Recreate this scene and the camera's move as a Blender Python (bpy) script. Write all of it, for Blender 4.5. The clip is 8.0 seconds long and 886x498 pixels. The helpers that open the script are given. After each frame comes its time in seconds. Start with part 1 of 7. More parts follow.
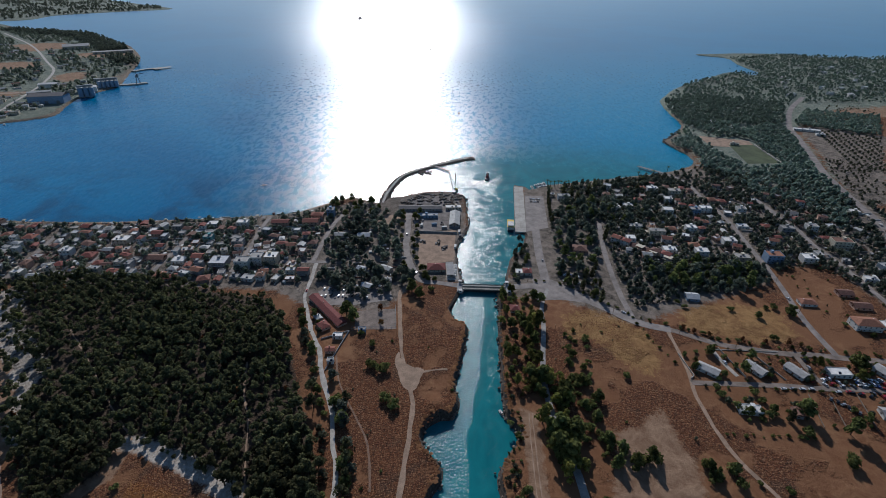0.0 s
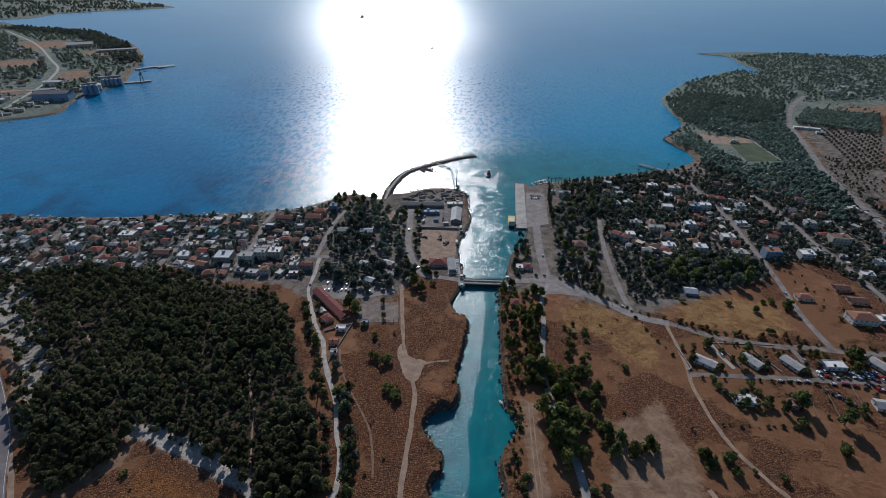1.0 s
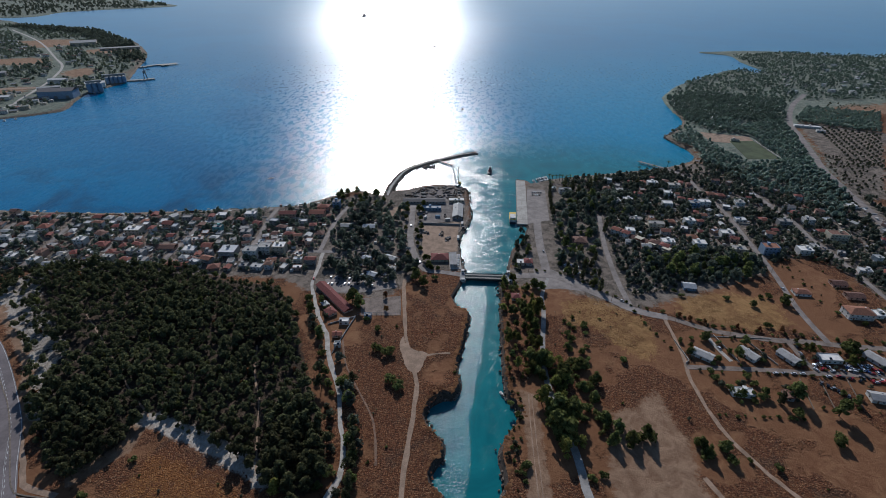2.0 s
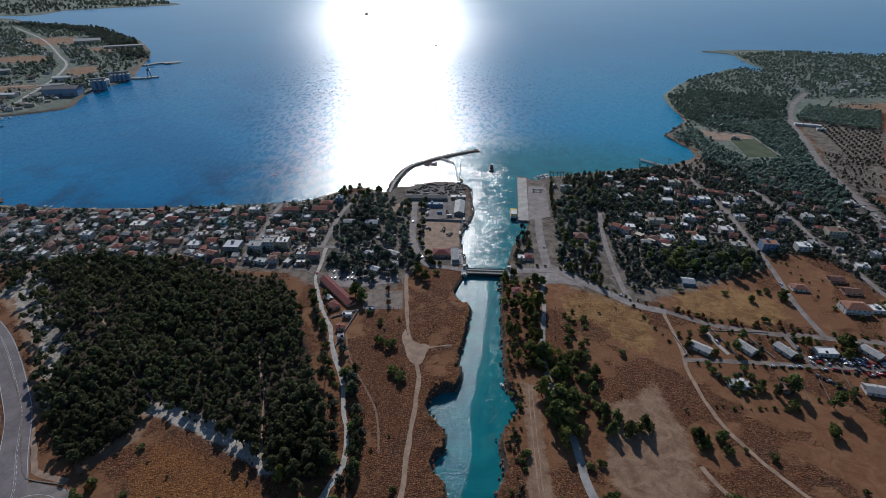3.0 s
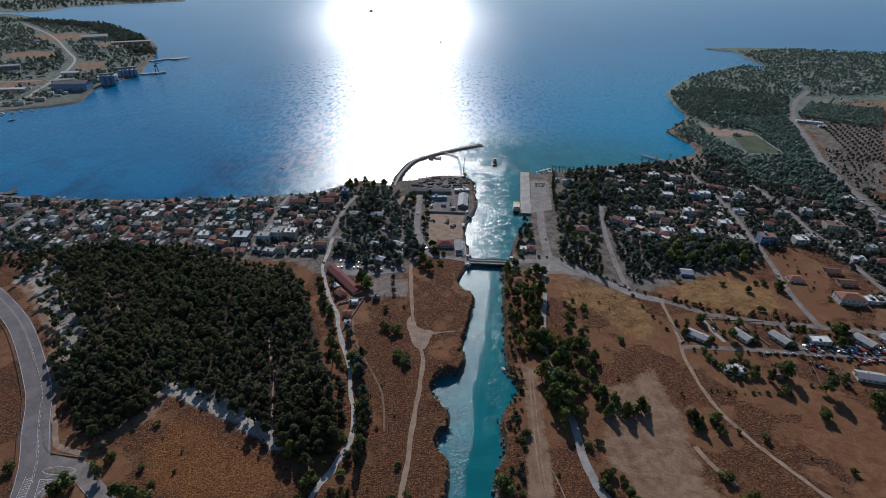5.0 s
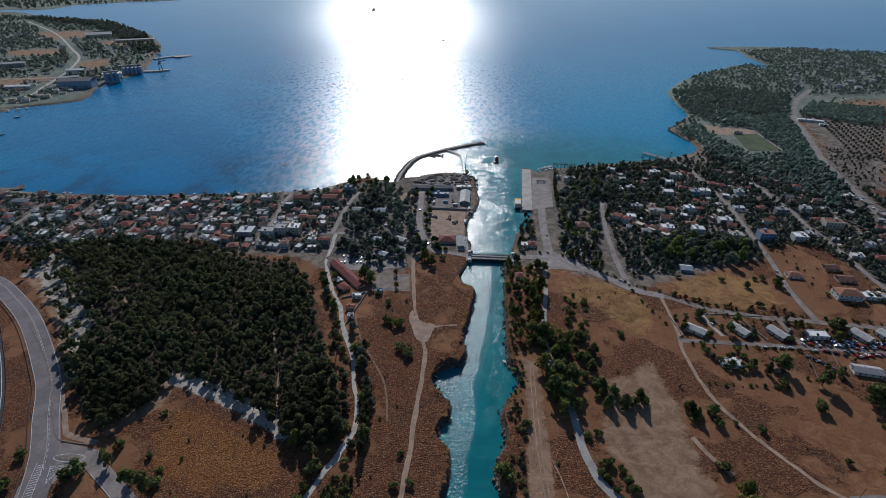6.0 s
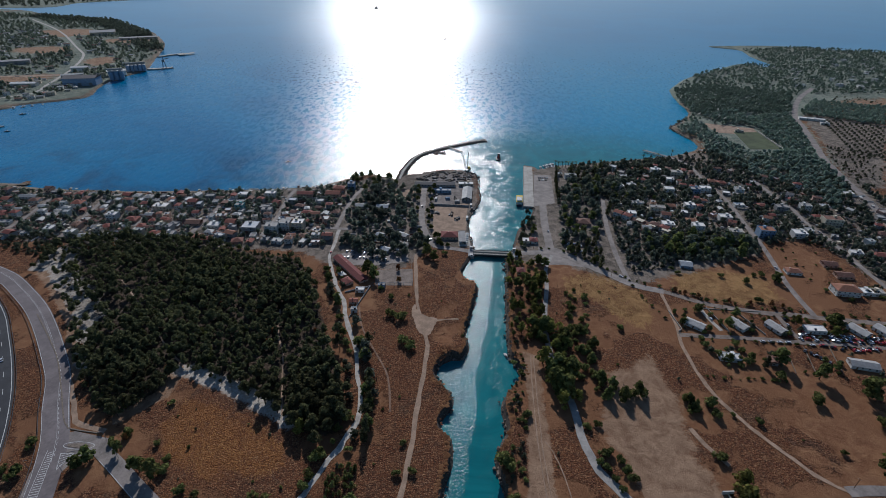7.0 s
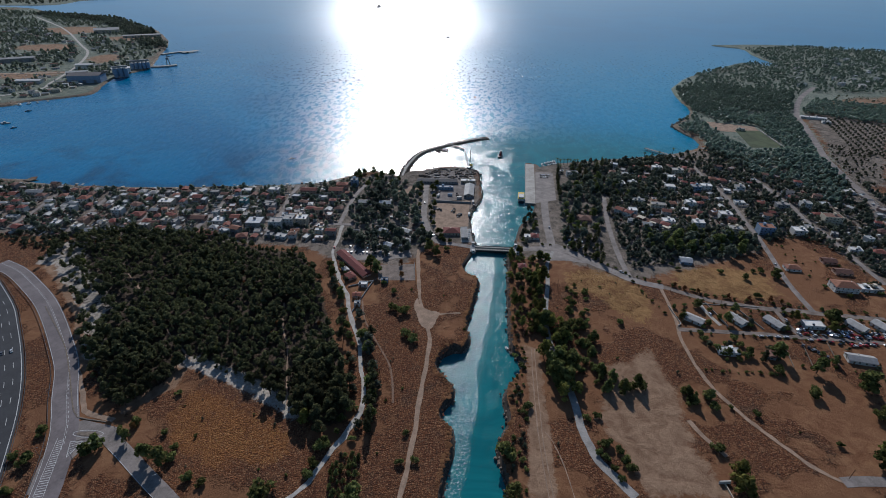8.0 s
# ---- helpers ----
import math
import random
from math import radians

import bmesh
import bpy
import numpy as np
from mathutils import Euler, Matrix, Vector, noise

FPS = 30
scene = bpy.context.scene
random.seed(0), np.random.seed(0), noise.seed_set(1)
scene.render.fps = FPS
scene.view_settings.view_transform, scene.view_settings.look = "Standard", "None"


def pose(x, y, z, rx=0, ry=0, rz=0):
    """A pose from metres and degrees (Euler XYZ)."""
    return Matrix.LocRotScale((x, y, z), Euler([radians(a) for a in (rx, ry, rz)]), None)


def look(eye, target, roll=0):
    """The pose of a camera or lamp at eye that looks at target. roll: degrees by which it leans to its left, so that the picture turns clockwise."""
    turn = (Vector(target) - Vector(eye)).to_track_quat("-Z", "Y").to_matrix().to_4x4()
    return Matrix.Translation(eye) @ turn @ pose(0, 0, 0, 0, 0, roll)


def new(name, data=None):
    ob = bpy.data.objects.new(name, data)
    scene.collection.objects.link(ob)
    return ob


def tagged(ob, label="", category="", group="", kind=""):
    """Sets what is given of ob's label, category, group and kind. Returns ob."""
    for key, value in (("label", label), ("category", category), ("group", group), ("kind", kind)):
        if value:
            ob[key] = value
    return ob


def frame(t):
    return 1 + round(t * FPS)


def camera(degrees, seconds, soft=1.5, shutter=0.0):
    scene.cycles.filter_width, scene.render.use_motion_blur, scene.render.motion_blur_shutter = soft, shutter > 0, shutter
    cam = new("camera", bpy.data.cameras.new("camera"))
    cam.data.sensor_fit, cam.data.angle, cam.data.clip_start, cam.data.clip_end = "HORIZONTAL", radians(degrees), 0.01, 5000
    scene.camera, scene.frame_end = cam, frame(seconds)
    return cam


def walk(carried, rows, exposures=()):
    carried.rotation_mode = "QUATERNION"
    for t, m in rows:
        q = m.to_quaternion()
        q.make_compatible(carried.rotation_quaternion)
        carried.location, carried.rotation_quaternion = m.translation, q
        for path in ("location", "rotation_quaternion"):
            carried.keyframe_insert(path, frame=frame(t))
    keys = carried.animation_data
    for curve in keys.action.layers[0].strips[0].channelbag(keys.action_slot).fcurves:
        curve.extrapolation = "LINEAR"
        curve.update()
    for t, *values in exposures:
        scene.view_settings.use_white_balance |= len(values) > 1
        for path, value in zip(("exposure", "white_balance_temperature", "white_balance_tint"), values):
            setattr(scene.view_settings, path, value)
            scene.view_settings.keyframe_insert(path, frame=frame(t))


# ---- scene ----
PLAN = 1.35        # metres to one unit of the plan on which the places below are given
cam = camera(84.0, 8.0, soft=0.5)
# seconds, x, y, z, yaw, pitch, roll: a drone flying backwards 270 m over the canal
ROWS = [
    (0.0, 0.00, 0.00, 272.70, 0.000, -29.958, -0.403),
    (0.5, -0.09, -3.90, 272.56, 0.092, -30.010, -0.415),
    (1.0, -0.18, -7.76, 272.43, 0.186, -30.063, -0.428),
    (1.5, -0.29, -11.56, 272.29, 0.280, -30.117, -0.444),
    (3.0, -0.65, -22.64, 271.89, 0.571, -30.284, -0.503),
    (3.5, -0.78, -26.23, 271.75, 0.670, -30.342, -0.527),
    (4.0, -0.93, -29.76, 271.62, 0.771, -30.400, -0.553),
    (4.5, -1.08, -33.25, 271.48, 0.872, -30.460, -0.582),
    (6.0, -1.59, -43.38, 271.08, 1.183, -30.645, -0.679),
    (6.5, -1.78, -46.65, 270.95, 1.289, -30.709, -0.716),
    (7.0, -1.97, -49.87, 270.81, 1.396, -30.774, -0.755),
    (7.5, -2.18, -53.04, 270.68, 1.505, -30.839, -0.796),
    (8.0, -2.39, -56.16, 270.55, 1.614, -30.906, -0.839),
]
walk(cam, [(t, pose(x, y, z, 90 + pitch, 0, yaw) @ pose(0, 0, 0, 0, 0, -roll)) for t, x, y, z, yaw, pitch, roll in ROWS],
     [(0.0, 0.0, 5870, 10), (8.0, 0.0, 5870, 10)])

# ---- light: afternoon sun straight ahead, a little to the left ----
SUN_AZIMUTH, SUN_HEIGHT = -5.8, 31.5     # degrees from +y towards +x, degrees above the horizon
world = bpy.data.worlds.new("sky")
scene.world = world
world.use_nodes = True
wn = world.node_tree
sky = wn.nodes.new("ShaderNodeTexSky")
sky.sky_type, sky.sun_disc = "NISHITA", False
sky.sun_elevation, sky.sun_rotation = radians(SUN_HEIGHT), radians(SUN_AZIMUTH)
sky.altitude, sky.dust_density, sky.ozone_density = 50, 0.5, 6.0
sky.air_density = 1.4
wn.links.new(sky.outputs[0], wn.nodes["Background"].inputs[0])
wn.nodes["Background"].inputs[1].default_value = 0.062
sun_data = bpy.data.lights.new("sun", "SUN")
sun_data.energy, sun_data.angle, sun_data.color = 3.6, radians(0.53), (1.0, 0.95, 0.89)
sun = new("sun", sun_data)
a, e = radians(SUN_AZIMUTH), radians(SUN_HEIGHT)
sun.matrix_world = look((0, 0, 300), Vector((0, 0, 300)) - Vector((math.sin(a) * math.cos(e), math.cos(a) * math.cos(e), math.sin(e))))

# ---- materials ----
def nodes_of(name):
    m = bpy.data.materials.new(name)
    m.use_nodes = True
    t = m.node_tree
    t.nodes.clear()
    out = t.nodes.new("ShaderNodeOutputMaterial")
    return m, t, out


def node(t, kind, **inputs):
    n = t.nodes.new("ShaderNode" + kind)
    for key, value in inputs.items():
        slot = n.inputs[key.replace("_", " ")]
        if isinstance(value, bpy.types.NodeSocket):
            t.links.new(value, slot)
        else:
            slot.default_value = value
    return n


def noise_at(t, scale, detail=5.0, rough=0.6, coords=None, warp=0.0):
    n = node(t, "TexNoise", Scale=scale, Detail=detail, Roughness=rough, Distortion=warp)
    if coords is not None:
        t.links.new(coords, n.inputs["Vector"])
    return n.outputs["Fac"]


def ramp(t, fac, lo, hi):
    n = node(t, "MapRange", Value=fac)
    n.inputs["From Min"].default_value, n.inputs["From Max"].default_value = lo, hi
    n.interpolation_type = "SMOOTHSTEP"
    return n.outputs[0]


def blend(t, fac, a, b, mode="MIX"):
    n = t.nodes.new("ShaderNodeMix")
    n.data_type, n.blend_type = "RGBA", mode
    for slot, value in ((n.inputs[0], fac), (n.inputs[6], a), (n.inputs[7], b)):
        if isinstance(value, bpy.types.NodeSocket):
            t.links.new(value, slot)
        else:
            slot.default_value = value if slot.type == "VALUE" else (*value[:3], 1)
    return n.outputs[2]


def calc(t, op, a, b=0.0):
    n = t.nodes.new("ShaderNodeMath")
    n.operation = op
    for slot, value in zip(n.inputs, (a, b)):
        if isinstance(value, bpy.types.NodeSocket):
            t.links.new(value, slot)
        else:
            slot.default_value = value
    return n.outputs[0]


def place(t):
    return t.nodes.new("ShaderNodeNewGeometry").outputs["Position"]


def attribute(t, name):
    n = t.nodes.new("ShaderNodeAttribute")
    n.attribute_name = name
    return n.outputs["Fac"]


def plain(name, colour, rough=0.8, metal=0.0, vary=0.25, scale=0.6, bump=0.0, each=0.0, spec=0.3):
    """Painted, rendered or tiled surface with stains at two scales; each: how far one object differs from the next."""
    m, t, out = nodes_of(name)
    p = place(t)
    big, small = noise_at(t, scale, 4, 0.6, p), noise_at(t, scale * 7, 3, 0.7, p)
    f = calc(t, "ADD", calc(t, "MULTIPLY", big, 0.65), calc(t, "MULTIPLY", small, 0.35))
    dark, light = [c * (1 - vary) for c in colour], [min(1, c * (1 + vary)) for c in colour]
    col = blend(t, ramp(t, f, 0.32, 0.68), dark, light)
    if each:
        r = t.nodes.new("ShaderNodeObjectInfo").outputs["Random"]
        hsv = node(t, "HueSaturation", Color=col)
        t.links.new(calc(t, "ADD", 1 - each, calc(t, "MULTIPLY", r, 2 * each)), hsv.inputs["Value"])
        t.links.new(calc(t, "ADD", 0.5 - 0.04 * each, calc(t, "MULTIPLY", r, 0.08 * each)), hsv.inputs["Hue"])
        col = hsv.outputs[0]
    b = node(t, "BsdfPrincipled", Base_Color=col, Roughness=rough, Metallic=metal)
    b.inputs["Specular IOR Level"].default_value = spec
    if bump:
        t.links.new(node(t, "Bump", Height=f, Strength=bump, Distance=0.3).outputs[0], b.inputs["Normal"])
    t.links.new(b.outputs[0], out.inputs[0])
    return m


def make_ground():
    """Dry Mediterranean ground: brown scrub, straw, bare pale earth, village soil and sand by the attributes of the sheet."""
    m, t, out = nodes_of("dry_ground")
    p = place(t)
    wide, mid, fine, grain = noise_at(t, 0.016, 5, 0.6, p), noise_at(t, 0.11, 5, 0.65, p, 0.6), noise_at(t, 0.55, 5, 0.7, p, 0.4), noise_at(t, 2.6, 3, 0.7, p)
    soil = blend(t, ramp(t, mid, 0.3, 0.7), (0.122, 0.036, 0.015), (0.212, 0.076, 0.030))
    soil = blend(t, ramp(t, wide, 0.45, 0.68), soil, (0.218, 0.075, 0.026))
    soil = blend(t, ramp(t, noise_at(t, 0.035, 6, 0.65, p, 1.2), 0.52, 0.68), soil, (0.090, 0.044, 0.028))
    soil = blend(t, ramp(t, noise_at(t, 0.05, 6, 0.7, p, 1.6), 0.60, 0.72), soil, (0.29, 0.185, 0.115))
    trodden = blend(t, ramp(t, mid, 0.3, 0.7), (0.158, 0.070, 0.035), (0.242, 0.125, 0.064))
    trodden = blend(t, ramp(t, wide, 0.42, 0.62), trodden, (0.180, 0.086, 0.043))
    speckle = calc(t, "ADD", calc(t, "MULTIPLY", fine, 0.6), calc(t, "MULTIPLY", grain, 0.4))
    soil = blend(t, calc(t, "MULTIPLY", ramp(t, speckle, 0.45, 0.57), 0.85), soil, (0.062, 0.034, 0.022))
    soil = blend(t, calc(t, "MULTIPLY", ramp(t, speckle, 0.50, 0.38), 0.6), soil, (0.290, 0.165, 0.090))
    # clumps of dry brush, shade in the gaps between painted as dark colour
    warp = node(t, "TexNoise", Scale=0.7, Detail=4.0)
    t.links.new(p, warp.inputs["Vector"])
    push = t.nodes.new("ShaderNodeVectorMath")
    push.operation = "MULTIPLY_ADD"
    t.links.new(warp.outputs["Color"], push.inputs[0])
    push.inputs[1].default_value = (1.5, 1.5, 1.5)
    t.links.new(p, push.inputs[2])
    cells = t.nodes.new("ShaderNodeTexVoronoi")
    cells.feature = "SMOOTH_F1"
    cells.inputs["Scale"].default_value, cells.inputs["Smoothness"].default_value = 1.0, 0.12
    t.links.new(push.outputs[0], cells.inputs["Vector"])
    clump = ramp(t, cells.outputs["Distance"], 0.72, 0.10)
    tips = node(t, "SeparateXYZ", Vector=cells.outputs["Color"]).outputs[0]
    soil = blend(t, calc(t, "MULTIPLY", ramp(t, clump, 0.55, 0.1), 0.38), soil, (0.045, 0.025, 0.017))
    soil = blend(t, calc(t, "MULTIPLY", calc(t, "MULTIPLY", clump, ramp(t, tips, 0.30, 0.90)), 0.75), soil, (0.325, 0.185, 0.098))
    overgrown = calc(t, "ADD", attribute(t, "rough"), calc(t, "MULTIPLY", calc(t, "SUBTRACT", fine, 0.5), 0.9))
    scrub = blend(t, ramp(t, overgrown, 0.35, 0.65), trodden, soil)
    torn = noise_at(t, 0.06, 5, 0.65, p, 1.5)
    straw = blend(t, ramp(t, speckle, 0.40, 0.60), (0.330, 0.150, 0.052), (0.120, 0.042, 0.016))
    # the same painted gap shade over the straw
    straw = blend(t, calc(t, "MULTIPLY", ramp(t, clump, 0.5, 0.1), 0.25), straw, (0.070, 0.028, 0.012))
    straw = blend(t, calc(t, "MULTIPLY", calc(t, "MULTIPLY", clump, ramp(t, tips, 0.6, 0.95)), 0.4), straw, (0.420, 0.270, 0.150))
    ochre = blend(t, ramp(t, mid, 0.3, 0.7), (0.185, 0.095, 0.040), (0.320, 0.185, 0.078))
    bare = blend(t, ramp(t, mid, 0.3, 0.72), (0.185, 0.108, 0.066), (0.310, 0.200, 0.128))
    # town lightened and green greyed towards blue: haze put into the colour
    town = blend(t, ramp(t, mid, 0.35, 0.65), (0.110, 0.092, 0.074), (0.230, 0.185, 0.150))
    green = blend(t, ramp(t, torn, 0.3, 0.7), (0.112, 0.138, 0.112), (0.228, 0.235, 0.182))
    litter = blend(t, ramp(t, mid, 0.35, 0.65), (0.040, 0.030, 0.022), (0.095, 0.068, 0.048))
    sand = blend(t, ramp(t, fine, 0.3, 0.7), (0.21, 0.165, 0.12), (0.14, 0.11, 0.085))
    ragged = calc(t, "SUBTRACT", calc(t, "MULTIPLY", calc(t, "ADD", calc(t, "ADD", mid, fine), torn), 0.7), 1.05)
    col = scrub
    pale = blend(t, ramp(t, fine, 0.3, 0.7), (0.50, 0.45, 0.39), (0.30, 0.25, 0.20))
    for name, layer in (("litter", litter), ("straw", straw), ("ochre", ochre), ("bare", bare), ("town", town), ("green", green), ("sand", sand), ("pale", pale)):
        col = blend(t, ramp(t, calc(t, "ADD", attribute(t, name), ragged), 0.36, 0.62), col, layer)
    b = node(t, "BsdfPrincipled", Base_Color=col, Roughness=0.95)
    b.inputs["Specular IOR Level"].default_value = 0.1
    unkempt = calc(t, "MULTIPLY", ramp(t, calc(t, "ADD", overgrown, attribute(t, "straw")), 0.3, 0.7), ramp(t, attribute(t, "bare"), 0.6, 0.2))
    height = calc(t, "ADD", calc(t, "ADD", calc(t, "MULTIPLY", fine, calc(t, "ADD", 0.35, calc(t, "MULTIPLY", unkempt, 0.65))), calc(t, "MULTIPLY", mid, 0.9)), calc(t, "ADD", calc(t, "MULTIPLY", grain, 0.4), calc(t, "MULTIPLY", calc(t, "MULTIPLY", clump, 0.42), unkempt)))
    t.links.new(node(t, "Bump", Height=height, Strength=1.0, Distance=1.0).outputs[0], b.inputs["Normal"])
    t.links.new(b.outputs[0], out.inputs[0])
    return m


def make_water():
    """Sea water: blue offshore, milky turquoise in the canal and off its mouth; small wind waves."""
    m, t, out = nodes_of("sea_water")
    to_plan = t.nodes.new("ShaderNodeVectorMath")
    to_plan.operation = "SCALE"
    t.links.new(place(t), to_plan.inputs[0])
    to_plan.inputs["Scale"].default_value = 1 / PLAN
    p = to_plan.outputs[0]
    sep = node(t, "SeparateXYZ", Vector=p)
    x, y = sep.outputs[0], sep.outputs[1]
    drift = noise_at(t, 0.004, 4, 0.6, p, 1.0)
    swirl = noise_at(t, 0.03, 5, 0.65, p, 1.5)
    # distance from the canal's mouth, stretched towards the open bay to the right
    dx, dy = calc(t, "SUBTRACT", x, 95.0), calc(t, "SUBTRACT", y, 430.0)
    dx = calc(t, "MULTIPLY", dx, 0.75)
    d = calc(t, "SQRT", calc(t, "ADD", calc(t, "MULTIPLY", dx, dx), calc(t, "MULTIPLY", dy, dy)))
    d = calc(t, "ADD", d, calc(t, "MULTIPLY", calc(t, "SUBTRACT", swirl, 0.5), 90.0))
    inland = ramp(t, y, 470.0, 380.0)
    canal = calc(t, "MULTIPLY", inland, ramp(t, x, -40.0, -14.0))
    milky = calc(t, "MAXIMUM", canal, ramp(t, d, 260.0, 90.0))
    deep = blend(t, ramp(t, drift, 0.35, 0.65), (0.0, 0.108, 0.235), (0.001, 0.146, 0.290))
    bay = blend(t, calc(t, "MULTIPLY", ramp(t, x, -20.0, 260.0), ramp(t, y, 1700.0, 600.0)), deep, (0.001, 0.185, 0.320))
    teal = blend(t, ramp(t, swirl, 0.3, 0.7), (0.007, 0.104, 0.120), (0.014, 0.168, 0.182))
    col = blend(t, milky, bay, teal)
    grass = calc(t, "MULTIPLY", calc(t, "MULTIPLY", ramp(t, x, -90.0, -170.0), ramp(t, y, 560.0, 440.0)), ramp(t, noise_at(t, 0.012, 4, 0.6, p, 0.8), 0.42, 0.6))
    col = blend(t, calc(t, "MULTIPLY", grass, 0.75), col, (0.002, 0.045, 0.105))
    foam = noise_at(t, 0.11, 6, 0.7, p, 2.2)
    froth = calc(t, "MULTIPLY", ramp(t, foam, 0.60, 0.78), calc(t, "MULTIPLY", calc(t, "MAXIMUM", ramp(t, d, 170.0, 60.0), calc(t, "MULTIPLY", canal, ramp(t, y, 285.0, 310.0))), 0.6))
    col = blend(t, froth, col, (0.42, 0.52, 0.52))
    slow, chop, ripple = noise_at(t, 0.05, 3, 0.5, p), noise_at(t, 0.32, 4, 0.6, p, 0.5), noise_at(t, 1.3, 3, 0.6, p)
    near_land = calc(t, "MAXIMUM", canal, ramp(t, d, 170.0, 95.0))
    at_sea = calc(t, "SUBTRACT", 1.0, near_land)
    swell = calc(t, "ADD", calc(t, "ADD", calc(t, "MULTIPLY", slow, 1.2), chop), calc(t, "MULTIPLY", ripple, 0.38))
    wavelets = calc(t, "ADD", calc(t, "MULTIPLY", noise_at(t, 0.78, 3, 0.6, p, 0.4), 0.98), calc(t, "MULTIPLY", noise_at(t, 0.40, 2, 0.5, p, 0.5), 0.44))
    height = calc(t, "ADD", calc(t, "MULTIPLY", swell, at_sea), calc(t, "MULTIPLY", wavelets, near_land))
    waves = node(t, "Bump", Height=height, Strength=WAVE_STRENGTH, Distance=WAVE_HEIGHT)
    body = node(t, "BsdfDiffuse", Color=col)
    # sheltered water: a ruffled lane along the west bank, a slick beside it, light ripples beyond
    long = node(t, "Mapping", Vector=p)
    long.inputs["Scale"].default_value = (0.16, 0.022, 1)
    streak = noise_at(t, 1.0, 4, 0.55, long.outputs[0], 0.8)
    edge = calc(t, "SUBTRACT", calc(t, "SUBTRACT", x, calc(t, "MULTIPLY", y, 0.125)), calc(t, "MULTIPLY", calc(t, "SUBTRACT", streak, 0.5), 11.0))
    slick = calc(t, "MULTIPLY", ramp(t, edge, -7.5, -5.0), ramp(t, edge, 1.5, -2.5))
    beyond = ramp(t, edge, -3.0, 1.5)
    cat_paws = ramp(t, noise_at(t, 0.10, 5, 0.6, p, 1.2), 0.36, 0.62)
    lane = calc(t, "SUBTRACT", 1.15, calc(t, "ADD", calc(t, "MULTIPLY", slick, 0.95), calc(t, "MULTIPLY", beyond, calc(t, "SUBTRACT", 1.08, calc(t, "MULTIPLY", cat_paws, 0.34)))))
    mouth = calc(t, "MULTIPLY", calc(t, "ADD", 0.20, calc(t, "MULTIPLY", ramp(t, noise_at(t, 0.055, 6, 0.62, p, 1.4), 0.38, 0.64), 0.66)), calc(t, "ADD", 0.62, calc(t, "MULTIPLY", ramp(t, calc(t, "SUBTRACT", x, calc(t, "MULTIPLY", y, 0.125)), 8.0, -14.0), 0.38)))
    quiet = blend(t, ramp(t, y, 282.0, 300.0), (0, 0, 0), (1, 1, 1))
    ruffle = calc(t, "ADD", calc(t, "MULTIPLY", lane, calc(t, "SUBTRACT", 1.0, quiet)), calc(t, "MULTIPLY", mouth, quiet))
    # gusts roughen the sea in small patches, more so far out
    wide = node(t, "Mapping", Vector=p)
    wide.inputs["Scale"].default_value = (0.16, 0.07, 1)
    gust = calc(t, "MULTIPLY", calc(t, "SUBTRACT", noise_at(t, 1.0, 8, 0.75, wide.outputs[0], 0.4), 0.5), 0.36)
    open_sea = calc(t, "ADD", calc(t, "MULTIPLY", ramp(t, y, 450.0, 1900.0), 0.075), gust)
    rough = calc(t, "ADD", calc(t, "MULTIPLY", calc(t, "ADD", WATER_ROUGHNESS, open_sea), at_sea), calc(t, "MULTIPLY", near_land, 0.262))
    t.links.new(calc(t, "ADD", calc(t, "MULTIPLY", WAVE_STRENGTH, at_sea), calc(t, "MULTIPLY", ruffle, near_land)), waves.inputs["Strength"])
    shine = node(t, "BsdfGlossy", Roughness=rough, Normal=waves.outputs[0])
    shine.distribution = "BECKMANN"
    shine.inputs["Color"].default_value = (1, 1, 1, 1)
    fres = node(t, "Fresnel", IOR=1.33)
    mix = node(t, "MixShader", Fac=fres.outputs[0])
    t.links.new(body.outputs[0], mix.inputs[1])
    t.links.new(shine.outputs[0], mix.inputs[2])
    t.links.new(mix.outputs[0], out.inputs[0])
    return m


WAVE_STRENGTH, WAVE_HEIGHT, WATER_ROUGHNESS = 0.82, 0.5, 0.275
GROUND, WATER = make_ground(), make_water()
ASPHALT = plain("worn_asphalt", (0.200, 0.170, 0.152), 0.85, vary=0.32, scale=0.12)
ROAD_GREY = plain("grey_asphalt", (0.155, 0.130, 0.127), 0.85, vary=0.22, scale=0.09)
DUSTY = plain("dusty_asphalt", (0.185, 0.145, 0.120), 0.95, vary=0.35, scale=0.15)
DARK_ASPHALT = plain("dark_asphalt", (0.040, 0.040, 0.043), 0.8, vary=0.2, scale=0.1)
GRAVEL = plain("pale_gravel", (0.37, 0.335, 0.295), 0.95, vary=0.28, scale=0.2, bump=0.4)
EARTH = plain("trodden_earth", (0.275, 0.188, 0.130), 0.95, vary=0.3, scale=0.15, bump=0.4)
WORN_EARTH = plain("worn_earth", (0.185, 0.115, 0.078), 0.95, vary=0.4, scale=0.3, bump=0.4)
LANE_GREY = plain("faded_lane_asphalt", (0.255, 0.235, 0.215), 0.9, vary=0.3, scale=0.15)
CONCRETE = plain("weathered_concrete", (0.36, 0.33, 0.29), 0.9, vary=0.25, scale=0.12)
# rock with the deep shade of the canal banks put into its colour
BANK_SHADE_ROCK = plain("bank_shade_rock", (0.075, 0.055, 0.042), 0.95, vary=0.5, scale=0.6, bump=0.8)
ROCK = plain("grey_brown_rock", (0.17, 0.135, 0.105), 0.95, vary=0.45, scale=0.5, bump=0.8)
PAINT_WHITE = plain("road_paint", (0.46, 0.45, 0.43), 0.7, vary=0.4, scale=0.5)

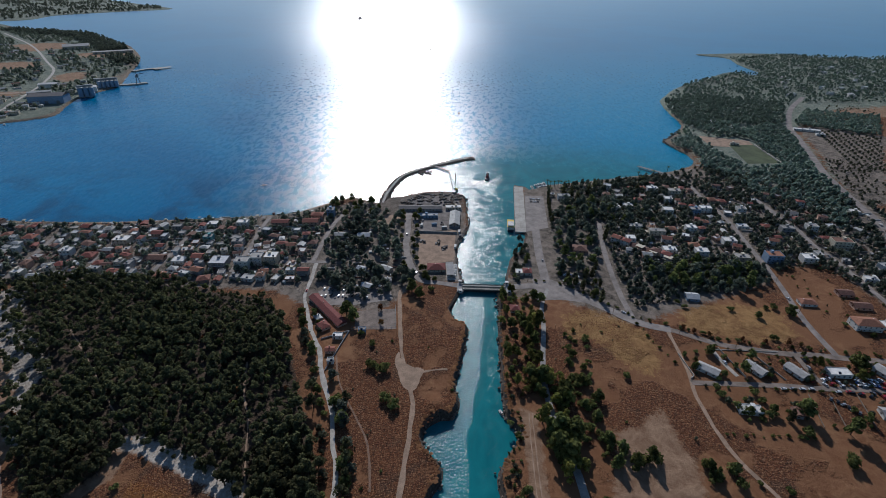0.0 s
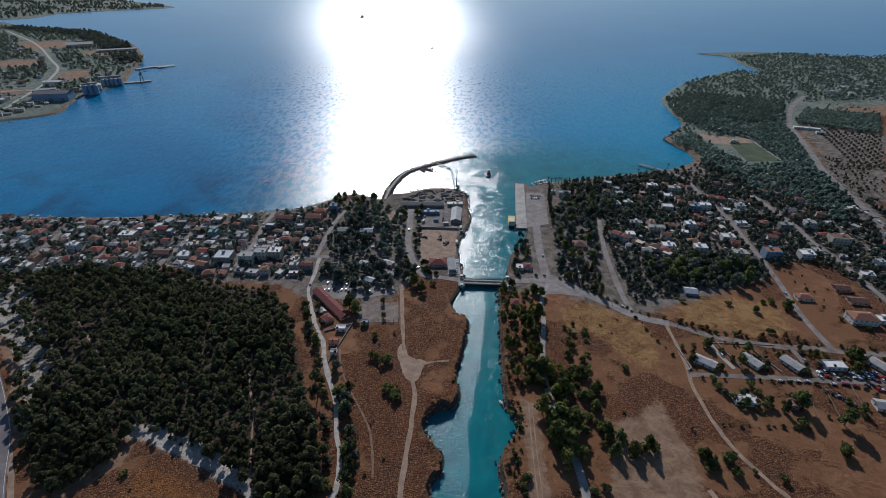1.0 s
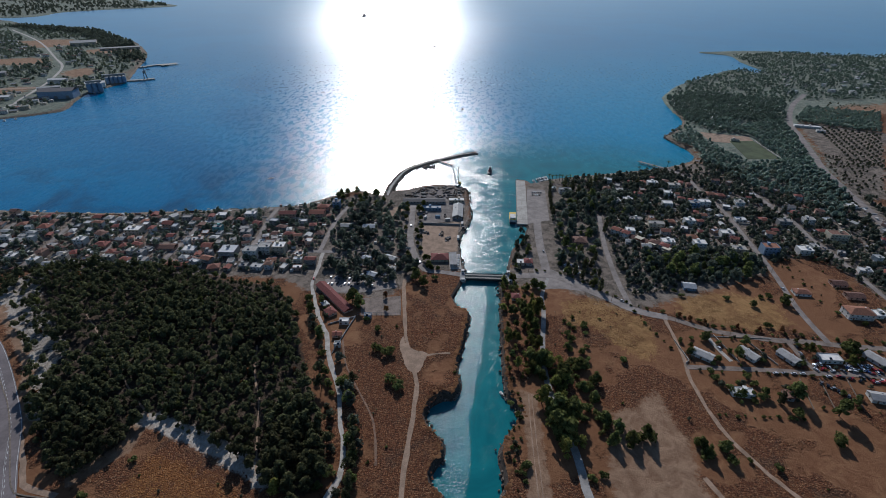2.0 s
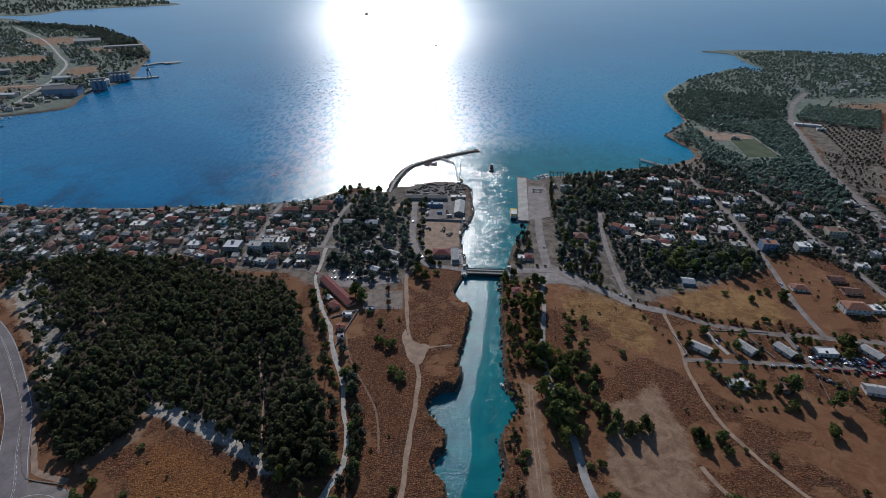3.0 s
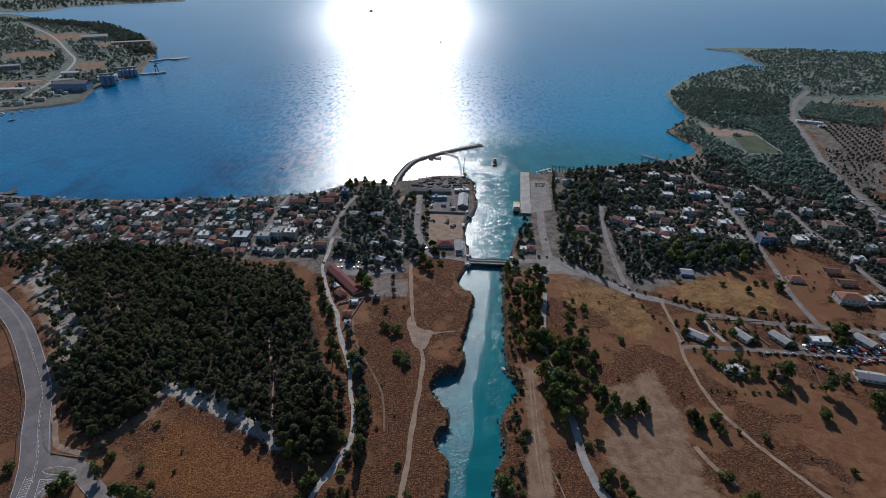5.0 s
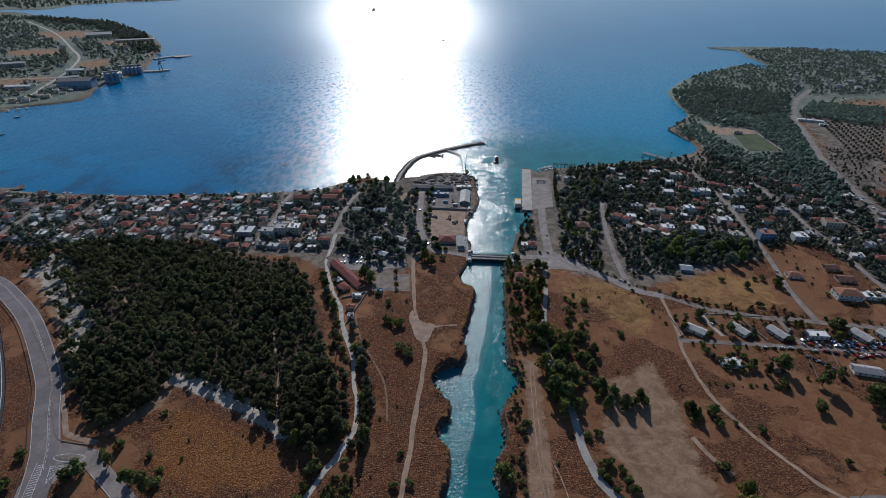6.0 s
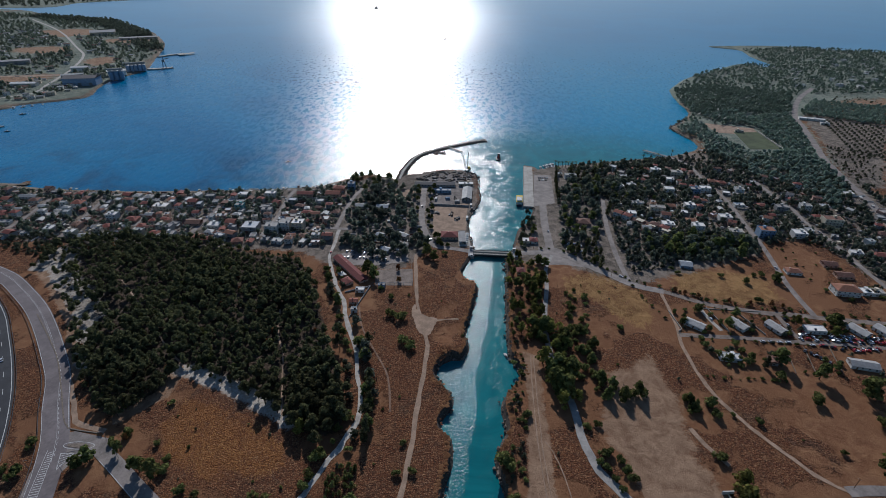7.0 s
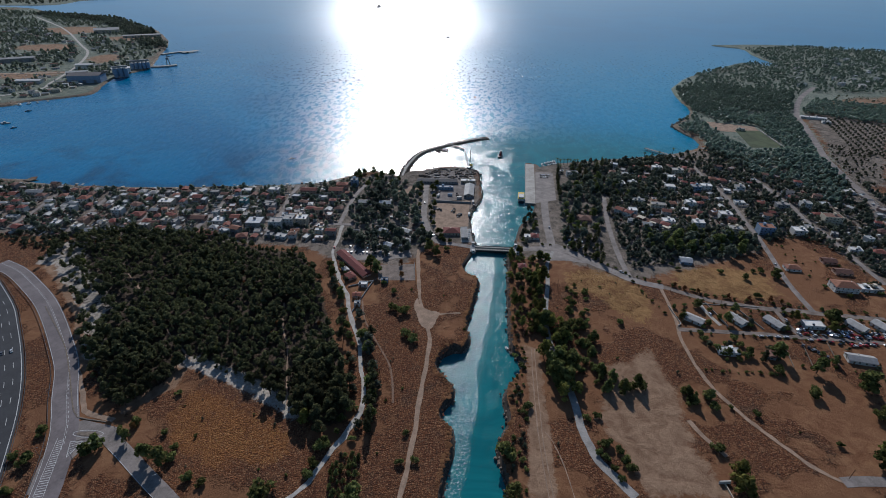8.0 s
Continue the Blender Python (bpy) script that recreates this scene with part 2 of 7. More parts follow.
# ---- helpers ----
from mathutils.geometry import delaunay_2d_cdt

RNG = random.Random(7)


def smooth(t):
    t = min(1.0, max(0.0, t))
    return t * t * (3 - 2 * t)


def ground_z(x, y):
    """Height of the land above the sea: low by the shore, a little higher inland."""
    # rises added at two cove rims to deepen the shade below them
    shade_rise = 2.8 * math.exp(-((x + 3) / 5.5) ** 2 - ((y - 179) / 6) ** 2) + 2.0 * math.exp(-((x + 3) / 6) ** 2 - ((y - 153) / 5) ** 2)
    return 1.8 + 2.4 * smooth((310 - y) / 90) + shade_rise


def scrubby(x, y):
    """How overgrown the dry ground is: above 0 rough scrub, below 0 trodden earth."""
    n = noise.noise(Vector((x * 0.022, y * 0.022, 2.0))) + 0.6 * noise.noise(Vector((x * 0.07, y * 0.07, 9.0))) + 0.35 * noise.noise(Vector((x * 0.2, y * 0.2, 4.0)))
    return n + (0.13 if x < 20 else -0.05) - 0.28 * smooth((x - 135) / 25) * smooth((210 - y) / 20)


def mesh_ob(name, verts, faces, mats, parent=None, index=None, smooth_shade=False):
    me = bpy.data.meshes.new(name)
    me.from_pydata(verts, [], faces)
    for m in (mats if isinstance(mats, (list, tuple)) else [mats]):
        me.materials.append(m)
    if index is not None:
        me.polygons.foreach_set("material_index", index)
    if smooth_shade:
        me.polygons.foreach_set("use_smooth", [True] * len(me.polygons))
    me.update()
    ob = new(name, me)
    ob.parent = parent
    return ob


def inside(poly, xs, ys):
    """Which of the points lie in the polygon."""
    res = np.zeros(len(xs), bool)
    px, py = np.array([q[0] for q in poly], float), np.array([q[1] for q in poly], float)
    j = len(px) - 1
    for i in range(len(px)):
        if py[i] != py[j]:
            cross = (py[i] > ys) != (py[j] > ys)
            res ^= cross & (xs < (px[j] - px[i]) * (ys - py[i]) / (py[j] - py[i]) + px[i])
        j = i
    return res


def line_distance(pts, xs, ys):
    best = np.full(len(xs), 1e9)
    for (ax, ay), (bx, by) in zip(pts, pts[1:]):
        dx, dy = bx - ax, by - ay
        t = np.clip(((xs - ax) * dx + (ys - ay) * dy) / max(dx * dx + dy * dy, 1e-9), 0, 1)
        best = np.minimum(best, np.hypot(xs - ax - t * dx, ys - ay - t * dy))
    return best


def spline(pts, step):
    """A smooth curve through the points (Catmull-Rom), cut at even steps."""
    p = [Vector(q) for q in pts]
    p = [2 * p[0] - p[1]] + p + [2 * p[-1] - p[-2]]
    fine = []
    for a, b, c, d in zip(p, p[1:], p[2:], p[3:]):
        n = max(2, int((c - b).length / step * 1.2))
        for k in range(n):
            t = k / n
            fine.append(0.5 * (2 * b + (c - a) * t + (2 * a - 5 * b + 4 * c - d) * t * t + (3 * b - a - 3 * c + d) * t ** 3))
    fine.append(p[-2])
    out, gone = [fine[0]], 0.0
    for a, b in zip(fine, fine[1:]):
        gone += (b - a).length
        if gone >= step:
            out.append(b)
            gone = 0.0
    if (out[-1] - fine[-1]).length > 0.3 * step:
        out.append(fine[-1])
    else:
        out[-1] = fine[-1]
    return out


def ribbon(name, pts, width, mat, lift=0.06, step=4.0, parent=None, shift=0.0, ragged=0.0, widths=None, drop=0.25):
    """A strip of road along a line, with a thickness, lying on the land."""
    line = spline(pts, step)
    verts, faces = [], []
    for i, q in enumerate(line):
        d = (line[min(i + 1, len(line) - 1)] - line[max(i - 1, 0)]).normalized()
        n = Vector((d.y, -d.x))
        w = width if widths is None else widths[0] + (widths[1] - widths[0]) * i / (len(line) - 1)
        wl, wr = (w / 2 * (1 + ragged * RNG.uniform(-1, 1)) for _ in range(2))
        for off, dz in ((shift - wl, -drop), (shift - wl, lift), (shift + wr, lift), (shift + wr, -drop)):
            v = q + n * off
            verts.append((v.x, v.y, ground_z(v.x, v.y) + dz))
        if i:
            o = 4 * i
            for k in range(3):
                faces.append((o - 4 + k, o - 3 + k, o + 1 + k, o + k))
    return mesh_ob(name, verts, faces, mat, parent)


def patch(name, poly, mat, lift=0.04, step=8.0, z=None):
    """A levelled yard or field: a polygon that follows the land."""
    xs, ys = [q[0] for q in poly], [q[1] for q in poly]
    rim = []
    for a, b in zip(poly, poly[1:] + poly[:1]):
        a, b = Vector(a), Vector(b)
        n = max(1, int((b - a).length / step))
        rim += [a + (b - a) * k / n for k in range(n)]
    gx, gy = np.meshgrid(np.arange(min(xs), max(xs), step), np.arange(min(ys), max(ys), step))
    gx, gy = gx.ravel(), gy.ravel()
    ok = inside(poly, gx, gy) & (line_distance(list(poly) + [poly[0]], gx, gy) > 0.4 * step)
    pts = rim + [Vector(q) for q in zip(gx[ok], gy[ok])]
    v, _, f, *_ = delaunay_2d_cdt(pts, [], [list(range(len(rim)))], 1, 1e-4)
    return mesh_ob(name, [(q.x, q.y, (ground_z(q.x, q.y) if z is None else z) + lift) for q in v], [list(q) for q in f], mat)


def thing(name, at=(0, 0, 0), turn=0.0):
    ob = new(name)
    ob.empty_display_size = 0.5
    ob.matrix_world = pose(*at, 0, 0, turn)
    return ob


def box_data(size, at=(0, 0, 0), top=1.0):
    """A box standing on at, its top face scaled."""
    x, y, z = size[0] / 2, size[1] / 2, size[2]
    v = [(at[0] + sx * x * s, at[1] + sy * y * s, at[2] + h) for h, s in ((0, 1), (z, top)) for sx, sy in ((-1, -1), (1, -1), (1, 1), (-1, 1))]
    return v, [(3, 2, 1, 0), (4, 5, 6, 7), (0, 1, 5, 4), (1, 2, 6, 5), (2, 3, 7, 6), (3, 0, 4, 7)]


def merged(chunks):
    """Several (verts, faces) as one."""
    verts, faces = [], []
    for v, f in chunks:
        o = len(verts)
        verts += v
        faces += [tuple(i + o for i in q) for q in f]
    return verts, faces


def part(name, data, mat, parent, label=""):
    ob = mesh_ob(name, data[0], data[1], mat, parent)
    if label:
        ob["label"] = label
    return ob


def rod(a, b, r0, r1=None, sides=6):
    a, b = Vector(a), Vector(b)
    r1 = r0 if r1 is None else r1
    q = (b - a).to_track_quat("Z", "Y")
    ring = [q @ Vector((math.cos(k * math.tau / sides), math.sin(k * math.tau / sides), 0)) for k in range(sides)]
    v = [tuple(a + u * r0) for u in ring] + [tuple(b + u * r1) for u in ring]
    f = [(k, (k + 1) % sides, sides + (k + 1) % sides, sides + k) for k in range(sides)]
    return v, f + [tuple(range(sides))[::-1], tuple(range(sides, 2 * sides))]
# ---- the plan ----
SHORE_WEST = [(-2600, 250), (-1500, 330), (-900, 400), (-465, 407), (-430, 400), (-399, 397), (-369, 395), (-313, 395), (-258, 399), (-204, 405), (-165, 411), (-138, 417), (-124, 429), (-103, 446), (-92, 452), (-73, 445), (-62, 440)]
MOLE = [(-59, 437), (-56, 467), (-46, 505), (-29, 526), (-9, 542), (19, 561), (36, 569)]
SHORE_BASIN = [(-54, 451), (-41, 453), (-20, 465), (2, 466), (16, 462), (22, 445), (22, 418), (23, 398), (20, 379), (14, 361), (11, 338), (12, 318), (14, 304), (13, 289)]
BANK_WEST = [(5, 266), (8, 255), (15, 250), (15, 241), (12, 222), (9, 207), (7, 195), (9, 188), (8, 182), (5, 175), (-1, 175), (-7, 171), (-9.5, 166), (-9.5, 160), (-7.5, 154), (-4, 151), (0, 145), (-1, 138), (-5, 132), (-6, 126), (-3, 122), (0, 118), (0, 108), (-1, 102), (-3, 95), (-4, 85), (-9, 40), (-16, -40), (-22, -200), (-30, -500)]
BANK_EAST = [(63, 379), (71, 375), (65, 352), (57, 341), (52, 328), (48, 311), (45, 297), (39, 282), (38, 264), (36, 249), (35, 229), (34, 211), (33, 194), (33, 181), (35, 174), (38, 166), (37, 160), (31, 152), (27, 144), (26, 138), (27, 131), (27, 124), (24, 117), (21, 109), (22, 101), (23, 97), (24, 92), (24, 86), (22, 40), (15, -40), (9, -200), (0, -500)]
SHORE_EAST = [(74, 483), (85, 480), (88, 472), (113, 489), (140, 496), (188, 509), (246, 526), (284, 546), (299, 564), (301, 591), (295, 621), (293, 641), (309, 659), (332, 689), (352, 730), (356, 774), (366, 840), (374, 874), (390, 897), (457, 987), (556, 1076), (630, 1141), (687, 1102), (703, 1243), (723, 1336), (666, 1384)]
SHORE_NORTH = [(673, 1399), (790, 1418), (895, 1411), (980, 1366), (1091, 1344), (1800, 1250), (2600, 1150)]
PENINSULA = [(-2600, 420), (-1300, 560), (-850, 600), (-675, 661), (-662, 688), (-633, 707), (-612, 723), (-593, 750), (-618, 822), (-627, 881), (-616, 929), (-617, 968), (-665, 1083), (-690, 1155), (-750, 1286), (-856, 1443), (-935, 1532), (-1054, 1612), (-1139, 1741), (-1273, 1827), (-1377, 1847), (-1485, 1868), (-1693, 2027), (-2100, 2080), (-2600, 2040)]
FAR_SHORE = [(-2600, 2140), (-1757, 2128), (-1709, 2385), (-1573, 2577), (-1397, 2766), (-1498, 2913), (-1724, 3110), (-2107, 3431), (-2900, 3900), (-4200, 3900)]
# roads
BRIDGE_ROAD = [(45, 293), (58, 294), (78, 295), (89, 288), (101, 275), (113, 264), (122, 254), (132, 248), (144, 244), (152, 239), (168, 230), (184, 226), (201, 222), (219, 221), (238, 218), (274, 214)]
QUAY_ROAD = [(75, 294), (76, 314), (77, 339), (79, 364), (82, 390)]
LANE_EAST = [(75, 291), (67, 269), (64, 245), (59, 219), (56, 196), (57, 166), (61, 145), (62, 129), (62, 119), (64, 111), (66, 103), (71, 96), (75, 90), (78, 86)]
NORTH_STREET = [(140, 395), (132, 353), (128, 322), (125, 287), (124, 257)]
DIAGONAL = [(225, 543), (249, 517), (260, 493), (258, 444), (260, 409), (255, 366), (252, 344), (249, 319), (244, 292), (236, 259), (233, 237), (232, 220)]
SECOND_DIAGONAL = [(312, 448), (311, 419), (313, 387), (309, 358), (310, 332), (309, 309), (307, 287), (304, 255)]
COAST_ROAD = [(641, 899), (581, 831), (539, 772), (500, 705), (478, 647), (449, 574), (428, 522), (418, 486), (409, 454), (401, 418), (386, 368)]
FIELD_TRACK = [(142, 245), (140, 220), (139, 205), (136, 194), (135, 184), (135, 168), (138, 149), (144, 134), (150, 123), (157, 112), (164, 102), (172, 97)]
GATE_ROAD = [(171, 97), (181, 98), (191, 98), (203, 99)]
BLOCK_STREET = [(137, 198), (164, 197), (187, 196), (207, 194), (220, 194), (257, 191)]
BLOCK_LINK = [(208, 222), (208, 203), (210, 194)]
DRIVEWAY = [(161, 227), (162, 215), (165, 203)]
HIGHWAY = [(-317, 224), (-286, 198), (-268, 179), (-251, 160), (-237, 143), (-226, 128), (-215, 111), (-205, 93), (-195, 74), (-185, 50)]
NATIONAL_ROAD = [(-332, 248), (-311, 238), (-288, 222), (-266, 205), (-246, 186), (-227, 166), (-212, 149), (-199, 129), (-187, 112), (-179, 97), (-173, 83), (-170, 75), (-165, 58), (-160, 38)]
SIDE_ROAD = [(-179, 105), (-174, 107), (-168, 108), (-162, 106), (-156, 102), (-147, 96), (-134, 87), (-119, 77), (-98, 62), (-80, 48)]
GRAVEL_ROAD = [(-98, 325), (-96, 299), (-96, 281), (-89, 260), (-82, 241), (-73, 223), (-68, 206), (-61, 187), (-56, 175), (-53, 161), (-48, 144), (-46, 129), (-49, 118), (-53, 107), (-57, 101), (-59, 94), (-62, 87), (-69, 78)]
SAND_TRACK = [(-30, 290), (-29, 270), (-26, 240), (-24, 220), (-19, 200), (-15, 182), (-16, 163), (-17, 142), (-18, 127), (-19, 110), (-20, 95), (-22, 81)]
HARBOUR_ROAD = [(-32, 418), (-31, 384), (-30, 349), (-25, 323), (-16, 301), (-4, 298), (12, 294)]
VILLAGE_FRONT = [(-165, 328), (-123, 326), (-89, 326)]
STREET_A = [(-92, 414), (-98, 386), (-100, 356), (-101, 325)]
STREET_B = [(-158, 405), (-159, 376), (-157, 347), (-159, 310)]
STREET_C = [(-216, 366), (-216, 342), (-218, 309)]
STREET_D = [(-269, 367), (-271, 345), (-272, 321)]
STREET_E = [(-328, 372), (-324, 340), (-319, 300)]
STREET_F = [(-378, 369), (-373, 333), (-372, 307)]
CAPE_ROAD = [(311, 419), (311, 496), (308, 533), (294, 548)]
# fields and patches
FOREST = [(-307, 249), (-311, 277), (-302, 298), (-255, 303), (-216, 301), (-185, 294), (-158, 283), (-121, 276), (-104, 255), (-80, 197), (-63, 158), (-55, 134), (-54, 118), (-66, 116), (-79, 124), (-98, 136), (-127, 149), (-145, 156), (-149, 156), (-150, 139), (-159, 128), (-163, 123), (-177, 128), (-202, 151), (-218, 169), (-229, 189), (-266, 224), (-294, 248)]
STRAW_NORTH = [(79, 262), (106, 271), (130, 242), (132, 219), (120, 199), (104, 209), (91, 233), (74, 232)]
STRAW_EAST = [(157, 274), (192, 276), (224, 270), (226, 234), (197, 229), (170, 236), (151, 247)]
STRAW_VERGE = [(-245, 207), (-226, 197), (-213, 186), (-206, 178), (-214, 180), (-230, 190)]
BRUSH_EAST = [(84, 237), (100, 243), (114, 225), (122, 230), (128, 205), (129, 177), (129, 165), (114, 162), (112, 173), (103, 182), (92, 175), (90, 200), (85, 215)]
BRUSH_BANK = [(-46, 132), (-26, 134), (-6, 128), (-4, 70), (-48, 70)]
BRUSH_SOUTH = [(100, 132), (111, 136), (121, 124), (117, 111), (109, 110), (99, 118)]
STRAW_FOREST = [(-137, 140), (-112, 133), (-83, 117), (-68, 105), (-80, 93), (-105, 91), (-129, 99), (-143, 116)]
BARE_EAST = [(87, 163), (113, 178), (117, 144), (112, 110), (120, 88), (84, 86), (79, 111), (72, 127)]
BARE_BANK = [(40, 179), (49, 175), (47, 141), (47, 120), (44, 84), (33, 84), (36, 113), (39, 144)]
LOT_WEST = [(-21, 372), (11, 381), (9, 330), (-19, 320)]
LOT_COURT = [(-58, 262), (-31, 265), (-29, 243), (-55, 242)]
LOT_PARK = [(-88, 286), (-40, 298), (-34, 276), (-63, 268), (-80, 269)]
PLAZA = [(66, 304), (80, 303), (100, 284), (110, 271), (82, 277), (65, 276)]
BEACH_LOT = [(-63, 409), (-29, 411), (-36, 390), (-58, 389)]
PITCH = [(371, 624), (404, 624), (399, 556), (358, 553)]
PITCH_BARE = [(346, 664), (406, 642), (400, 609), (346, 619)]
FIELD_FALLOW = [(460, 573), (516, 548), (439, 441), (416, 440), (424, 487), (434, 523)]
HEADLAND_ROAD = [(-1439, 1740), (-1153, 1469), (-919, 1200), (-834, 1098), (-764, 963), (-728, 870), (-706, 806), (-690, 755), (-735, 700)]
WORKS_TRACK = [(-1200, 900), (-1000, 880), (-850, 870), (-738, 895)]
WORKS_ROADS = [(HEADLAND_ROAD, 14), (WORKS_TRACK, 14)]
HEADLAND_FIELDS = ([(-1230, 1480), (-1095, 1530), (-1005, 1419), (-1085, 1350)], [(-940, 1330), (-815, 1395), (-775, 1311), (-890, 1262)], [(-815, 1085), (-758, 1100), (-705, 995), (-748, 965)], [(-840, 862), (-755, 915), (-735, 870), (-790, 800)], [(-1050, 1190), (-950, 1215), (-900, 1130), (-1000, 1090)])
OPEN_EAST = [(251, 316), (289, 323), (303, 300), (303, 258), (258, 256), (244, 282)]
OLIVE_GROVE = [(533, 693), (594, 656), (494, 518), (472, 561), (474, 610)]
APRON = [(82, 456), (100, 455), (93, 386), (72, 378)]

# ---- the land: one sheet with cliffed canal banks, quays and beaches ----
def shore_ring(parts):
    """A closed outline from (points, bank width) stretches, with an uneven edge; returns points and bank widths."""
    out = []
    for pts, bank, rough in parts:
        for i, q in enumerate(spline(pts, 2.0) if len(pts) > 2 else [Vector(p) for p in pts]):
            far = max(abs(q.x) / 1.3, q.y, 1)
            step = 2.2 if far < 420 and q.y > 40 else 6 if far < 800 else 25
            if out and (q - out[-1][0]).length < step and i:
                continue
            w = rough * min(3.0, 0.5 + far / 500)
            n = noise.noise_vector(Vector((q.x * 0.12, q.y * 0.12, 3.1))) + 0.6 * noise.noise_vector(Vector((q.x * 0.4, q.y * 0.4, 8.1)))
            out.append((q + Vector((n.x, n.y)) * w, bank))
    return out


def land_rings():
    west = shore_ring([(SHORE_WEST, 7, 0.8), (SHORE_BASIN, 2.0, 0.7), (BANK_WEST, 1.5, 0.9), ([(-3500, -2500), (-3500, 250)], 2, 0)])
    east = shore_ring([(BANK_EAST[::-1], 1.6, 0.9), (SHORE_EAST[:3], 0.6, 0.0), (SHORE_EAST[3:10], 9, 0.8), (SHORE_EAST[10:], 5, 1.2), (SHORE_NORTH, 6, 2.0), ([(3500, 1100), (3500, -2500)], 2, 0)])
    pen = shore_ring([(PENINSULA, 5, 1.0), ([(-3800, 2000), (-3800, 450)], 2, 0)])
    far = shore_ring([(FAR_SHORE, 8, 1.0), ([(-5000, 3800), (-5000, 2200)], 2, 0)])
    return west, east, pen, far


def soft_mask(poly, xs, ys, soft=5.0):
    d = line_distance(list(poly) + [poly[0]], xs, ys)
    return np.clip(0.5 + np.where(inside(poly, xs, ys), d, -d) / (2 * soft), 0, 1)


def build_ground():
    verts, faces, rock = [], [], []
    for ring in land_rings():
        pts = [q for q, _ in ring]
        area = sum(a.x * b.y - b.x * a.y for a, b in zip(pts, pts[1:] + pts[:1]))
        if area < 0:
            ring = ring[::-1]
            pts = pts[::-1]
        n = len(ring)
        inner = []
        for i in range(n):
            d = (pts[(i + 1) % n] - pts[i - 1])
            d = d.normalized() if d.length else Vector((1, 0))
            inner.append(pts[i] + Vector((-d.y, d.x)) * ring[i][1])
        poly = [(q.x, q.y) for q in inner]
        px, py = np.array([q[0] for q in poly]), np.array([q[1] for q in poly])
        grids = []
        for x0, x1, y0, y1, s in ((-345, 300, 60, 330, 3.5), (-620, 620, 0, 900, 9), (-1700, 1500, -100, 2300, 40), (-5000, 3600, -2500, 4000, 180)):
            gx, gy = np.meshgrid(np.arange(x0, x1, s), np.arange(y0, y1, s))
            gx, gy = gx.ravel() + np.random.uniform(-0.3, 0.3, gx.size) * s, gy.ravel() + np.random.uniform(-0.3, 0.3, gy.size) * s
            keep = np.ones(len(gx), bool)
            for bx0, bx1, by0, by1, bs in grids:
                keep &= ~((gx > bx0 - bs) & (gx < bx1 + bs) & (gy > by0 - bs) & (gy < by1 + bs))
            keep &= (gx > px.min()) & (gx < px.max()) & (gy > py.min()) & (gy < py.max())
            gx, gy = gx[keep], gy[keep]
            keep = inside(poly, gx, gy)
            gx, gy = gx[keep], gy[keep]
            keep = line_distance(poly + poly[:1], gx, gy) > 0.5 * s
            grids.append((x0, x1, y0, y1, s))
            inner += [Vector(q) for q in zip(gx[keep], gy[keep])]
        v, _, f, orig, *_ = delaunay_2d_cdt(inner, [], [list(range(n))], 1, 1e-3)
        o = len(verts)
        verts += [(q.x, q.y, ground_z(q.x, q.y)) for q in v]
        faces += [tuple(i + o for i in q) for q in f]
        rock += [0] * len(f)
        where = {}
        for i, src in enumerate(orig):
            for s in src:
                where[s] = i
        # the bank: an uneven ledge, then the foot under water
        low = len(verts)
        for i, (q, bank) in enumerate(ring):
            top = inner[i]
            h = ground_z(top.x, top.y)
            bulge = RNG.uniform(0.25, 0.6) if bank < 3 else 0.5
            m = top.lerp(q, bulge)
            verts.append((m.x, m.y, h * (RNG.uniform(0.45, 0.8) if bank < 3 else 0.55)))
            verts.append((q.x, q.y, 0.15 * h if bank < 3 else -0.05))
            out = q + (q - top).normalized() * 3 if (q - top).length else q
            verts.append((out.x, out.y, -2.0))
        for i in range(n):
            j = (i + 1) % n
            a, b = low + 3 * i, low + 3 * j
            if i in where and j in where:
                ti, tj = where[i] + o, where[j] + o
                faces += [(ti, a, b, tj), (a, a + 1, b + 1, b), (a + 1, a + 2, b + 2, b + 1)]
                # steep banks take the rock with shade in its colour
                rock += [1 if ring[i][1] < 1.7 else 0] * 3
    ob = mesh_ob("ground", verts, faces, [GROUND, BANK_SHADE_ROCK], index=rock)
    co = np.array(verts)
    xs, ys = co[:, 0], co[:, 1]
    town_w = [(-520, 405), (-520, 300), (-300, 292), (-120, 288), (-95, 270), (-40, 262), (-20, 300), (20, 300), (20, 470), (-60, 450), (-100, 430), (-300, 385)]
    town_e = [(45, 280), (80, 280), (125, 250), (235, 300), (247, 322), (300, 328), (308, 225), (420, 220), (420, 480), (290, 540), (90, 500), (60, 380)]
    pines = [(300, 545), (400, 440), (450, 560), (500, 690), (600, 800), (1000, 900), (1500, 1000), (1500, 1300), (700, 1400), (380, 860)]
    masks = {
        "straw": [(STRAW_FOREST, 5), (STRAW_VERGE, 4)],
        "ochre": [(STRAW_NORTH, 6), (STRAW_EAST, 6)],
        "bare": [([(560, 760), (900, 800), (900, 850), (600, 810)], 10), (BARE_EAST, 7), (BARE_BANK, 2.5), (LOT_WEST, 2)] + [(q, 15) for q in HEADLAND_FIELDS],
        "town": [(town_w, 8), (town_e, 12), (OLIVE_GROVE, 12), (FIELD_FALLOW, 10), ([(430, 470), (520, 560), (610, 660), (560, 740), (505, 690), (472, 600)], 12)],
        "litter": [(FOREST, 5)],
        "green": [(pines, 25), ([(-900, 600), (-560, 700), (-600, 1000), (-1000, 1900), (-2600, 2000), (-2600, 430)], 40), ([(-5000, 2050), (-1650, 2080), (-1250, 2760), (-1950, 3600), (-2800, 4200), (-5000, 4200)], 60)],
    }
    val_of = {}
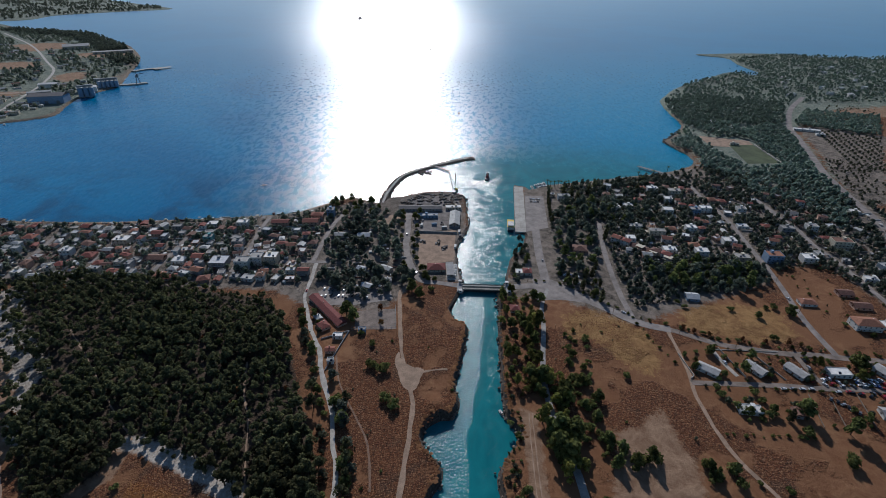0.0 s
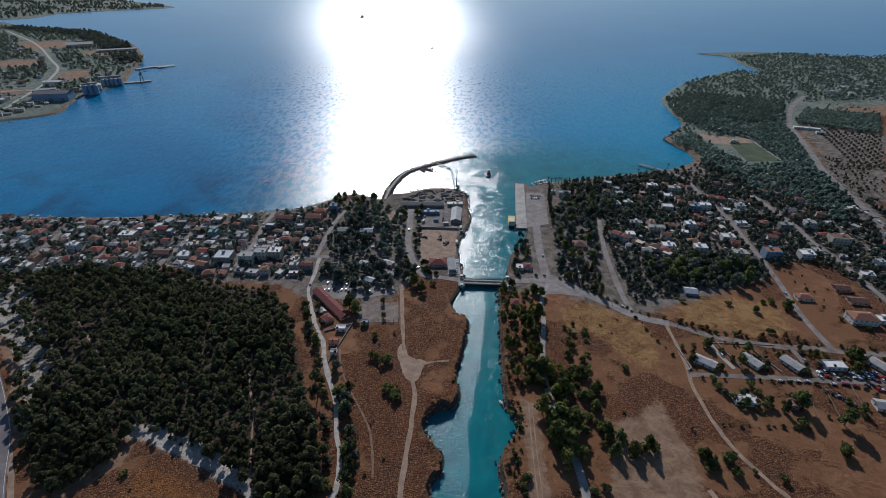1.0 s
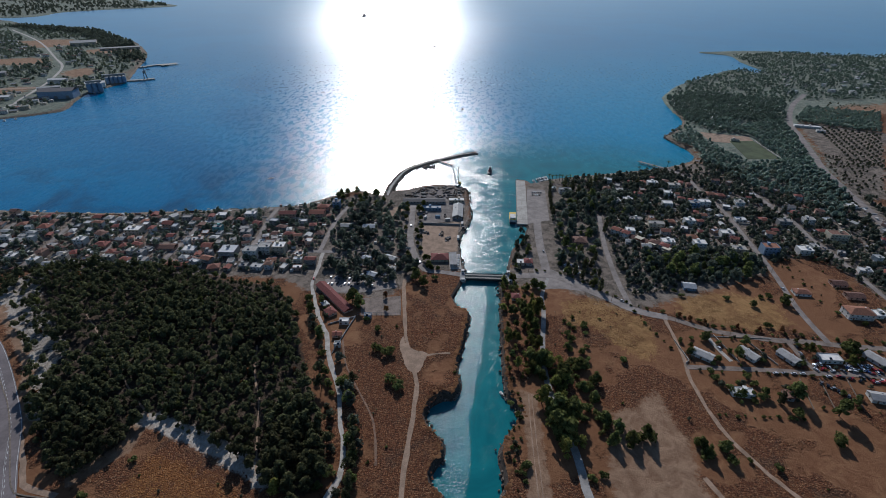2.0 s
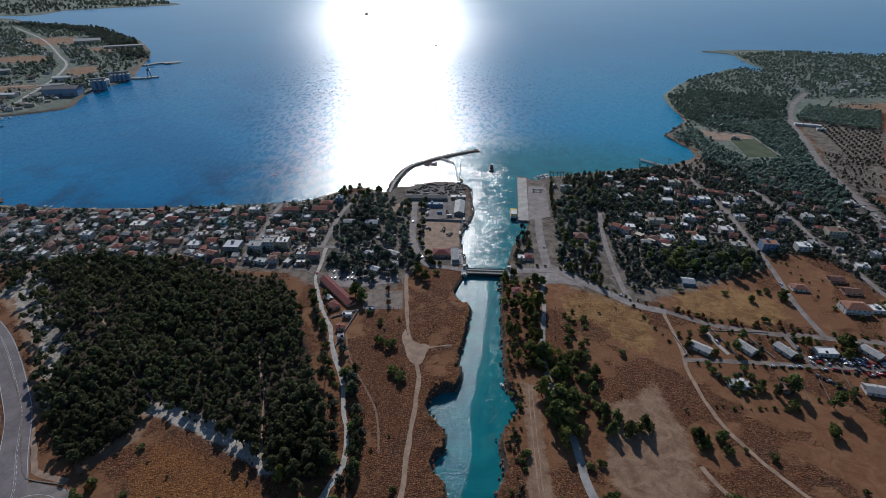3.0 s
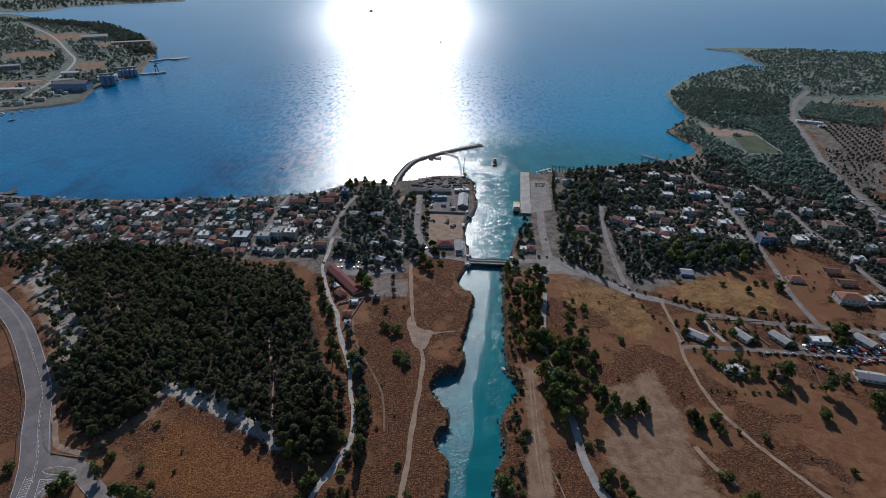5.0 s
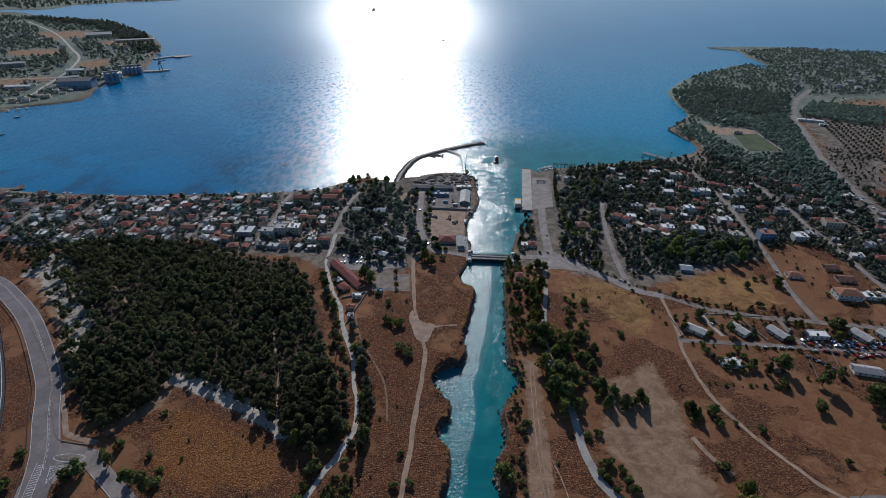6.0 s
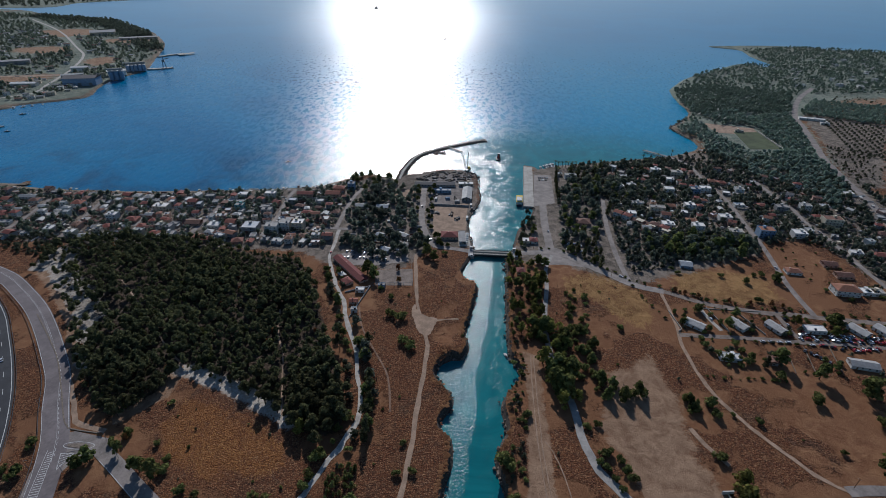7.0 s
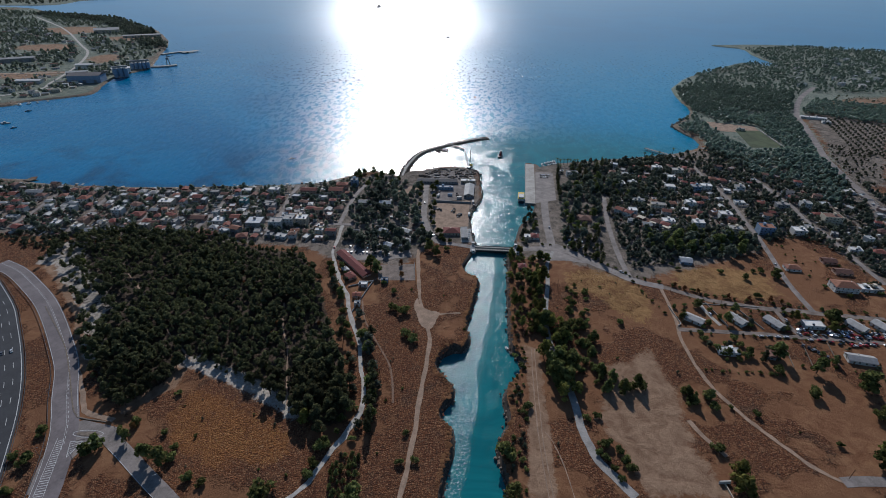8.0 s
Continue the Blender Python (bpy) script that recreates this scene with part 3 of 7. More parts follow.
    for name, polys in masks.items():
        val = np.zeros(len(co))
        for poly, soft in polys:
            val = np.maximum(val, soft_mask(poly, xs, ys, soft) * (0.62 if name == "straw" else 0.7 if name == "ochre" else 1.0))
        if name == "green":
            # carry the haze-coloured ground out to the far shores
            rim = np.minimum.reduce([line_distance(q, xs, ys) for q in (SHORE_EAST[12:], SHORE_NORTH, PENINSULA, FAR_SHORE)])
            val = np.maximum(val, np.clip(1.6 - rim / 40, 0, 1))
            for poly in HEADLAND_FIELDS:
                val *= 1 - soft_mask(poly, xs, ys, 15)
        val_of[name] = val
        ob.data.attributes.new(name, "FLOAT", "POINT").data.foreach_set("value", val.astype(np.float32))
    bleached = np.clip(1.15 - np.minimum(line_distance(FOREST[14:22], xs, ys), line_distance(FOREST[23:], xs, ys)) / 6, 0, 1)
    ob.data.attributes["bare"].data.foreach_set("value", np.maximum(bleached, val_of["bare"]).astype(np.float32))
    rough = np.array([0.5 + 1.8 * scrubby(x, y) for x, y in zip(xs, ys)])
    rough += 0.75 * np.maximum.reduce([soft_mask(q, xs, ys, 2.5) for q in (BRUSH_EAST, BRUSH_BANK, BRUSH_SOUTH)])
    ob.data.attributes.new("rough", "FLOAT", "POINT").data.foreach_set("value", np.clip(rough, 0, 1).astype(np.float32))
    edge = line_distance(FOREST[14:19], xs, ys)
    margin = np.minimum(line_distance(FOREST[23:] + FOREST[:2], xs, ys), line_distance([(-232, 205), (-275, 240), (-300, 275)], xs, ys))
    sandy = np.clip(0.95 - margin / 20, 0, 0.55) * (soft_mask(FOREST, xs, ys, 4) > 0.4)
    ob.data.attributes.new("pale", "FLOAT", "POINT").data.foreach_set("value", np.maximum(np.clip(1.0 - edge / 9, 0, 0.8), sandy).astype(np.float32))
    shore = np.minimum.reduce([line_distance(s, xs, ys) for s in (SHORE_WEST, SHORE_EAST[3:16], PENINSULA)])
    ob.data.attributes.new("sand", "FLOAT", "POINT").data.foreach_set("value", np.clip(1.2 - shore / 8, 0, 1).astype(np.float32))
    tagged(ob, "dry brown scrubland and village soil by the sea", "ground", kind="structure")
    return ob


build_ground()
bm_w = 30000.0
sea = mesh_ob("water", [(-bm_w, -bm_w, 0), (bm_w, -bm_w, 0), (bm_w, bm_w, 0), (-bm_w, bm_w, 0)], [(0, 1, 2, 3)], WATER)
tagged(sea, "blue sea and turquoise canal glittering in the sun", "water", kind="structure")

# ---- roads, tracks and yards ----
ROAD_COUNT = []


def road(name, pts, width, mat, label, lift=0.06, **more):
    ROAD_COUNT.append(name)               # each road a few millimetres above the one before, where they cross
    ob = ribbon(name, pts, width, mat, lift=lift + 0.004 * len(ROAD_COUNT), **more)
    return tagged(ob, label, "road", kind="structure")


road("road", BRIDGE_ROAD[7:], 4.6, DUSTY, "narrow dusty road past the dry fields", lift=0.09)
road("road", BRIDGE_ROAD[:9], 6.6, ASPHALT, "worn grey asphalt road leading off the bridge", lift=0.10)
road("road", QUAY_ROAD, 6.5, ASPHALT, "worn grey asphalt road to the quay", lift=0.08)
road("road", LANE_EAST, 3.0, LANE_GREY, "narrow grey asphalt lane along the trees", lift=0.07, widths=(2.4, 4.4))
road("road", NORTH_STREET, 3.9, ASPHALT, "grey asphalt street among dark trees", lift=0.09)
road("road", DIAGONAL, 3.9, ASPHALT, "grey asphalt street between houses", lift=0.08)
road("road", SECOND_DIAGONAL, 3.9, ASPHALT, "grey asphalt street beside dry fields", lift=0.08)
road("road", COAST_ROAD, 7.5, ASPHALT, "wide grey coast road past the pine wood", lift=0.08, step=10)
road("road", FIELD_TRACK, 2.1, EARTH, "beige earth track across the brown field", lift=0.05, ragged=0.35)
road("road", GATE_ROAD, 5.0, ASPHALT, "short grey access road", lift=0.07)
road("road", BLOCK_STREET, 3.6, DUSTY, "grey street below the bungalows", lift=0.07)
road("road", BLOCK_LINK, 3.2, DUSTY, "short grey street between the bungalows", lift=0.06)
road("road", DRIVEWAY, 2.4, CONCRETE, "pale concrete driveway", lift=0.05)
road("road", GRAVEL_ROAD, 2.6, GRAVEL, "pale gravel road along the forest", lift=0.06, ragged=0.45)
road("road", SAND_TRACK, 2.3, EARTH, "sandy track through dry scrub", lift=0.05, ragged=0.45)
road("road", HARBOUR_ROAD, 5.2, ASPHALT, "dusty grey harbour road", lift=0.08, ragged=0.08)
for pts in (VILLAGE_FRONT, STREET_A, STREET_B, STREET_C, STREET_D, STREET_E, STREET_F):
    road("road", pts, 3.6, ASPHALT, "grey village street between houses", lift=0.07)
road("road", CAPE_ROAD, 5.0, ASPHALT, "narrow road to the beach", lift=0.06, step=8)
road("road", HIGHWAY, 24.0, DARK_ASPHALT, "dark multi-lane motorway asphalt", lift=0.10, shift=7.5)
road("road", NATIONAL_ROAD, 11.8, ROAD_GREY, "grey two-lane road curving past the forest", lift=0.09)
road("road", SIDE_ROAD, 7.0, ASPHALT, "grey side road off the junction", lift=0.07)
for poly, mat, label in ((LOT_WEST, EARTH, "bare earth lot by the canal"), (LOT_COURT, DUSTY, "fenced dusty concrete court"), (LOT_PARK, ASPHALT, "asphalt car park under trees"),
                         (PLAZA, ASPHALT, "wide asphalt junction by the bridge"), (BEACH_LOT, EARTH, "bare earth lot near the shore"), (APRON, ASPHALT, "grey asphalt apron behind the quay")):
    tagged(patch("pavement", poly, mat, 0.04), label, "pavement", kind="structure")
HOUSES = []   # x, y, radius kept free of trees

# ---- vegetation ----
def make_leaf(name, dark, light, sheen=0.35, waxy=0.0):
    m, t, out = nodes_of(name)
    r = t.nodes.new("ShaderNodeNewGeometry").outputs["Random Per Island"]
    tree = t.nodes.new("ShaderNodeObjectInfo").outputs["Random"]
    p = place(t)
    patches = calc(t, "ADD", calc(t, "MULTIPLY", noise_at(t, 0.17, 2, 0.6, p), 0.75), calc(t, "MULTIPLY", noise_at(t, 0.025, 2, 0.5, p), 0.4))
    f = calc(t, "ADD", calc(t, "MULTIPLY", r, 0.30), patches)
    col = blend(t, ramp(t, f, 0.42, 1.02), dark, light)
    hsv = node(t, "HueSaturation", Color=col)
    t.links.new(calc(t, "ADD", 0.7, calc(t, "MULTIPLY", tree, 0.6)), hsv.inputs["Value"])
    t.links.new(calc(t, "ADD", 0.485, calc(t, "MULTIPLY", tree, 0.03)), hsv.inputs["Hue"])
    d = node(t, "BsdfDiffuse", Color=hsv.outputs[0])
    s = node(t, "BsdfTranslucent", Color=hsv.outputs[0])
    mix = node(t, "MixShader", Fac=sheen)
    t.links.new(d.outputs[0], mix.inputs[1])
    t.links.new(s.outputs[0], mix.inputs[2])
    # the waxy skin of the leaves, stronger at grazing angles
    facing = node(t, "LayerWeight", Blend=0.5).outputs["Facing"]
    skin = calc(t, "MULTIPLY", calc(t, "ADD", 0.15, calc(t, "POWER", facing, 2.5)), waxy)
    wax = node(t, "BsdfGlossy", Roughness=0.55)
    coat = node(t, "MixShader", Fac=skin)
    t.links.new(mix.outputs[0], coat.inputs[1])
    t.links.new(wax.outputs[0], coat.inputs[2])
    t.links.new(coat.outputs[0], out.inputs[0])
    return m


LEAF_PINE = make_leaf("pine_needles", (0.034, 0.037, 0.023), (0.150, 0.146, 0.070), 0.40)
# haze is put into this leaf: paler, bluer, with extra sheen
LEAF_HAZED = make_leaf("hazed_pine_needles", (0.078, 0.125, 0.100), (0.195, 0.260, 0.195), 0.65, 0.22)
LEAF_BROAD = make_leaf("broad_leaves", (0.036, 0.048, 0.018), (0.235, 0.245, 0.085), 0.38)
LEAF_YELLOW = make_leaf("yellowing_leaves", (0.070, 0.078, 0.024), (0.300, 0.280, 0.080), 0.40)
# garden leaves paled and blued too, haze put into the colour
LEAF_GARDEN = make_leaf("garden_leaves", (0.050, 0.066, 0.056), (0.185, 0.205, 0.145), 0.45, 0.05)
LEAF_OLIVE = make_leaf("grey_green_leaves", (0.050, 0.058, 0.038), (0.125, 0.128, 0.080), 0.4, 0.03)
LEAF_BROWN = make_leaf("rusty_leaves", (0.10, 0.045, 0.022), (0.20, 0.10, 0.045))
LEAF_STRAW = make_leaf("straw_tufts", (0.26, 0.125, 0.050), (0.38, 0.195, 0.080), 0.5)
LEAF_DRY = make_leaf("dry_grass_tufts", (0.105, 0.047, 0.027), (0.25, 0.120, 0.064), 0.35)
BARK = plain("bark", (0.09, 0.065, 0.045), 0.95, vary=0.35, scale=3)
NPR = np.random.RandomState(11)


def leaves(centres, radii, count, size, flat=1.0):
    """Small bent leaf sprays on and in the lobes of a crown: points (n, 4, 3)."""
    k = NPR.choice(len(centres), count, p=radii ** 2 / (radii ** 2).sum())
    d = NPR.normal(size=(count, 3))
    d /= np.linalg.norm(d, axis=1)[:, None]
    d[:, 2] = np.abs(d[:, 2]) * 0.75 + 0.25 * d[:, 2]
    c = centres[k] + d * (radii[k] * NPR.uniform(0.55, 1.05, count))[:, None] * np.array([1, 1, flat])
    n = d + NPR.normal(scale=0.55, size=(count, 3))
    n /= np.linalg.norm(n, axis=1)[:, None]
    u = np.cross(n, NPR.normal(size=(count, 3)))
    u /= np.linalg.norm(u, axis=1)[:, None]
    v = np.cross(n, u)
    s = (size * NPR.uniform(0.55, 1.4, count))[:, None]
    bend = NPR.uniform(-0.35, 0.35, (count, 1))
    return np.stack([c - u * s - v * s * 0.35, c + v * s * 0.8 + n * s * bend * 0.2, c + u * s - v * s * 0.3 + n * s * bend, c - v * s * 0.9], 1)


def crown_lobes(shape, h, r):
    """Centres and radii of the leaf masses for a crown of height h and radius r."""
    c, q = [], []
    if shape == "pine":
        for _ in range(9):
            f = RNG.uniform(0.25, 1.0)
            w = r * (1.05 - 0.75 * f) * RNG.uniform(0.3, 1.0)
            a = RNG.uniform(0, math.tau)
            c.append((w * math.cos(a), w * math.sin(a), h * (0.2 + 0.68 * f)))
            q.append(r * RNG.uniform(0.36, 0.56) * (1.15 - 0.5 * f))
        c.append((0, 0, h * 0.9)); q.append(r * 0.3)
    elif shape == "fir":
        for k in range(16):
            f = k / 15
            w, a = r * (0.72 - 0.66 * f) * RNG.uniform(0.3, 1.0), RNG.uniform(0, math.tau)
            c.append((w * math.cos(a), w * math.sin(a), h * (0.12 + 0.76 * f)))
            q.append(r * RNG.uniform(0.30, 0.46) * (1.1 - 0.6 * f))
    elif shape == "cypress":
        for k in range(7):
            f = k / 6
            c.append((RNG.uniform(-.15, .15) * r, RNG.uniform(-.15, .15) * r, h * (0.1 + 0.8 * f)))
            q.append(r * (0.55 + 0.4 * math.sin(math.pi * (0.15 + 0.75 * f)) - 0.45 * f))
    elif shape == "bush":
        for _ in range(8):
            a, w = RNG.uniform(0, math.tau), r * RNG.uniform(0.2, 0.7)
            c.append((w * math.cos(a), w * math.sin(a), h * RNG.uniform(0.2, 0.6)))
            q.append(r * RNG.uniform(0.34, 0.54))
    else:
        for _ in range(26):
            f = RNG.uniform(0.0, 1.0)
            a, w = RNG.uniform(0, math.tau), r * RNG.uniform(0.1, 0.78) * (1.08 - 0.68 * f)
            c.append((w * math.cos(a), w * math.sin(a), h * (0.16 + 0.70 * f)))
            q.append(r * RNG.uniform(0.20, 0.40))
    return np.array(c), np.array(q)


def quad_mesh(name, quads, mat):
    """A mesh of loose quads, points (n, 4, 3)."""
    n = len(quads)
    me = bpy.data.meshes.new(name)
    me.vertices.add(4 * n)
    me.vertices.foreach_set("co", quads.reshape(-1).astype(np.float32))
    me.loops.add(4 * n)
    me.loops.foreach_set("vertex_index", np.arange(4 * n, dtype=np.int32))
    me.polygons.add(n)
    me.polygons.foreach_set("loop_start", np.arange(0, 4 * n, 4, dtype=np.int32))
    me.polygons.foreach_set("loop_total", np.full(n, 4, dtype=np.int32))
    me.materials.append(mat)
    me.update(calc_edges=True)
    return me


def trunk_data(h, r, shape):
    top = h * (0.85 if shape in ("pine", "cypress", "fir") else 0.55)
    bits = [rod((0, 0, -0.4), (0.03 * h, 0.01 * h, top), 0.035 * h, 0.012 * h, 7)]
    for k in range(5 if shape != "cypress" else 2):
        z, a = top * RNG.uniform(0.35, 0.95), RNG.uniform(0, math.tau)
        f = RNG.uniform(0.4, 0.7)
        bits.append(rod((0.02 * h * z / top, 0, z), (f * r * math.cos(a), f * r * math.sin(a), z + RNG.uniform(0.1, 0.3) * h), 0.015 * h, 0.005 * h, 5))
    return merged(bits)


KINDS = {  # shape, height over radius, leaves, leaf size over radius, material
    "pine_tree": ("pine", 2.9, 560, 0.13, LEAF_PINE),
    "light_pine": ("pine", 2.0, 180, 0.24, LEAF_HAZED),
    "broad_tree": ("broad", 2.2, 760, 0.145, LEAF_BROAD),
    "dark_tree": ("broad", 1.95, 560, 0.13, LEAF_GARDEN),
    "yellow_tree": ("broad", 2.3, 760, 0.13, LEAF_YELLOW),
    "olive_tree": ("broad", 1.5, 260, 0.16, LEAF_OLIVE),
    "brown_tree": ("broad", 1.9, 220, 0.16, LEAF_BROWN),
    "bush": ("bush", 1.35, 560, 0.13, LEAF_BROAD),
    "young_pine": ("fir", 2.3, 420, 0.13, LEAF_BROAD),
    "cypress": ("cypress", 4.6, 320, 0.2, LEAF_PINE),
    "field_pine": ("fir", 2.1, 640, 0.13, LEAF_BROAD),
}
LABELS = {
    "pine_tree": "dark green pine with a dense ragged crown", "light_pine": "green pine paled as by haze", "broad_tree": "large green leafy tree on dry ground", "dark_tree": "dark evergreen tree between houses",
    "yellow_tree": "yellow-green leafy tree in dry grass", "olive_tree": "grey-green olive tree on dry soil", "brown_tree": "small rusty brown street tree",
    "bush": "dense green shrub on dry brown grass", "young_pine": "young light green conifer in scrub", "cypress": "tall slim dark cypress", "field_pine": "dense dark green conifer on trodden earth", "palm": "short palm by the shore",
}
PROTOS = {}


def prototypes(kind):
    if kind not in PROTOS:
        shape, tall, count, size, mat = KINDS[kind]
        made = []
        for k in range(4):
            h = tall * RNG.uniform(0.85, 1.15)
            c, q = crown_lobes(shape, h, 1.0)
            pts = leaves(c, q, count, size)
            v, f = trunk_data(h, 1.0, shape)
            tm = bpy.data.meshes.new("trunk")
            tm.from_pydata(v, [], f)
            tm.materials.append(BARK)
            made.append((pts, quad_mesh("crown", pts, mat), tm))
        PROTOS[kind] = made
    return PROTOS[kind]


def plant(kind, x, y, r, group="", z=None):
    """One tree: an empty at its foot, trunk and crown."""
    pts, crown, trunk = RNG.choice(prototypes(kind))
    name = {"bush": "shrub", "pine_tree": "pine_tree", "dark_tree": "evergreen_tree", "olive_tree": "olive_tree", "young_pine": "conifer", "field_pine": "conifer", "cypress": "cypress"}.get(kind, "tree")
    ob = new(name)
    ob.matrix_world = pose(x, y, ground_z(x, y) if z is None else z, 0, 0, RNG.uniform(0, 360)) @ Matrix.Diagonal((r * RNG.uniform(0.9, 1.1), r * RNG.uniform(0.9, 1.1), r * RNG.uniform(0.88, 1.12), 1))
    for part_name, me in (("trunk", trunk), ("crown", crown)):
        new(part_name, me).parent = ob
    return tagged(ob, LABELS[kind], "shrub" if kind == "bush" else "tree", group)


def plant_palm(x, y, r):
    ob = thing("palm_tree", (x, y, ground_z(x, y)), RNG.uniform(0, 360))
    h = r * 3
    part("trunk", rod((0, 0, -0.3), (0.1 * r, 0, h), 0.28, 0.2, 7), BARK, ob)
    fronds = []
    for k in range(16):
        a, lift = k * 2.4, RNG.uniform(-0.1, 0.9)
        d = np.array([math.cos(a), math.sin(a), 0])
        s = np.array([-d[1], d[0], 0]) * 0.28
        p0, p1, p2 = np.array([0.1 * r, 0, h]), None, None
        p1 = p0 + d * r * 0.6 + np.array([0, 0, lift * r * 0.6])
        p2 = p0 + d * r * 1.15 + np.array([0, 0, (lift - 0.55) * r * 0.7])
        fronds += [[p0 - s * 0.4, p1 - s, p1 + s, p0 + s * 0.4], [p1 - s, p2 - s * 0.2, p2 + s * 0.2, p1 + s]]
    new("crown", quad_mesh("crown", np.array(fronds), LEAF_BROAD)).parent = ob
    return tagged(ob, LABELS["palm"], "palm", "palms by the beach")


def plant_all(kind, rows):
    for x, y, r in rows:
        if kind == "palm":
            plant_palm(x, y, r)
        else:
            plant(kind, x, y, r)


def scatter(poly, gap, keep_out=(), keep_lines=(), clear=(), holes=0.0):
    """Uneven points in a polygon about gap apart, clear of houses and roads."""
    xs, ys = [q[0] for q in poly], [q[1] for q in poly]
    gx, gy = np.meshgrid(np.arange(min(xs), max(xs), gap), np.arange(min(ys), max(ys), gap))
    gx = gx.ravel() + NPR.uniform(-0.48, 0.48, gx.size) * gap
    gy = gy.ravel() + NPR.uniform(-0.48, 0.48, gy.size) * gap
    ok = inside(poly, gx, gy)
    for line, c in keep_lines:
        ok &= line_distance(line, gx, gy) > c
    for area in clear:
        ok &= ~inside(area, gx, gy)
    for x, y, c in keep_out:
        ok &= np.hypot(gx - x, gy - y) > c
    pts = [(float(x), float(y)) for x, y in zip(gx[ok], gy[ok])]
    if holes:
        pts = [p for p in pts if noise.noise(Vector((p[0] * 0.03, p[1] * 0.03, 5.0))) > -holes or RNG.random() < 0.35]
    return pts


def thicket(name, spots, kind, label, thin=1.0, lift=0.0):
    """Many trees as one mesh: x, y, r."""
    chunks = []
    protos = prototypes(kind)
    for x, y, r in spots:
        pts = protos[RNG.randrange(4)][0]
        if thin < 1:
            n = int(len(pts) * thin)
            o = RNG.randrange(len(pts) - n)
            c = pts[o:o + n].mean(axis=1, keepdims=True)
            pts = c + (pts[o:o + n] - c) * (1 / thin) ** 0.42
        a = RNG.uniform(0, math.tau)
        ca, sa = math.cos(a) * r, math.sin(a) * r
        w = np.empty_like(pts)
        w[..., 0] = pts[..., 0] * ca - pts[..., 1] * sa + x
        w[..., 1] = pts[..., 0] * sa + pts[..., 1] * ca + y
        w[..., 2] = pts[..., 2] * r * RNG.uniform(0.85, 1.15) + ground_z(x, y) + lift
        chunks.append(w)
    ob = new(name, quad_mesh(name, np.concatenate(chunks), KINDS[kind][4]))
    return tagged(ob, label, "trees", kind="stuff")


def tufts(name, spots, mat, label, low=0.25, high=0.7):
    """Dry grass and low scrub: many small uneven mounds of five faces."""
    n = len(spots)
    c = np.array([(x, y, ground_z(x, y)) for x, y in spots])
    r = low + (high - low) * NPR.uniform(0, 1, n) ** 2.2
    v = np.empty((n, 6, 3))
    for k in range(5):
        a, q = NPR.uniform(-0.4, 0.4, n) + k * math.tau / 5, r * NPR.uniform(0.7, 1.3, n)
        v[:, k] = c + np.stack([np.cos(a) * q, np.sin(a) * q, np.full(n, -0.03)], 1)
    v[:, 5] = c + np.stack([NPR.uniform(-0.3, 0.3, n) * r, NPR.uniform(-0.3, 0.3, n) * r, r * NPR.uniform(0.2, 0.55, n)], 1)
    base = (np.arange(n) * 6)[:, None, None]
    tri = (base + np.array([[k, (k + 1) % 5, 5] for k in range(5)])[None]).reshape(-1, 3)
    me = bpy.data.meshes.new(name)
    me.vertices.add(6 * n)
    me.vertices.foreach_set("co", v.reshape(-1).astype(np.float32))
    me.loops.add(3 * len(tri))
    me.loops.foreach_set("vertex_index", tri.reshape(-1).astype(np.int32))
    me.polygons.add(len(tri))
    me.polygons.foreach_set("loop_start", np.arange(0, 3 * len(tri), 3, dtype=np.int32))
    me.polygons.foreach_set("loop_total", np.full(len(tri), 3, dtype=np.int32))
    me.materials.append(mat)
    me.update(calc_edges=True)
    return tagged(new(name, me), label, "grass", kind="stuff")


def clumped(pts, scale, level):
    return [p for p in pts if noise.noise(Vector((p[0] * scale, p[1] * scale, 2.0))) + 0.6 * noise.noise(Vector((p[0] * scale * 3, p[1] * scale * 3, 9.0))) > level + RNG.uniform(-0.15, 0.15)]

# ---- single trees and bushes, x, y, crown radius ----
plant_all("broad_tree", [(72, 213, 2.2), (76, 198, 3.6), (79, 195, 3), (82, 185, 3.4), (207, 258, 2.6), (229, 261, 4.6), (185, 176, 5), (200, 164, 5.2), (218, 152, 6.5), (213, 132, 5.5), (195, 106, 5), (-55, 179, 4), (-50, 169, 4.2), (-45, 144, 4), (-42, 135, 3.6), (-162, 99, 4.2), (-166, 96, 3.4), (-152, 104, 3.2), (-130, 93, 4.6), (-137, 95, 4.4), (63, 279, 4), (67, 275, 3.6), (51, 251, 3.6), (-22, 287, 4.6), (-16, 279, 4.2)])
plant_all("broad_tree", [(-63, 258, 5.4), (-58, 252, 5), (170, 206, 3.8), (238, 211, 5.5), (158, 222, 3.4), (180, 218, 3), (57, 164, 7), (65, 185, 6.4), (56, 200, 5.5), (64, 160, 6.4), (59, 148, 7), (54, 152, 6)])
plant_all("field_pine", [(81, 146, 4.2), (89, 146, 4.8), (97, 149, 5.4), (121, 144, 4.4), (123, 140, 3.6), (132, 142, 4.4), (78, 172, 4.2), (74, 180, 3.8), (80, 158, 4.4), (85, 154, 4.0)])
plant_all("yellow_tree", [(124, 91, 6.5), (126, 98, 4.5), (-72, 118, 4), (198, 112, 3.5), (233, 202, 3.5), (215, 211, 3)])
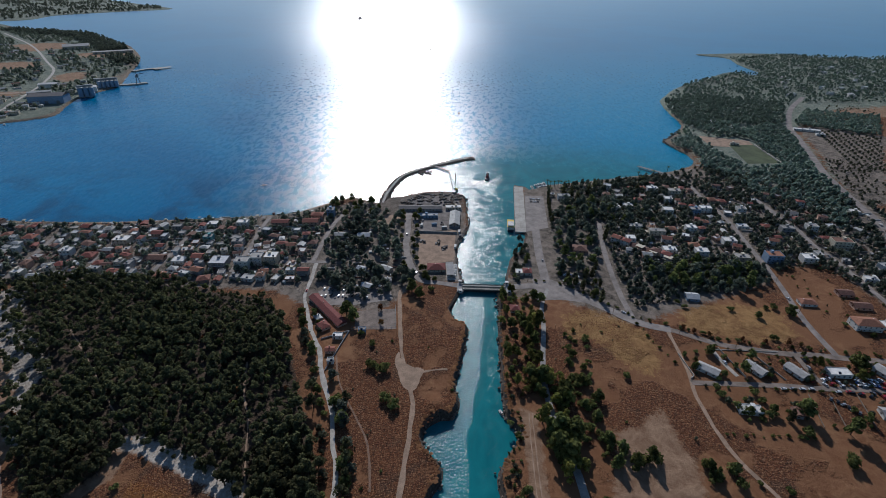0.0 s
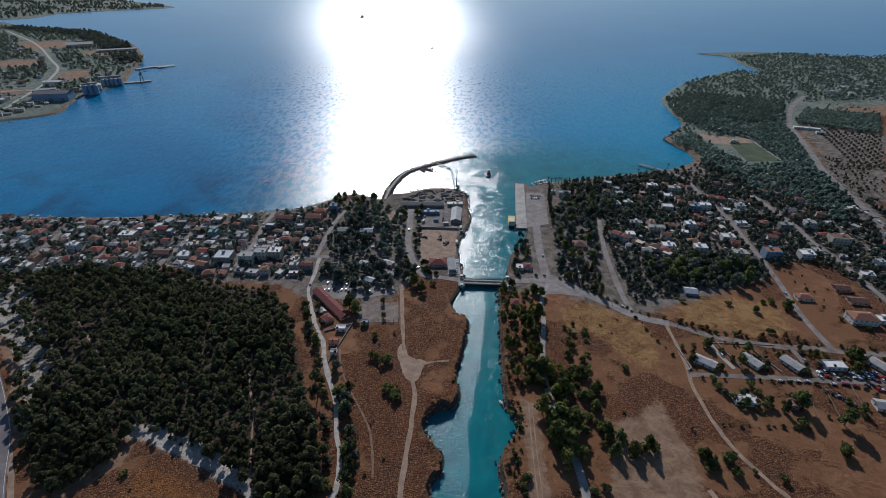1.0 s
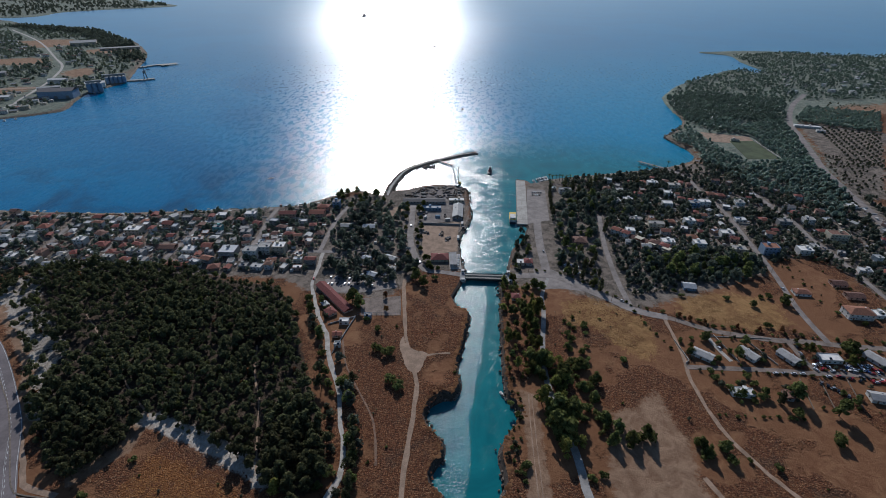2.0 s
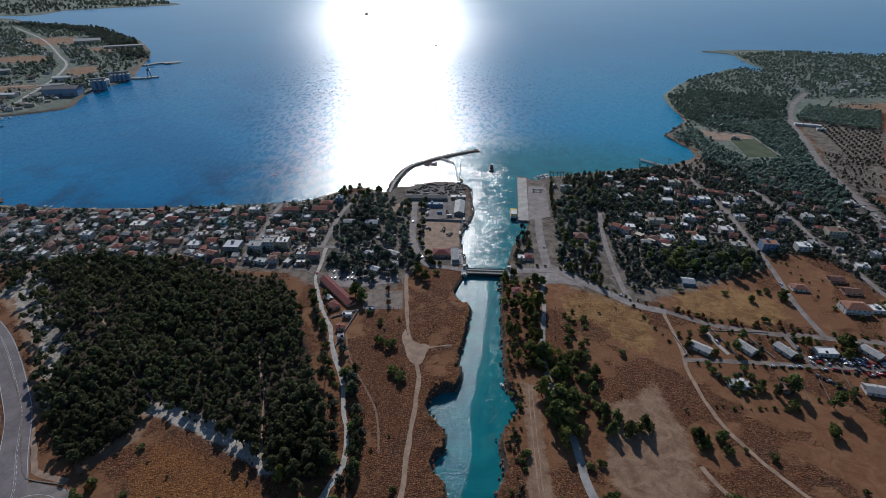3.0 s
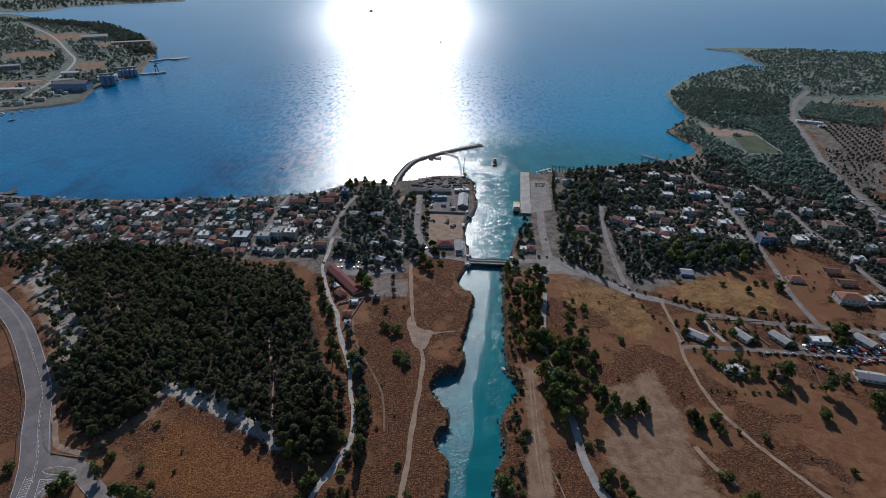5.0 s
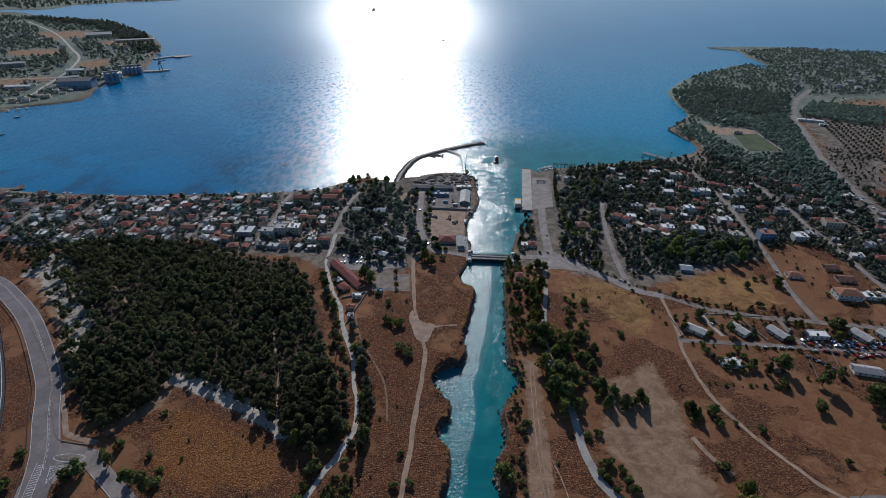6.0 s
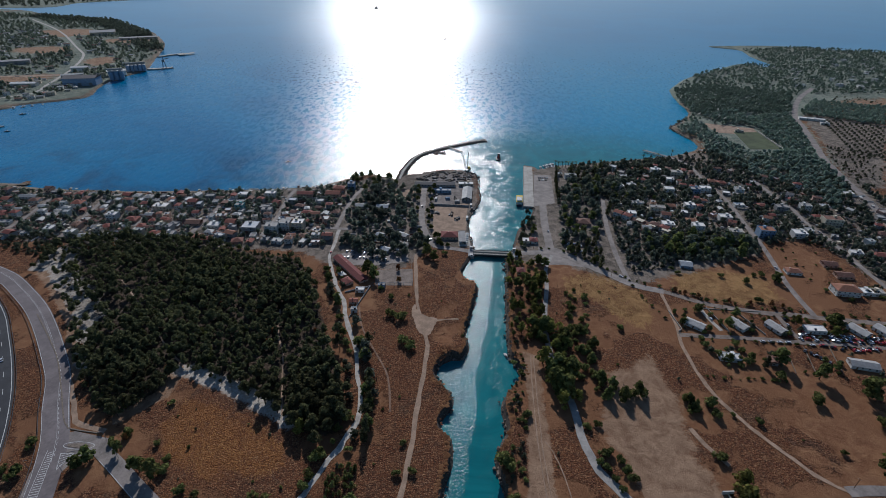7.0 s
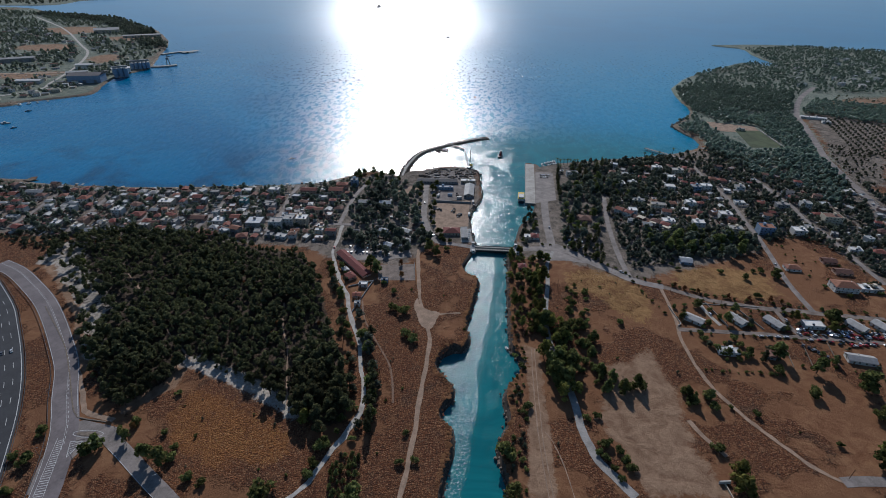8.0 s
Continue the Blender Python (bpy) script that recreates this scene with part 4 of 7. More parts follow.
plant_all("bush", [(78, 234, 2), (80, 230, 2), (74, 212, 2), (72, 188, 2), (72, 182, 2.2), (78, 173, 3), (73, 166, 3), (77, 162, 2.6), (70, 159, 2.6), (81, 155, 3), (77, 158, 2.6), (121, 139, 3.2), (132, 136, 3.2), (123, 112, 3.4), (103, 202, 2.8), (193, 266, 2.6), (204, 236, 2.6), (217, 268, 2.2), (223, 268, 3), (179, 164, 3.6), (188, 147, 4.2), (182, 116, 2), (66, 126, 2.4), (71, 128, 2.2), (70, 112, 2.6), (73, 111, 2.6), (77, 108, 2.6), (78, 103, 2.6), (80, 100, 2.6), (67, 107, 2.2)])
plant_all("bush", [(70, 104, 2.4), (72, 99, 2), (74, 94, 2), (25, 104, 5.4), (26, 85, 4.6), (37, 133, 2.6)])
plant_all("bush", [(-30, 184, 3.8), (-25, 179, 3.6), (-33, 206, 4.2), (-40, 209, 3.6), (-42, 227, 2.6), (-60, 104, 4), (-62, 95, 3), (-63, 90, 2.6), (-79, 80, 6), (-43, 82, 5.4), (-23, 114, 1.8), (-24, 97, 2), (-17, 99, 2.2), (-128, 101, 2.2), (-142, 133, 2.2), (-136, 109, 2), (-115, 86, 2.6), (-108, 84, 2.6), (-194, 106, 3.2), (-190, 91, 4), (-196, 93, 3), (-186, 76, 3), (-153, 113, 3), (-157, 109, 2.2), (-127, 95, 3), (42, 282, 3), (46, 274, 3), (48, 257, 3.4), (56, 274, 3.2), (-8, 288, 2.6)])
plant_all("bush", [(-50, 237, 2.4), (144, 210, 3), (149, 194, 2.6), (149, 189, 2.6), (167, 190, 2.8), (168, 185, 2.6), (155, 177, 3), (167, 175, 3), (152, 133, 2.4), (141, 137, 1.6), (161, 275, 2), (163, 268, 2), (213, 221, 2)])
plant_all("brown_tree", [(152, 245, 1.8), (157, 241, 1.8), (165, 238, 2.2), (183, 233, 2), (196, 231, 2), (209, 230, 2.4), (216, 229, 2), (-39, 247, 2.4), (-41, 263, 2.6), (-152, 111, 2)])
plant_all("cypress", [(198, 468, 2.6), (121, 458, 3.2), (127, 451, 3.4), (130, 439, 3), (147, 460, 3.4), (154, 469, 3), (-41, 120, 2.6), (-41, 114, 2.4), (98, 340, 2.6), (90, 315, 2.4), (91, 296, 2.4), (107, 325, 2.4), (136, 364, 2.6), (140, 373, 2.6), (171, 301, 2.4), (175, 172, 2)])
plant_all("palm", [(109, 482, 2), (112, 479, 2), (116, 479, 2), (120, 480, 2), (123, 480, 2), (127, 480, 2), (131, 480, 2), (109, 462, 2), (213, 507, 2), (231, 512, 2), (252, 525, 2), (212, 493, 2)])
# areas to be planted
STRIP_EAST = [(55, 249), (62, 249), (54, 207), (68, 199), (68, 158), (65, 140), (52, 139), (50, 166), (47, 190)]
ROW_EAST = [(76, 246), (88, 247), (83, 167), (84, 146), (71, 150), (72, 176), (71, 207)]
YOUNG_PINES = [(-53, 97), (-49, 103), (-41, 103), (-40, 81), (-57, 80)]
PARK = [(-94, 304), (-57, 318), (-21, 323), (-15, 297), (-33, 289), (-51, 277), (-74, 282), (-87, 293)]
GROVE_HARBOUR = [(-70, 423), (-39, 410), (-31, 327), (-50, 321), (-60, 341)]
GROVE_SHORE = [(-91, 407), (-67, 402), (-60, 341), (-79, 325), (-89, 340)]
WOOD_EAST = [(110, 437), (148, 449), (205, 433), (198, 399), (151, 393), (120, 331), (85, 296), (94, 368)]
WOOD_NORTH = [(159, 482), (219, 504), (246, 492), (223, 445), (180, 436), (156, 445)]
WOOD_MID = [(146, 324), (171, 334), (210, 330), (237, 319), (240, 301), (208, 284), (171, 288), (154, 294)]
WOOD_LEFT = [(-365, 288), (-345, 304), (-307, 303), (-306, 282), (-315, 268), (-341, 275)]
BANK_GREEN = [(37, 230), (56, 231), (49, 185), (33, 189)]
WOOD_SLOPE = [(296, 631), (337, 663), (342, 577), (352, 540), (396, 535), (413, 494), (398, 439), (350, 381), (351, 436), (319, 451), (309, 505), (301, 529), (302, 574)]
WOOD_ROADSIDE = [(515, 721), (582, 801), (674, 767), (600, 665), (537, 699)]
FIELD_PALE = [(614, 854), (712, 820), (679, 774), (591, 802)]
WOOD_BELT = [(354, 693), (420, 729), (432, 671), (436, 607), (426, 541), (411, 494), (382, 510), (410, 642)]
WOOD_POINT = [(375, 853), (461, 905), (573, 850), (504, 720), (447, 716), (360, 709), (358, 757)]

# ---- the pine forest ----
TRAILS = [([(-84, 128), (-91, 150), (-97, 170), (-106, 190), (-112, 212)], 1.1), ([(-148, 158), (-170, 178), (-196, 205), (-232, 240)], 1.0)]
forest = scatter(FOREST, 3.8, keep_lines=[(GRAVEL_ROAD, 5.0)] + TRAILS, holes=0.85)


for pts, _ in TRAILS:
    tagged(ribbon("path", pts, 0.9, EARTH, 0.05, 2.5, ragged=0.7), "narrow pale track through the pine forest", "path", kind="structure")


def thinned(x, y):
    """The forest opens towards the west road and in a few glades."""
    margin = float(line_distance(FOREST[23:] + FOREST[:2], np.array([x]), np.array([y]))[0])
    glade = noise.noise(Vector((x * 0.045, y * 0.045, 7.0)))
    return RNG.random() > (max(0.0, 0.74 - margin / 58) if y > 178 else 0.0) + (0.4 if glade < -0.42 and y > 190 else 0.0)


forest = [q for q in forest if thinned(*q)]
forest.sort(key=lambda p: p[1])
def pine_size(x, y):
    return max(0.8, 2.3 + 1.5 * noise.noise(Vector((x * 0.02, y * 0.02, 1.0))) + RNG.uniform(-1.1, 1.0))


for x, y in forest[:170]:
    plant("pine_tree", x, y, pine_size(x, y), "pines of the forest")
thicket("forest", [(x, y, pine_size(x, y)) for x, y in forest[170:]], "pine_tree", "dense dark pine forest on pale soil", 0.42)
for x, y in forest[5::23]:
    plant("broad_tree", x + 2, y + 1, RNG.uniform(1.6, 2.8), "lighter trees in the forest")
for x, y in forest[11::24]:
    plant("brown_tree", x - 1, y + 2, RNG.uniform(1.3, 2.6), "dry trees in the forest")

# ---- buildings ----
WALL_WHITE = plain("white_render", (0.56, 0.54, 0.50), 0.9, vary=0.14, scale=0.25, each=0.12)
WALL_CREAM = plain("cream_render", (0.50, 0.43, 0.33), 0.9, vary=0.16, scale=0.25, each=0.12)
WALL_PINK = plain("pink_render", (0.44, 0.28, 0.21), 0.9, vary=0.16, scale=0.25, each=0.12)
WALL_BLUE = plain("blue_grey_render", (0.20, 0.27, 0.36), 0.9, vary=0.16, scale=0.25, each=0.12)
WALL_TEAL = plain("teal_render", (0.14, 0.30, 0.30), 0.9, vary=0.16, scale=0.25)
WALL_GREY = plain("bare_concrete_wall", (0.27, 0.26, 0.25), 0.9, vary=0.2, scale=0.25, each=0.12)
TILE_RED = plain("red_roof_tiles", (0.20, 0.062, 0.046), 0.85, vary=0.35, scale=0.9, bump=0.5, each=0.25)
TILE_ORANGE = plain("orange_roof_tiles", (0.215, 0.090, 0.058), 0.85, vary=0.3, scale=0.9, bump=0.5, each=0.2)
TILE_BROWN = plain("brown_roof_tiles", (0.15, 0.075, 0.055), 0.85, vary=0.35, scale=0.9, bump=0.5, each=0.25)
FLAT_GREY = plain("grey_roof_screed", (0.27, 0.25, 0.23), 0.9, vary=0.3, scale=0.3, each=0.3)
FLAT_WHITE = plain("white_roof_coat", (0.62, 0.59, 0.55), 0.85, vary=0.2, scale=0.3, each=0.15)
FLAT_PALE = plain("pale_roof_coat", (0.42, 0.42, 0.42), 0.85, vary=0.2, scale=0.3, each=0.1)
SHEET_GREY = plain("grey_roof_sheet", (0.33, 0.32, 0.30), 0.6, vary=0.2, scale=0.3, each=0.15)
SHEET_PALE = plain("pale_roof_sheet", (0.34, 0.32, 0.30), 0.65, vary=0.2, scale=0.3, each=0.1)
SHEET_DARK = plain("dark_roof_sheet", (0.13, 0.115, 0.11), 0.7, vary=0.25, scale=0.3)
WOOD_DOOR = plain("painted_wood", (0.16, 0.09, 0.05), 0.7, vary=0.3, scale=2)
STEEL = plain("painted_steel", (0.18, 0.19, 0.20), 0.5, 0.6, vary=0.25, scale=1.5)
PANEL = plain("solar_panel", (0.012, 0.016, 0.03), 0.2, vary=0.2, scale=2, spec=0.6)
TANK = plain("water_tank", (0.55, 0.56, 0.57), 0.35, 0.7, vary=0.1, scale=2)
RED_PAINT = plain("red_paint", (0.40, 0.03, 0.025), 0.35, vary=0.1, scale=1.0)
GLASS_DARK = plain("window_glass", (0.02, 0.025, 0.03), 0.12, vary=0.3, scale=0.7, spec=0.6)
WALL_NAME = {WALL_WHITE: "white", WALL_CREAM: "cream", WALL_PINK: "pinkish", WALL_BLUE: "blue-grey", WALL_TEAL: "teal", WALL_GREY: "bare grey"}
ROOF_NAME = {TILE_RED: "red tiled", TILE_ORANGE: "orange tiled", TILE_BROWN: "brown tiled", FLAT_GREY: "grey flat", FLAT_WHITE: "white flat", FLAT_PALE: "pale grey",
             SHEET_GREY: "grey sheet", SHEET_PALE: "pale sheet", SHEET_DARK: "dark sheet"}


def shared(name, data, mats, index=None):
    me = bpy.data.meshes.new(name)
    me.from_pydata(data[0], [], data[1])
    for m in mats:
        me.materials.append(m)
    if index:
        me.polygons.foreach_set("material_index", index)
    return me


# a window 1.3 x 1.4 m: a frame round a recessed pane; faces -y
frame_bits = [box_data((1.5, 0.10, 0.12), (0, 0, 0)), box_data((1.5, 0.10, 0.12), (0, 0, 1.38)), box_data((0.12, 0.10, 1.26), (-0.69, 0, 0.12)), box_data((0.12, 0.10, 1.26), (0.69, 0, 0.12)), box_data((0.06, 0.08, 1.26), (0, 0, 0.12))]
FRAME_MESH = shared("frame", merged(frame_bits), [WALL_WHITE])
PANE_MESH = shared("window", box_data((1.28, 0.05, 1.28), (0, 0, 0.11)), [GLASS_DARK])
DOOR_MESH = shared("door", merged([box_data((1.05, 0.08, 2.1)), box_data((1.25, 0.05, 2.2), (0, 0.03, 0))]), [WOOD_DOOR])


def roof_data(kind, w, d, z, pitch=0.42, eave=0.45):
    x, y = w / 2 + eave, d / 2 + eave
    if kind == "gable":                       # ridge along the longer side
        if w >= d:
            h = pitch * d / 2
            v = [(-x, -y, z), (x, -y, z), (x, y, z), (-x, y, z), (-x, 0, z + h), (x, 0, z + h)]
            f = [(0, 1, 5, 4), (2, 3, 4, 5), (0, 4, 3), (1, 2, 5), (3, 2, 1, 0)]
        else:
            h = pitch * w / 2
            v = [(-x, -y, z), (x, -y, z), (x, y, z), (-x, y, z), (0, -y, z + h), (0, y, z + h)]
            f = [(1, 2, 5, 4), (3, 0, 4, 5), (0, 1, 4), (2, 3, 5), (3, 2, 1, 0)]
        top = [(a, b, c + 0.14) for a, b, c in v]
        return merged([(v, f), (top, f)])
    h, s = pitch * min(w, d) / 2, min(x, y)
    v = [(-x, -y, z), (x, -y, z), (x, y, z), (-x, y, z), (-x, -y, z + 0.15), (x, -y, z + 0.15), (x, y, z + 0.15), (-x, y, z + 0.15)]
    v += [(-x + s, 0, z + 0.15 + h), (x - s, 0, z + 0.15 + h)] if w >= d else [(0, -y + s, z + 0.15 + h), (0, y - s, z + 0.15 + h)]
    f = [(3, 2, 1, 0), (0, 1, 5, 4), (1, 2, 6, 5), (2, 3, 7, 6), (3, 0, 4, 7)]
    f += [(4, 5, 9, 8), (6, 7, 8, 9), (5, 6, 9), (7, 4, 8)] if w >= d else [(5, 6, 9, 8), (7, 4, 8, 9), (4, 5, 8), (6, 7, 9)]
    return v, f


def house(x, y, turn, w, d, storeys, roof, wall, cover, balcony=None, category="house", name="house", storey=3.0, lean=False, extra=True):
    """A house > wall, roof (> chimney or water heater), each window (> frame), door, balcony."""
    z, h = ground_z(x, y), storeys * storey + (0.3 if roof == "flat" else 0.0)
    ob = thing(name, (x, y, z - 0.05), turn)
    HOUSES.append((x, y, 0.5 * math.hypot(w, d) / PLAN + 0.6))
    part("wall", merged([box_data((w, d, h + 0.05)), box_data((w + 0.16, d + 0.16, 0.5))]), wall, ob)
    if roof == "flat":
        t, p = 0.25, 0.7
        slab = part("roof", box_data((w - 2 * t, d - 2 * t, 0.14), (0, 0, h + 0.051)), cover, ob)
        rim = [box_data((w + 0.1, t, p), (0, s * (d / 2 - t / 2 + 0.05), h - 0.1)) for s in (-1, 1)] + [box_data((t, d - 2 * t + 0.1, p), (s * (w / 2 - t / 2 + 0.05), 0, h - 0.1)) for s in (-1, 1)]
        part("parapet", merged(rim), wall, ob)
        if w > 8 and extra and RNG.random() < 0.75:
            hut = RNG.uniform(-0.2, 0.2) * w
            part("stair_head", merged([box_data((2.6, 3.0, 2.2), (hut, d * 0.18, h + 0.19)), box_data((2.9, 3.3, 0.15), (hut, d * 0.18, h + 2.39))]), wall, ob)
        if extra and RNG.random() < 0.7:
            hx, hy = RNG.uniform(-0.32, 0.32) * w, -0.22 * d
            heater = part("water_heater", merged([rod((hx - 0.7, hy, h + 1.35), (hx + 0.7, hy, h + 1.35), 0.28, None, 8), box_data((0.1, 0.1, 1.2), (hx - 0.5, hy, h + 0.19)), box_data((0.1, 0.1, 1.2), (hx + 0.5, hy, h + 0.19))]), TANK, ob, "shiny metal water tank")
            v, f = box_data((1.9, 1.5, 0.08))
            part("panel", ([(hx + a, hy - 0.9 + b, h + 0.75 + c + 0.55 * b) for a, b, c in v], f), PANEL, heater, "black solar panel")
    else:
        top = part("roof", roof_data(roof, w, d, h), cover, ob)
        if roof == "gable":
            gw, gd, gh = (d, w, 0.42 * d / 2) if w >= d else (w, d, 0.42 * w / 2)
            tri = []
            for s in (-1, 1):
                v = [(-gw / 2, s * (gd / 2 - 0.1), h), (gw / 2, s * (gd / 2 - 0.1), h), (0, s * (gd / 2 - 0.1), h + gh)]
                v += [(a, b + s * 0.1, c) for a, b, c in v]
                tri.append(([(b, a, c) for a, b, c in v] if w >= d else v, [(0, 1, 2), (3, 5, 4), (0, 3, 4, 1), (1, 4, 5, 2), (2, 5, 3, 0)]))
            part("gable", merged(tri), wall, ob)
        if extra and w > 6:
            cx, cy = RNG.uniform(-0.3, 0.3) * w, RNG.uniform(0.08, 0.25) * d
            part("chimney", merged([box_data((0.7, 0.7, 1.9), (cx, cy, h + 0.2)), box_data((0.95, 0.95, 0.15), (cx, cy, h + 2.1))]), wall, top)
    door_at = RNG.choice((-0.3, 0.0, 0.3)) * w
    for level in range(storeys):
        wz = level * storey + 0.95
        for side, length, turn_w, off in (("s", w, 0, d / 2), ("n", w, 180, d / 2), ("e", d, 90, w / 2), ("w", d, -90, w / 2)):
            if (lean and side != "s") or (side == "n" and (storeys < 3 or y > 400)) or (side in "ew" and y > 300):
                continue
            n = max(1, int(length / 3.9)) if side == "s" else max(1, int(length / 6.0))
            for k in range(n):
                u = (k + 0.5) / n * length - length / 2
                if level == 0 and side == "s" and abs(u - door_at) < 1.5:
                    continue
                m = pose(0, 0, 0, 0, 0, turn_w) @ pose(u, -off - 0.03, wz)
                pane = new("window", PANE_MESH)
                pane.parent, pane.matrix_local = ob, m
                if y < 262 or (side == "s" and x > -260 and x < 250 and y < 345):
                    new("frame", FRAME_MESH).parent = pane
    leaf = new("door", DOOR_MESH)
    leaf.parent, leaf.matrix_local = ob, pose(door_at, -d / 2 - 0.05, 0.05)
    if balcony if balcony is not None else (storeys > 1 and RNG.random() < 0.8):
        bw = 0.8 * w
        for level in range(1, storeys):
            slab = part("balcony", box_data((bw, 1.5, 0.18), (0, -d / 2 - 0.76, level * storey)), wall, ob)
            bars = [box_data((bw, 0.06, 0.06), (0, -d / 2 - 1.45, level * storey + 1.0))] + [box_data((0.05, 0.05, 0.85), (bw * (k / 8 - 0.5) * 0.98, -d / 2 - 1.45, level * storey + 0.18)) for k in range(9)]
            part("railing", merged(bars), STEEL, slab)
    label = "%s %s with a %s roof" % (WALL_NAME[wall], ("one-storey", "two-storey", "three-storey")[storeys - 1] + " " + ("house" if category == "house" else category), ROOF_NAME[cover])
    return tagged(ob, label, category, "houses of the villages")

# ---- houses that stand out: x, y, turn, width, depth, storeys, roof, walls, covering ----
# seaside village west of the canal
house(-341, 356, 0, 13, 11, 2, "hip", WALL_WHITE, TILE_RED)
house(-297, 335, 0, 12, 9, 2, "flat", WALL_WHITE, FLAT_WHITE)
house(-278, 331, 0, 14, 11, 1, "hip", WALL_PINK, TILE_RED)
house(-264, 354, 0, 17, 12, 2, "flat", WALL_CREAM, FLAT_WHITE)
house(-300, 378, 0, 9, 9, 1, "hip", WALL_WHITE, FLAT_GREY)
house(-288, 376, 0, 11, 9, 1, "hip", WALL_WHITE, FLAT_GREY)
house(-248, 373, 0, 8, 10, 1, "flat", WALL_WHITE, FLAT_WHITE)
house(-171, 321, 0, 17, 16, 2, "flat", WALL_GREY, FLAT_PALE)
house(-204, 325, 0, 13, 11, 1, "flat", WALL_WHITE, FLAT_WHITE)
house(-190, 327, 0, 11, 9, 2, "gable", WALL_PINK, TILE_RED)
house(-195, 359, 0, 10, 8, 2, "flat", WALL_TEAL, FLAT_GREY)
house(-176, 386, 0, 13, 9, 2, "flat", WALL_WHITE, FLAT_WHITE)
house(-203, 387, 0, 12, 9, 1, "flat", WALL_WHITE, FLAT_WHITE)
house(-168, 352, 0, 12, 9, 2, "flat", WALL_GREY, FLAT_GREY)
house(-152, 318, 0, 14, 11, 3, "flat", WALL_WHITE, FLAT_GREY)
house(-143, 324, 0, 12, 11, 3, "flat", WALL_WHITE, FLAT_GREY)
house(-132, 325, 0, 13, 12, 3, "flat", WALL_CREAM, FLAT_WHITE)
house(-127, 376, 0, 10, 6, 1, "flat", WALL_WHITE, FLAT_WHITE)
house(-143, 387, 0, 20, 9, 2, "gable", WALL_PINK, TILE_RED)
house(-117, 389, 0, 18, 11, 2, "gable", WALL_PINK, TILE_RED)
house(-114, 402, 0, 14, 9, 2, "hip", WALL_PINK, TILE_RED)
house(-103, 408, 0, 9, 9, 3, "flat", WALL_BLUE, FLAT_GREY)
house(-67, 367, 0, 14, 9, 1, "gable", WALL_CREAM, FLAT_PALE)
house(-87, 368, 0, 14, 8, 1, "gable", WALL_CREAM, SHEET_GREY)
house(-224, 328, 0, 20, 10, 1, "gable", WALL_PINK, TILE_BROWN)
house(-336, 312, 0, 10, 9, 1, "flat", WALL_WHITE, FLAT_WHITE)
house(-399, 371, 0, 22, 8, 1, "gable", WALL_WHITE, SHEET_GREY)
house(-415, 365, 0, 10, 9, 1, "gable", WALL_WHITE, TILE_RED)
# harbour, tavern and park
house(-21.5, 422, 1, 54, 10, 1, "gable", WALL_GREY, SHEET_DARK)
house(-14, 406, 2, 24, 7, 1, "flat", WALL_BLUE, FLAT_PALE)
house(9.5, 424, 2, 20, 8, 1, "flat", WALL_CREAM, FLAT_WHITE)
house(10.5, 400, -3, 12, 36, 1, "gable", WALL_GREY, SHEET_GREY)
house(-5, 317, 2, 18, 13, 1, "hip", WALL_CREAM, TILE_RED)
house(48, 264, 0, 8, 8, 1, "hip", WALL_CREAM, TILE_RED)
house(63, 312, -4, 9, 9, 1, "hip", WALL_WHITE, TILE_RED)
house(57, 311, -4, 7, 8, 1, "flat", WALL_CREAM, FLAT_WHITE)
house(111, 347, -8, 15, 13, 1, "hip", WALL_PINK, TILE_BROWN)
house(119, 448, 2, 16, 7, 2, "flat", WALL_WHITE, FLAT_GREY)
house(109, 456, 2, 7, 6, 1, "flat", WALL_CREAM, FLAT_WHITE)
house(127, 454, 2, 7, 6, 1, "flat", WALL_WHITE, FLAT_WHITE)
house(-76, 261, -50.5, 54, 9, 1, "gable", WALL_PINK, TILE_RED)
house(-80, 252, -50, 7, 5, 1, "gable", WALL_GREY, SHEET_GREY)
house(-75, 244, -50, 10, 8, 1, "hip", WALL_PINK, TILE_RED)
house(-64, 234, 0, 8, 5, 1, "flat", WALL_WHITE, FLAT_WHITE)
house(-66, 221, 0, 7, 5, 1, "gable", WALL_PINK, TILE_RED)
house(-64, 212, 0, 5, 4, 1, "flat", WALL_WHITE, FLAT_GREY)
house(-50, 240, 0, 6, 4, 1, "flat", WALL_BLUE, FLAT_GREY)
house(-61, 314, -20, 10, 7, 1, "gable", WALL_CREAM, FLAT_PALE)
house(-43, 315, -30, 12, 7, 1, "gable", WALL_CREAM, SHEET_GREY)
house(-54, 291, -25, 9, 7, 1, "gable", WALL_CREAM, FLAT_PALE)
house(-40, 299, 0, 7, 6, 1, "hip", WALL_WHITE, FLAT_GREY)
# village east of the canal
house(164, 458, -6, 10, 9, 1, "hip", WALL_WHITE, TILE_BROWN)
house(177, 431, -6, 12, 8, 1, "flat", WALL_WHITE, FLAT_WHITE)
house(165, 427, -6, 9, 8, 1, "flat", WALL_WHITE, FLAT_WHITE)
house(214, 469, -6, 14, 9, 2, "flat", WALL_WHITE, FLAT_WHITE)
house(234, 463, -6, 16, 10, 2, "flat", WALL_CREAM, FLAT_GREY)
house(220, 443, -6, 10, 9, 2, "flat", WALL_WHITE, FLAT_WHITE)
house(210, 418, -6, 12, 10, 2, "flat", WALL_WHITE, FLAT_WHITE)
house(216, 382, -6, 12, 9, 2, "flat", WALL_WHITE, FLAT_WHITE)
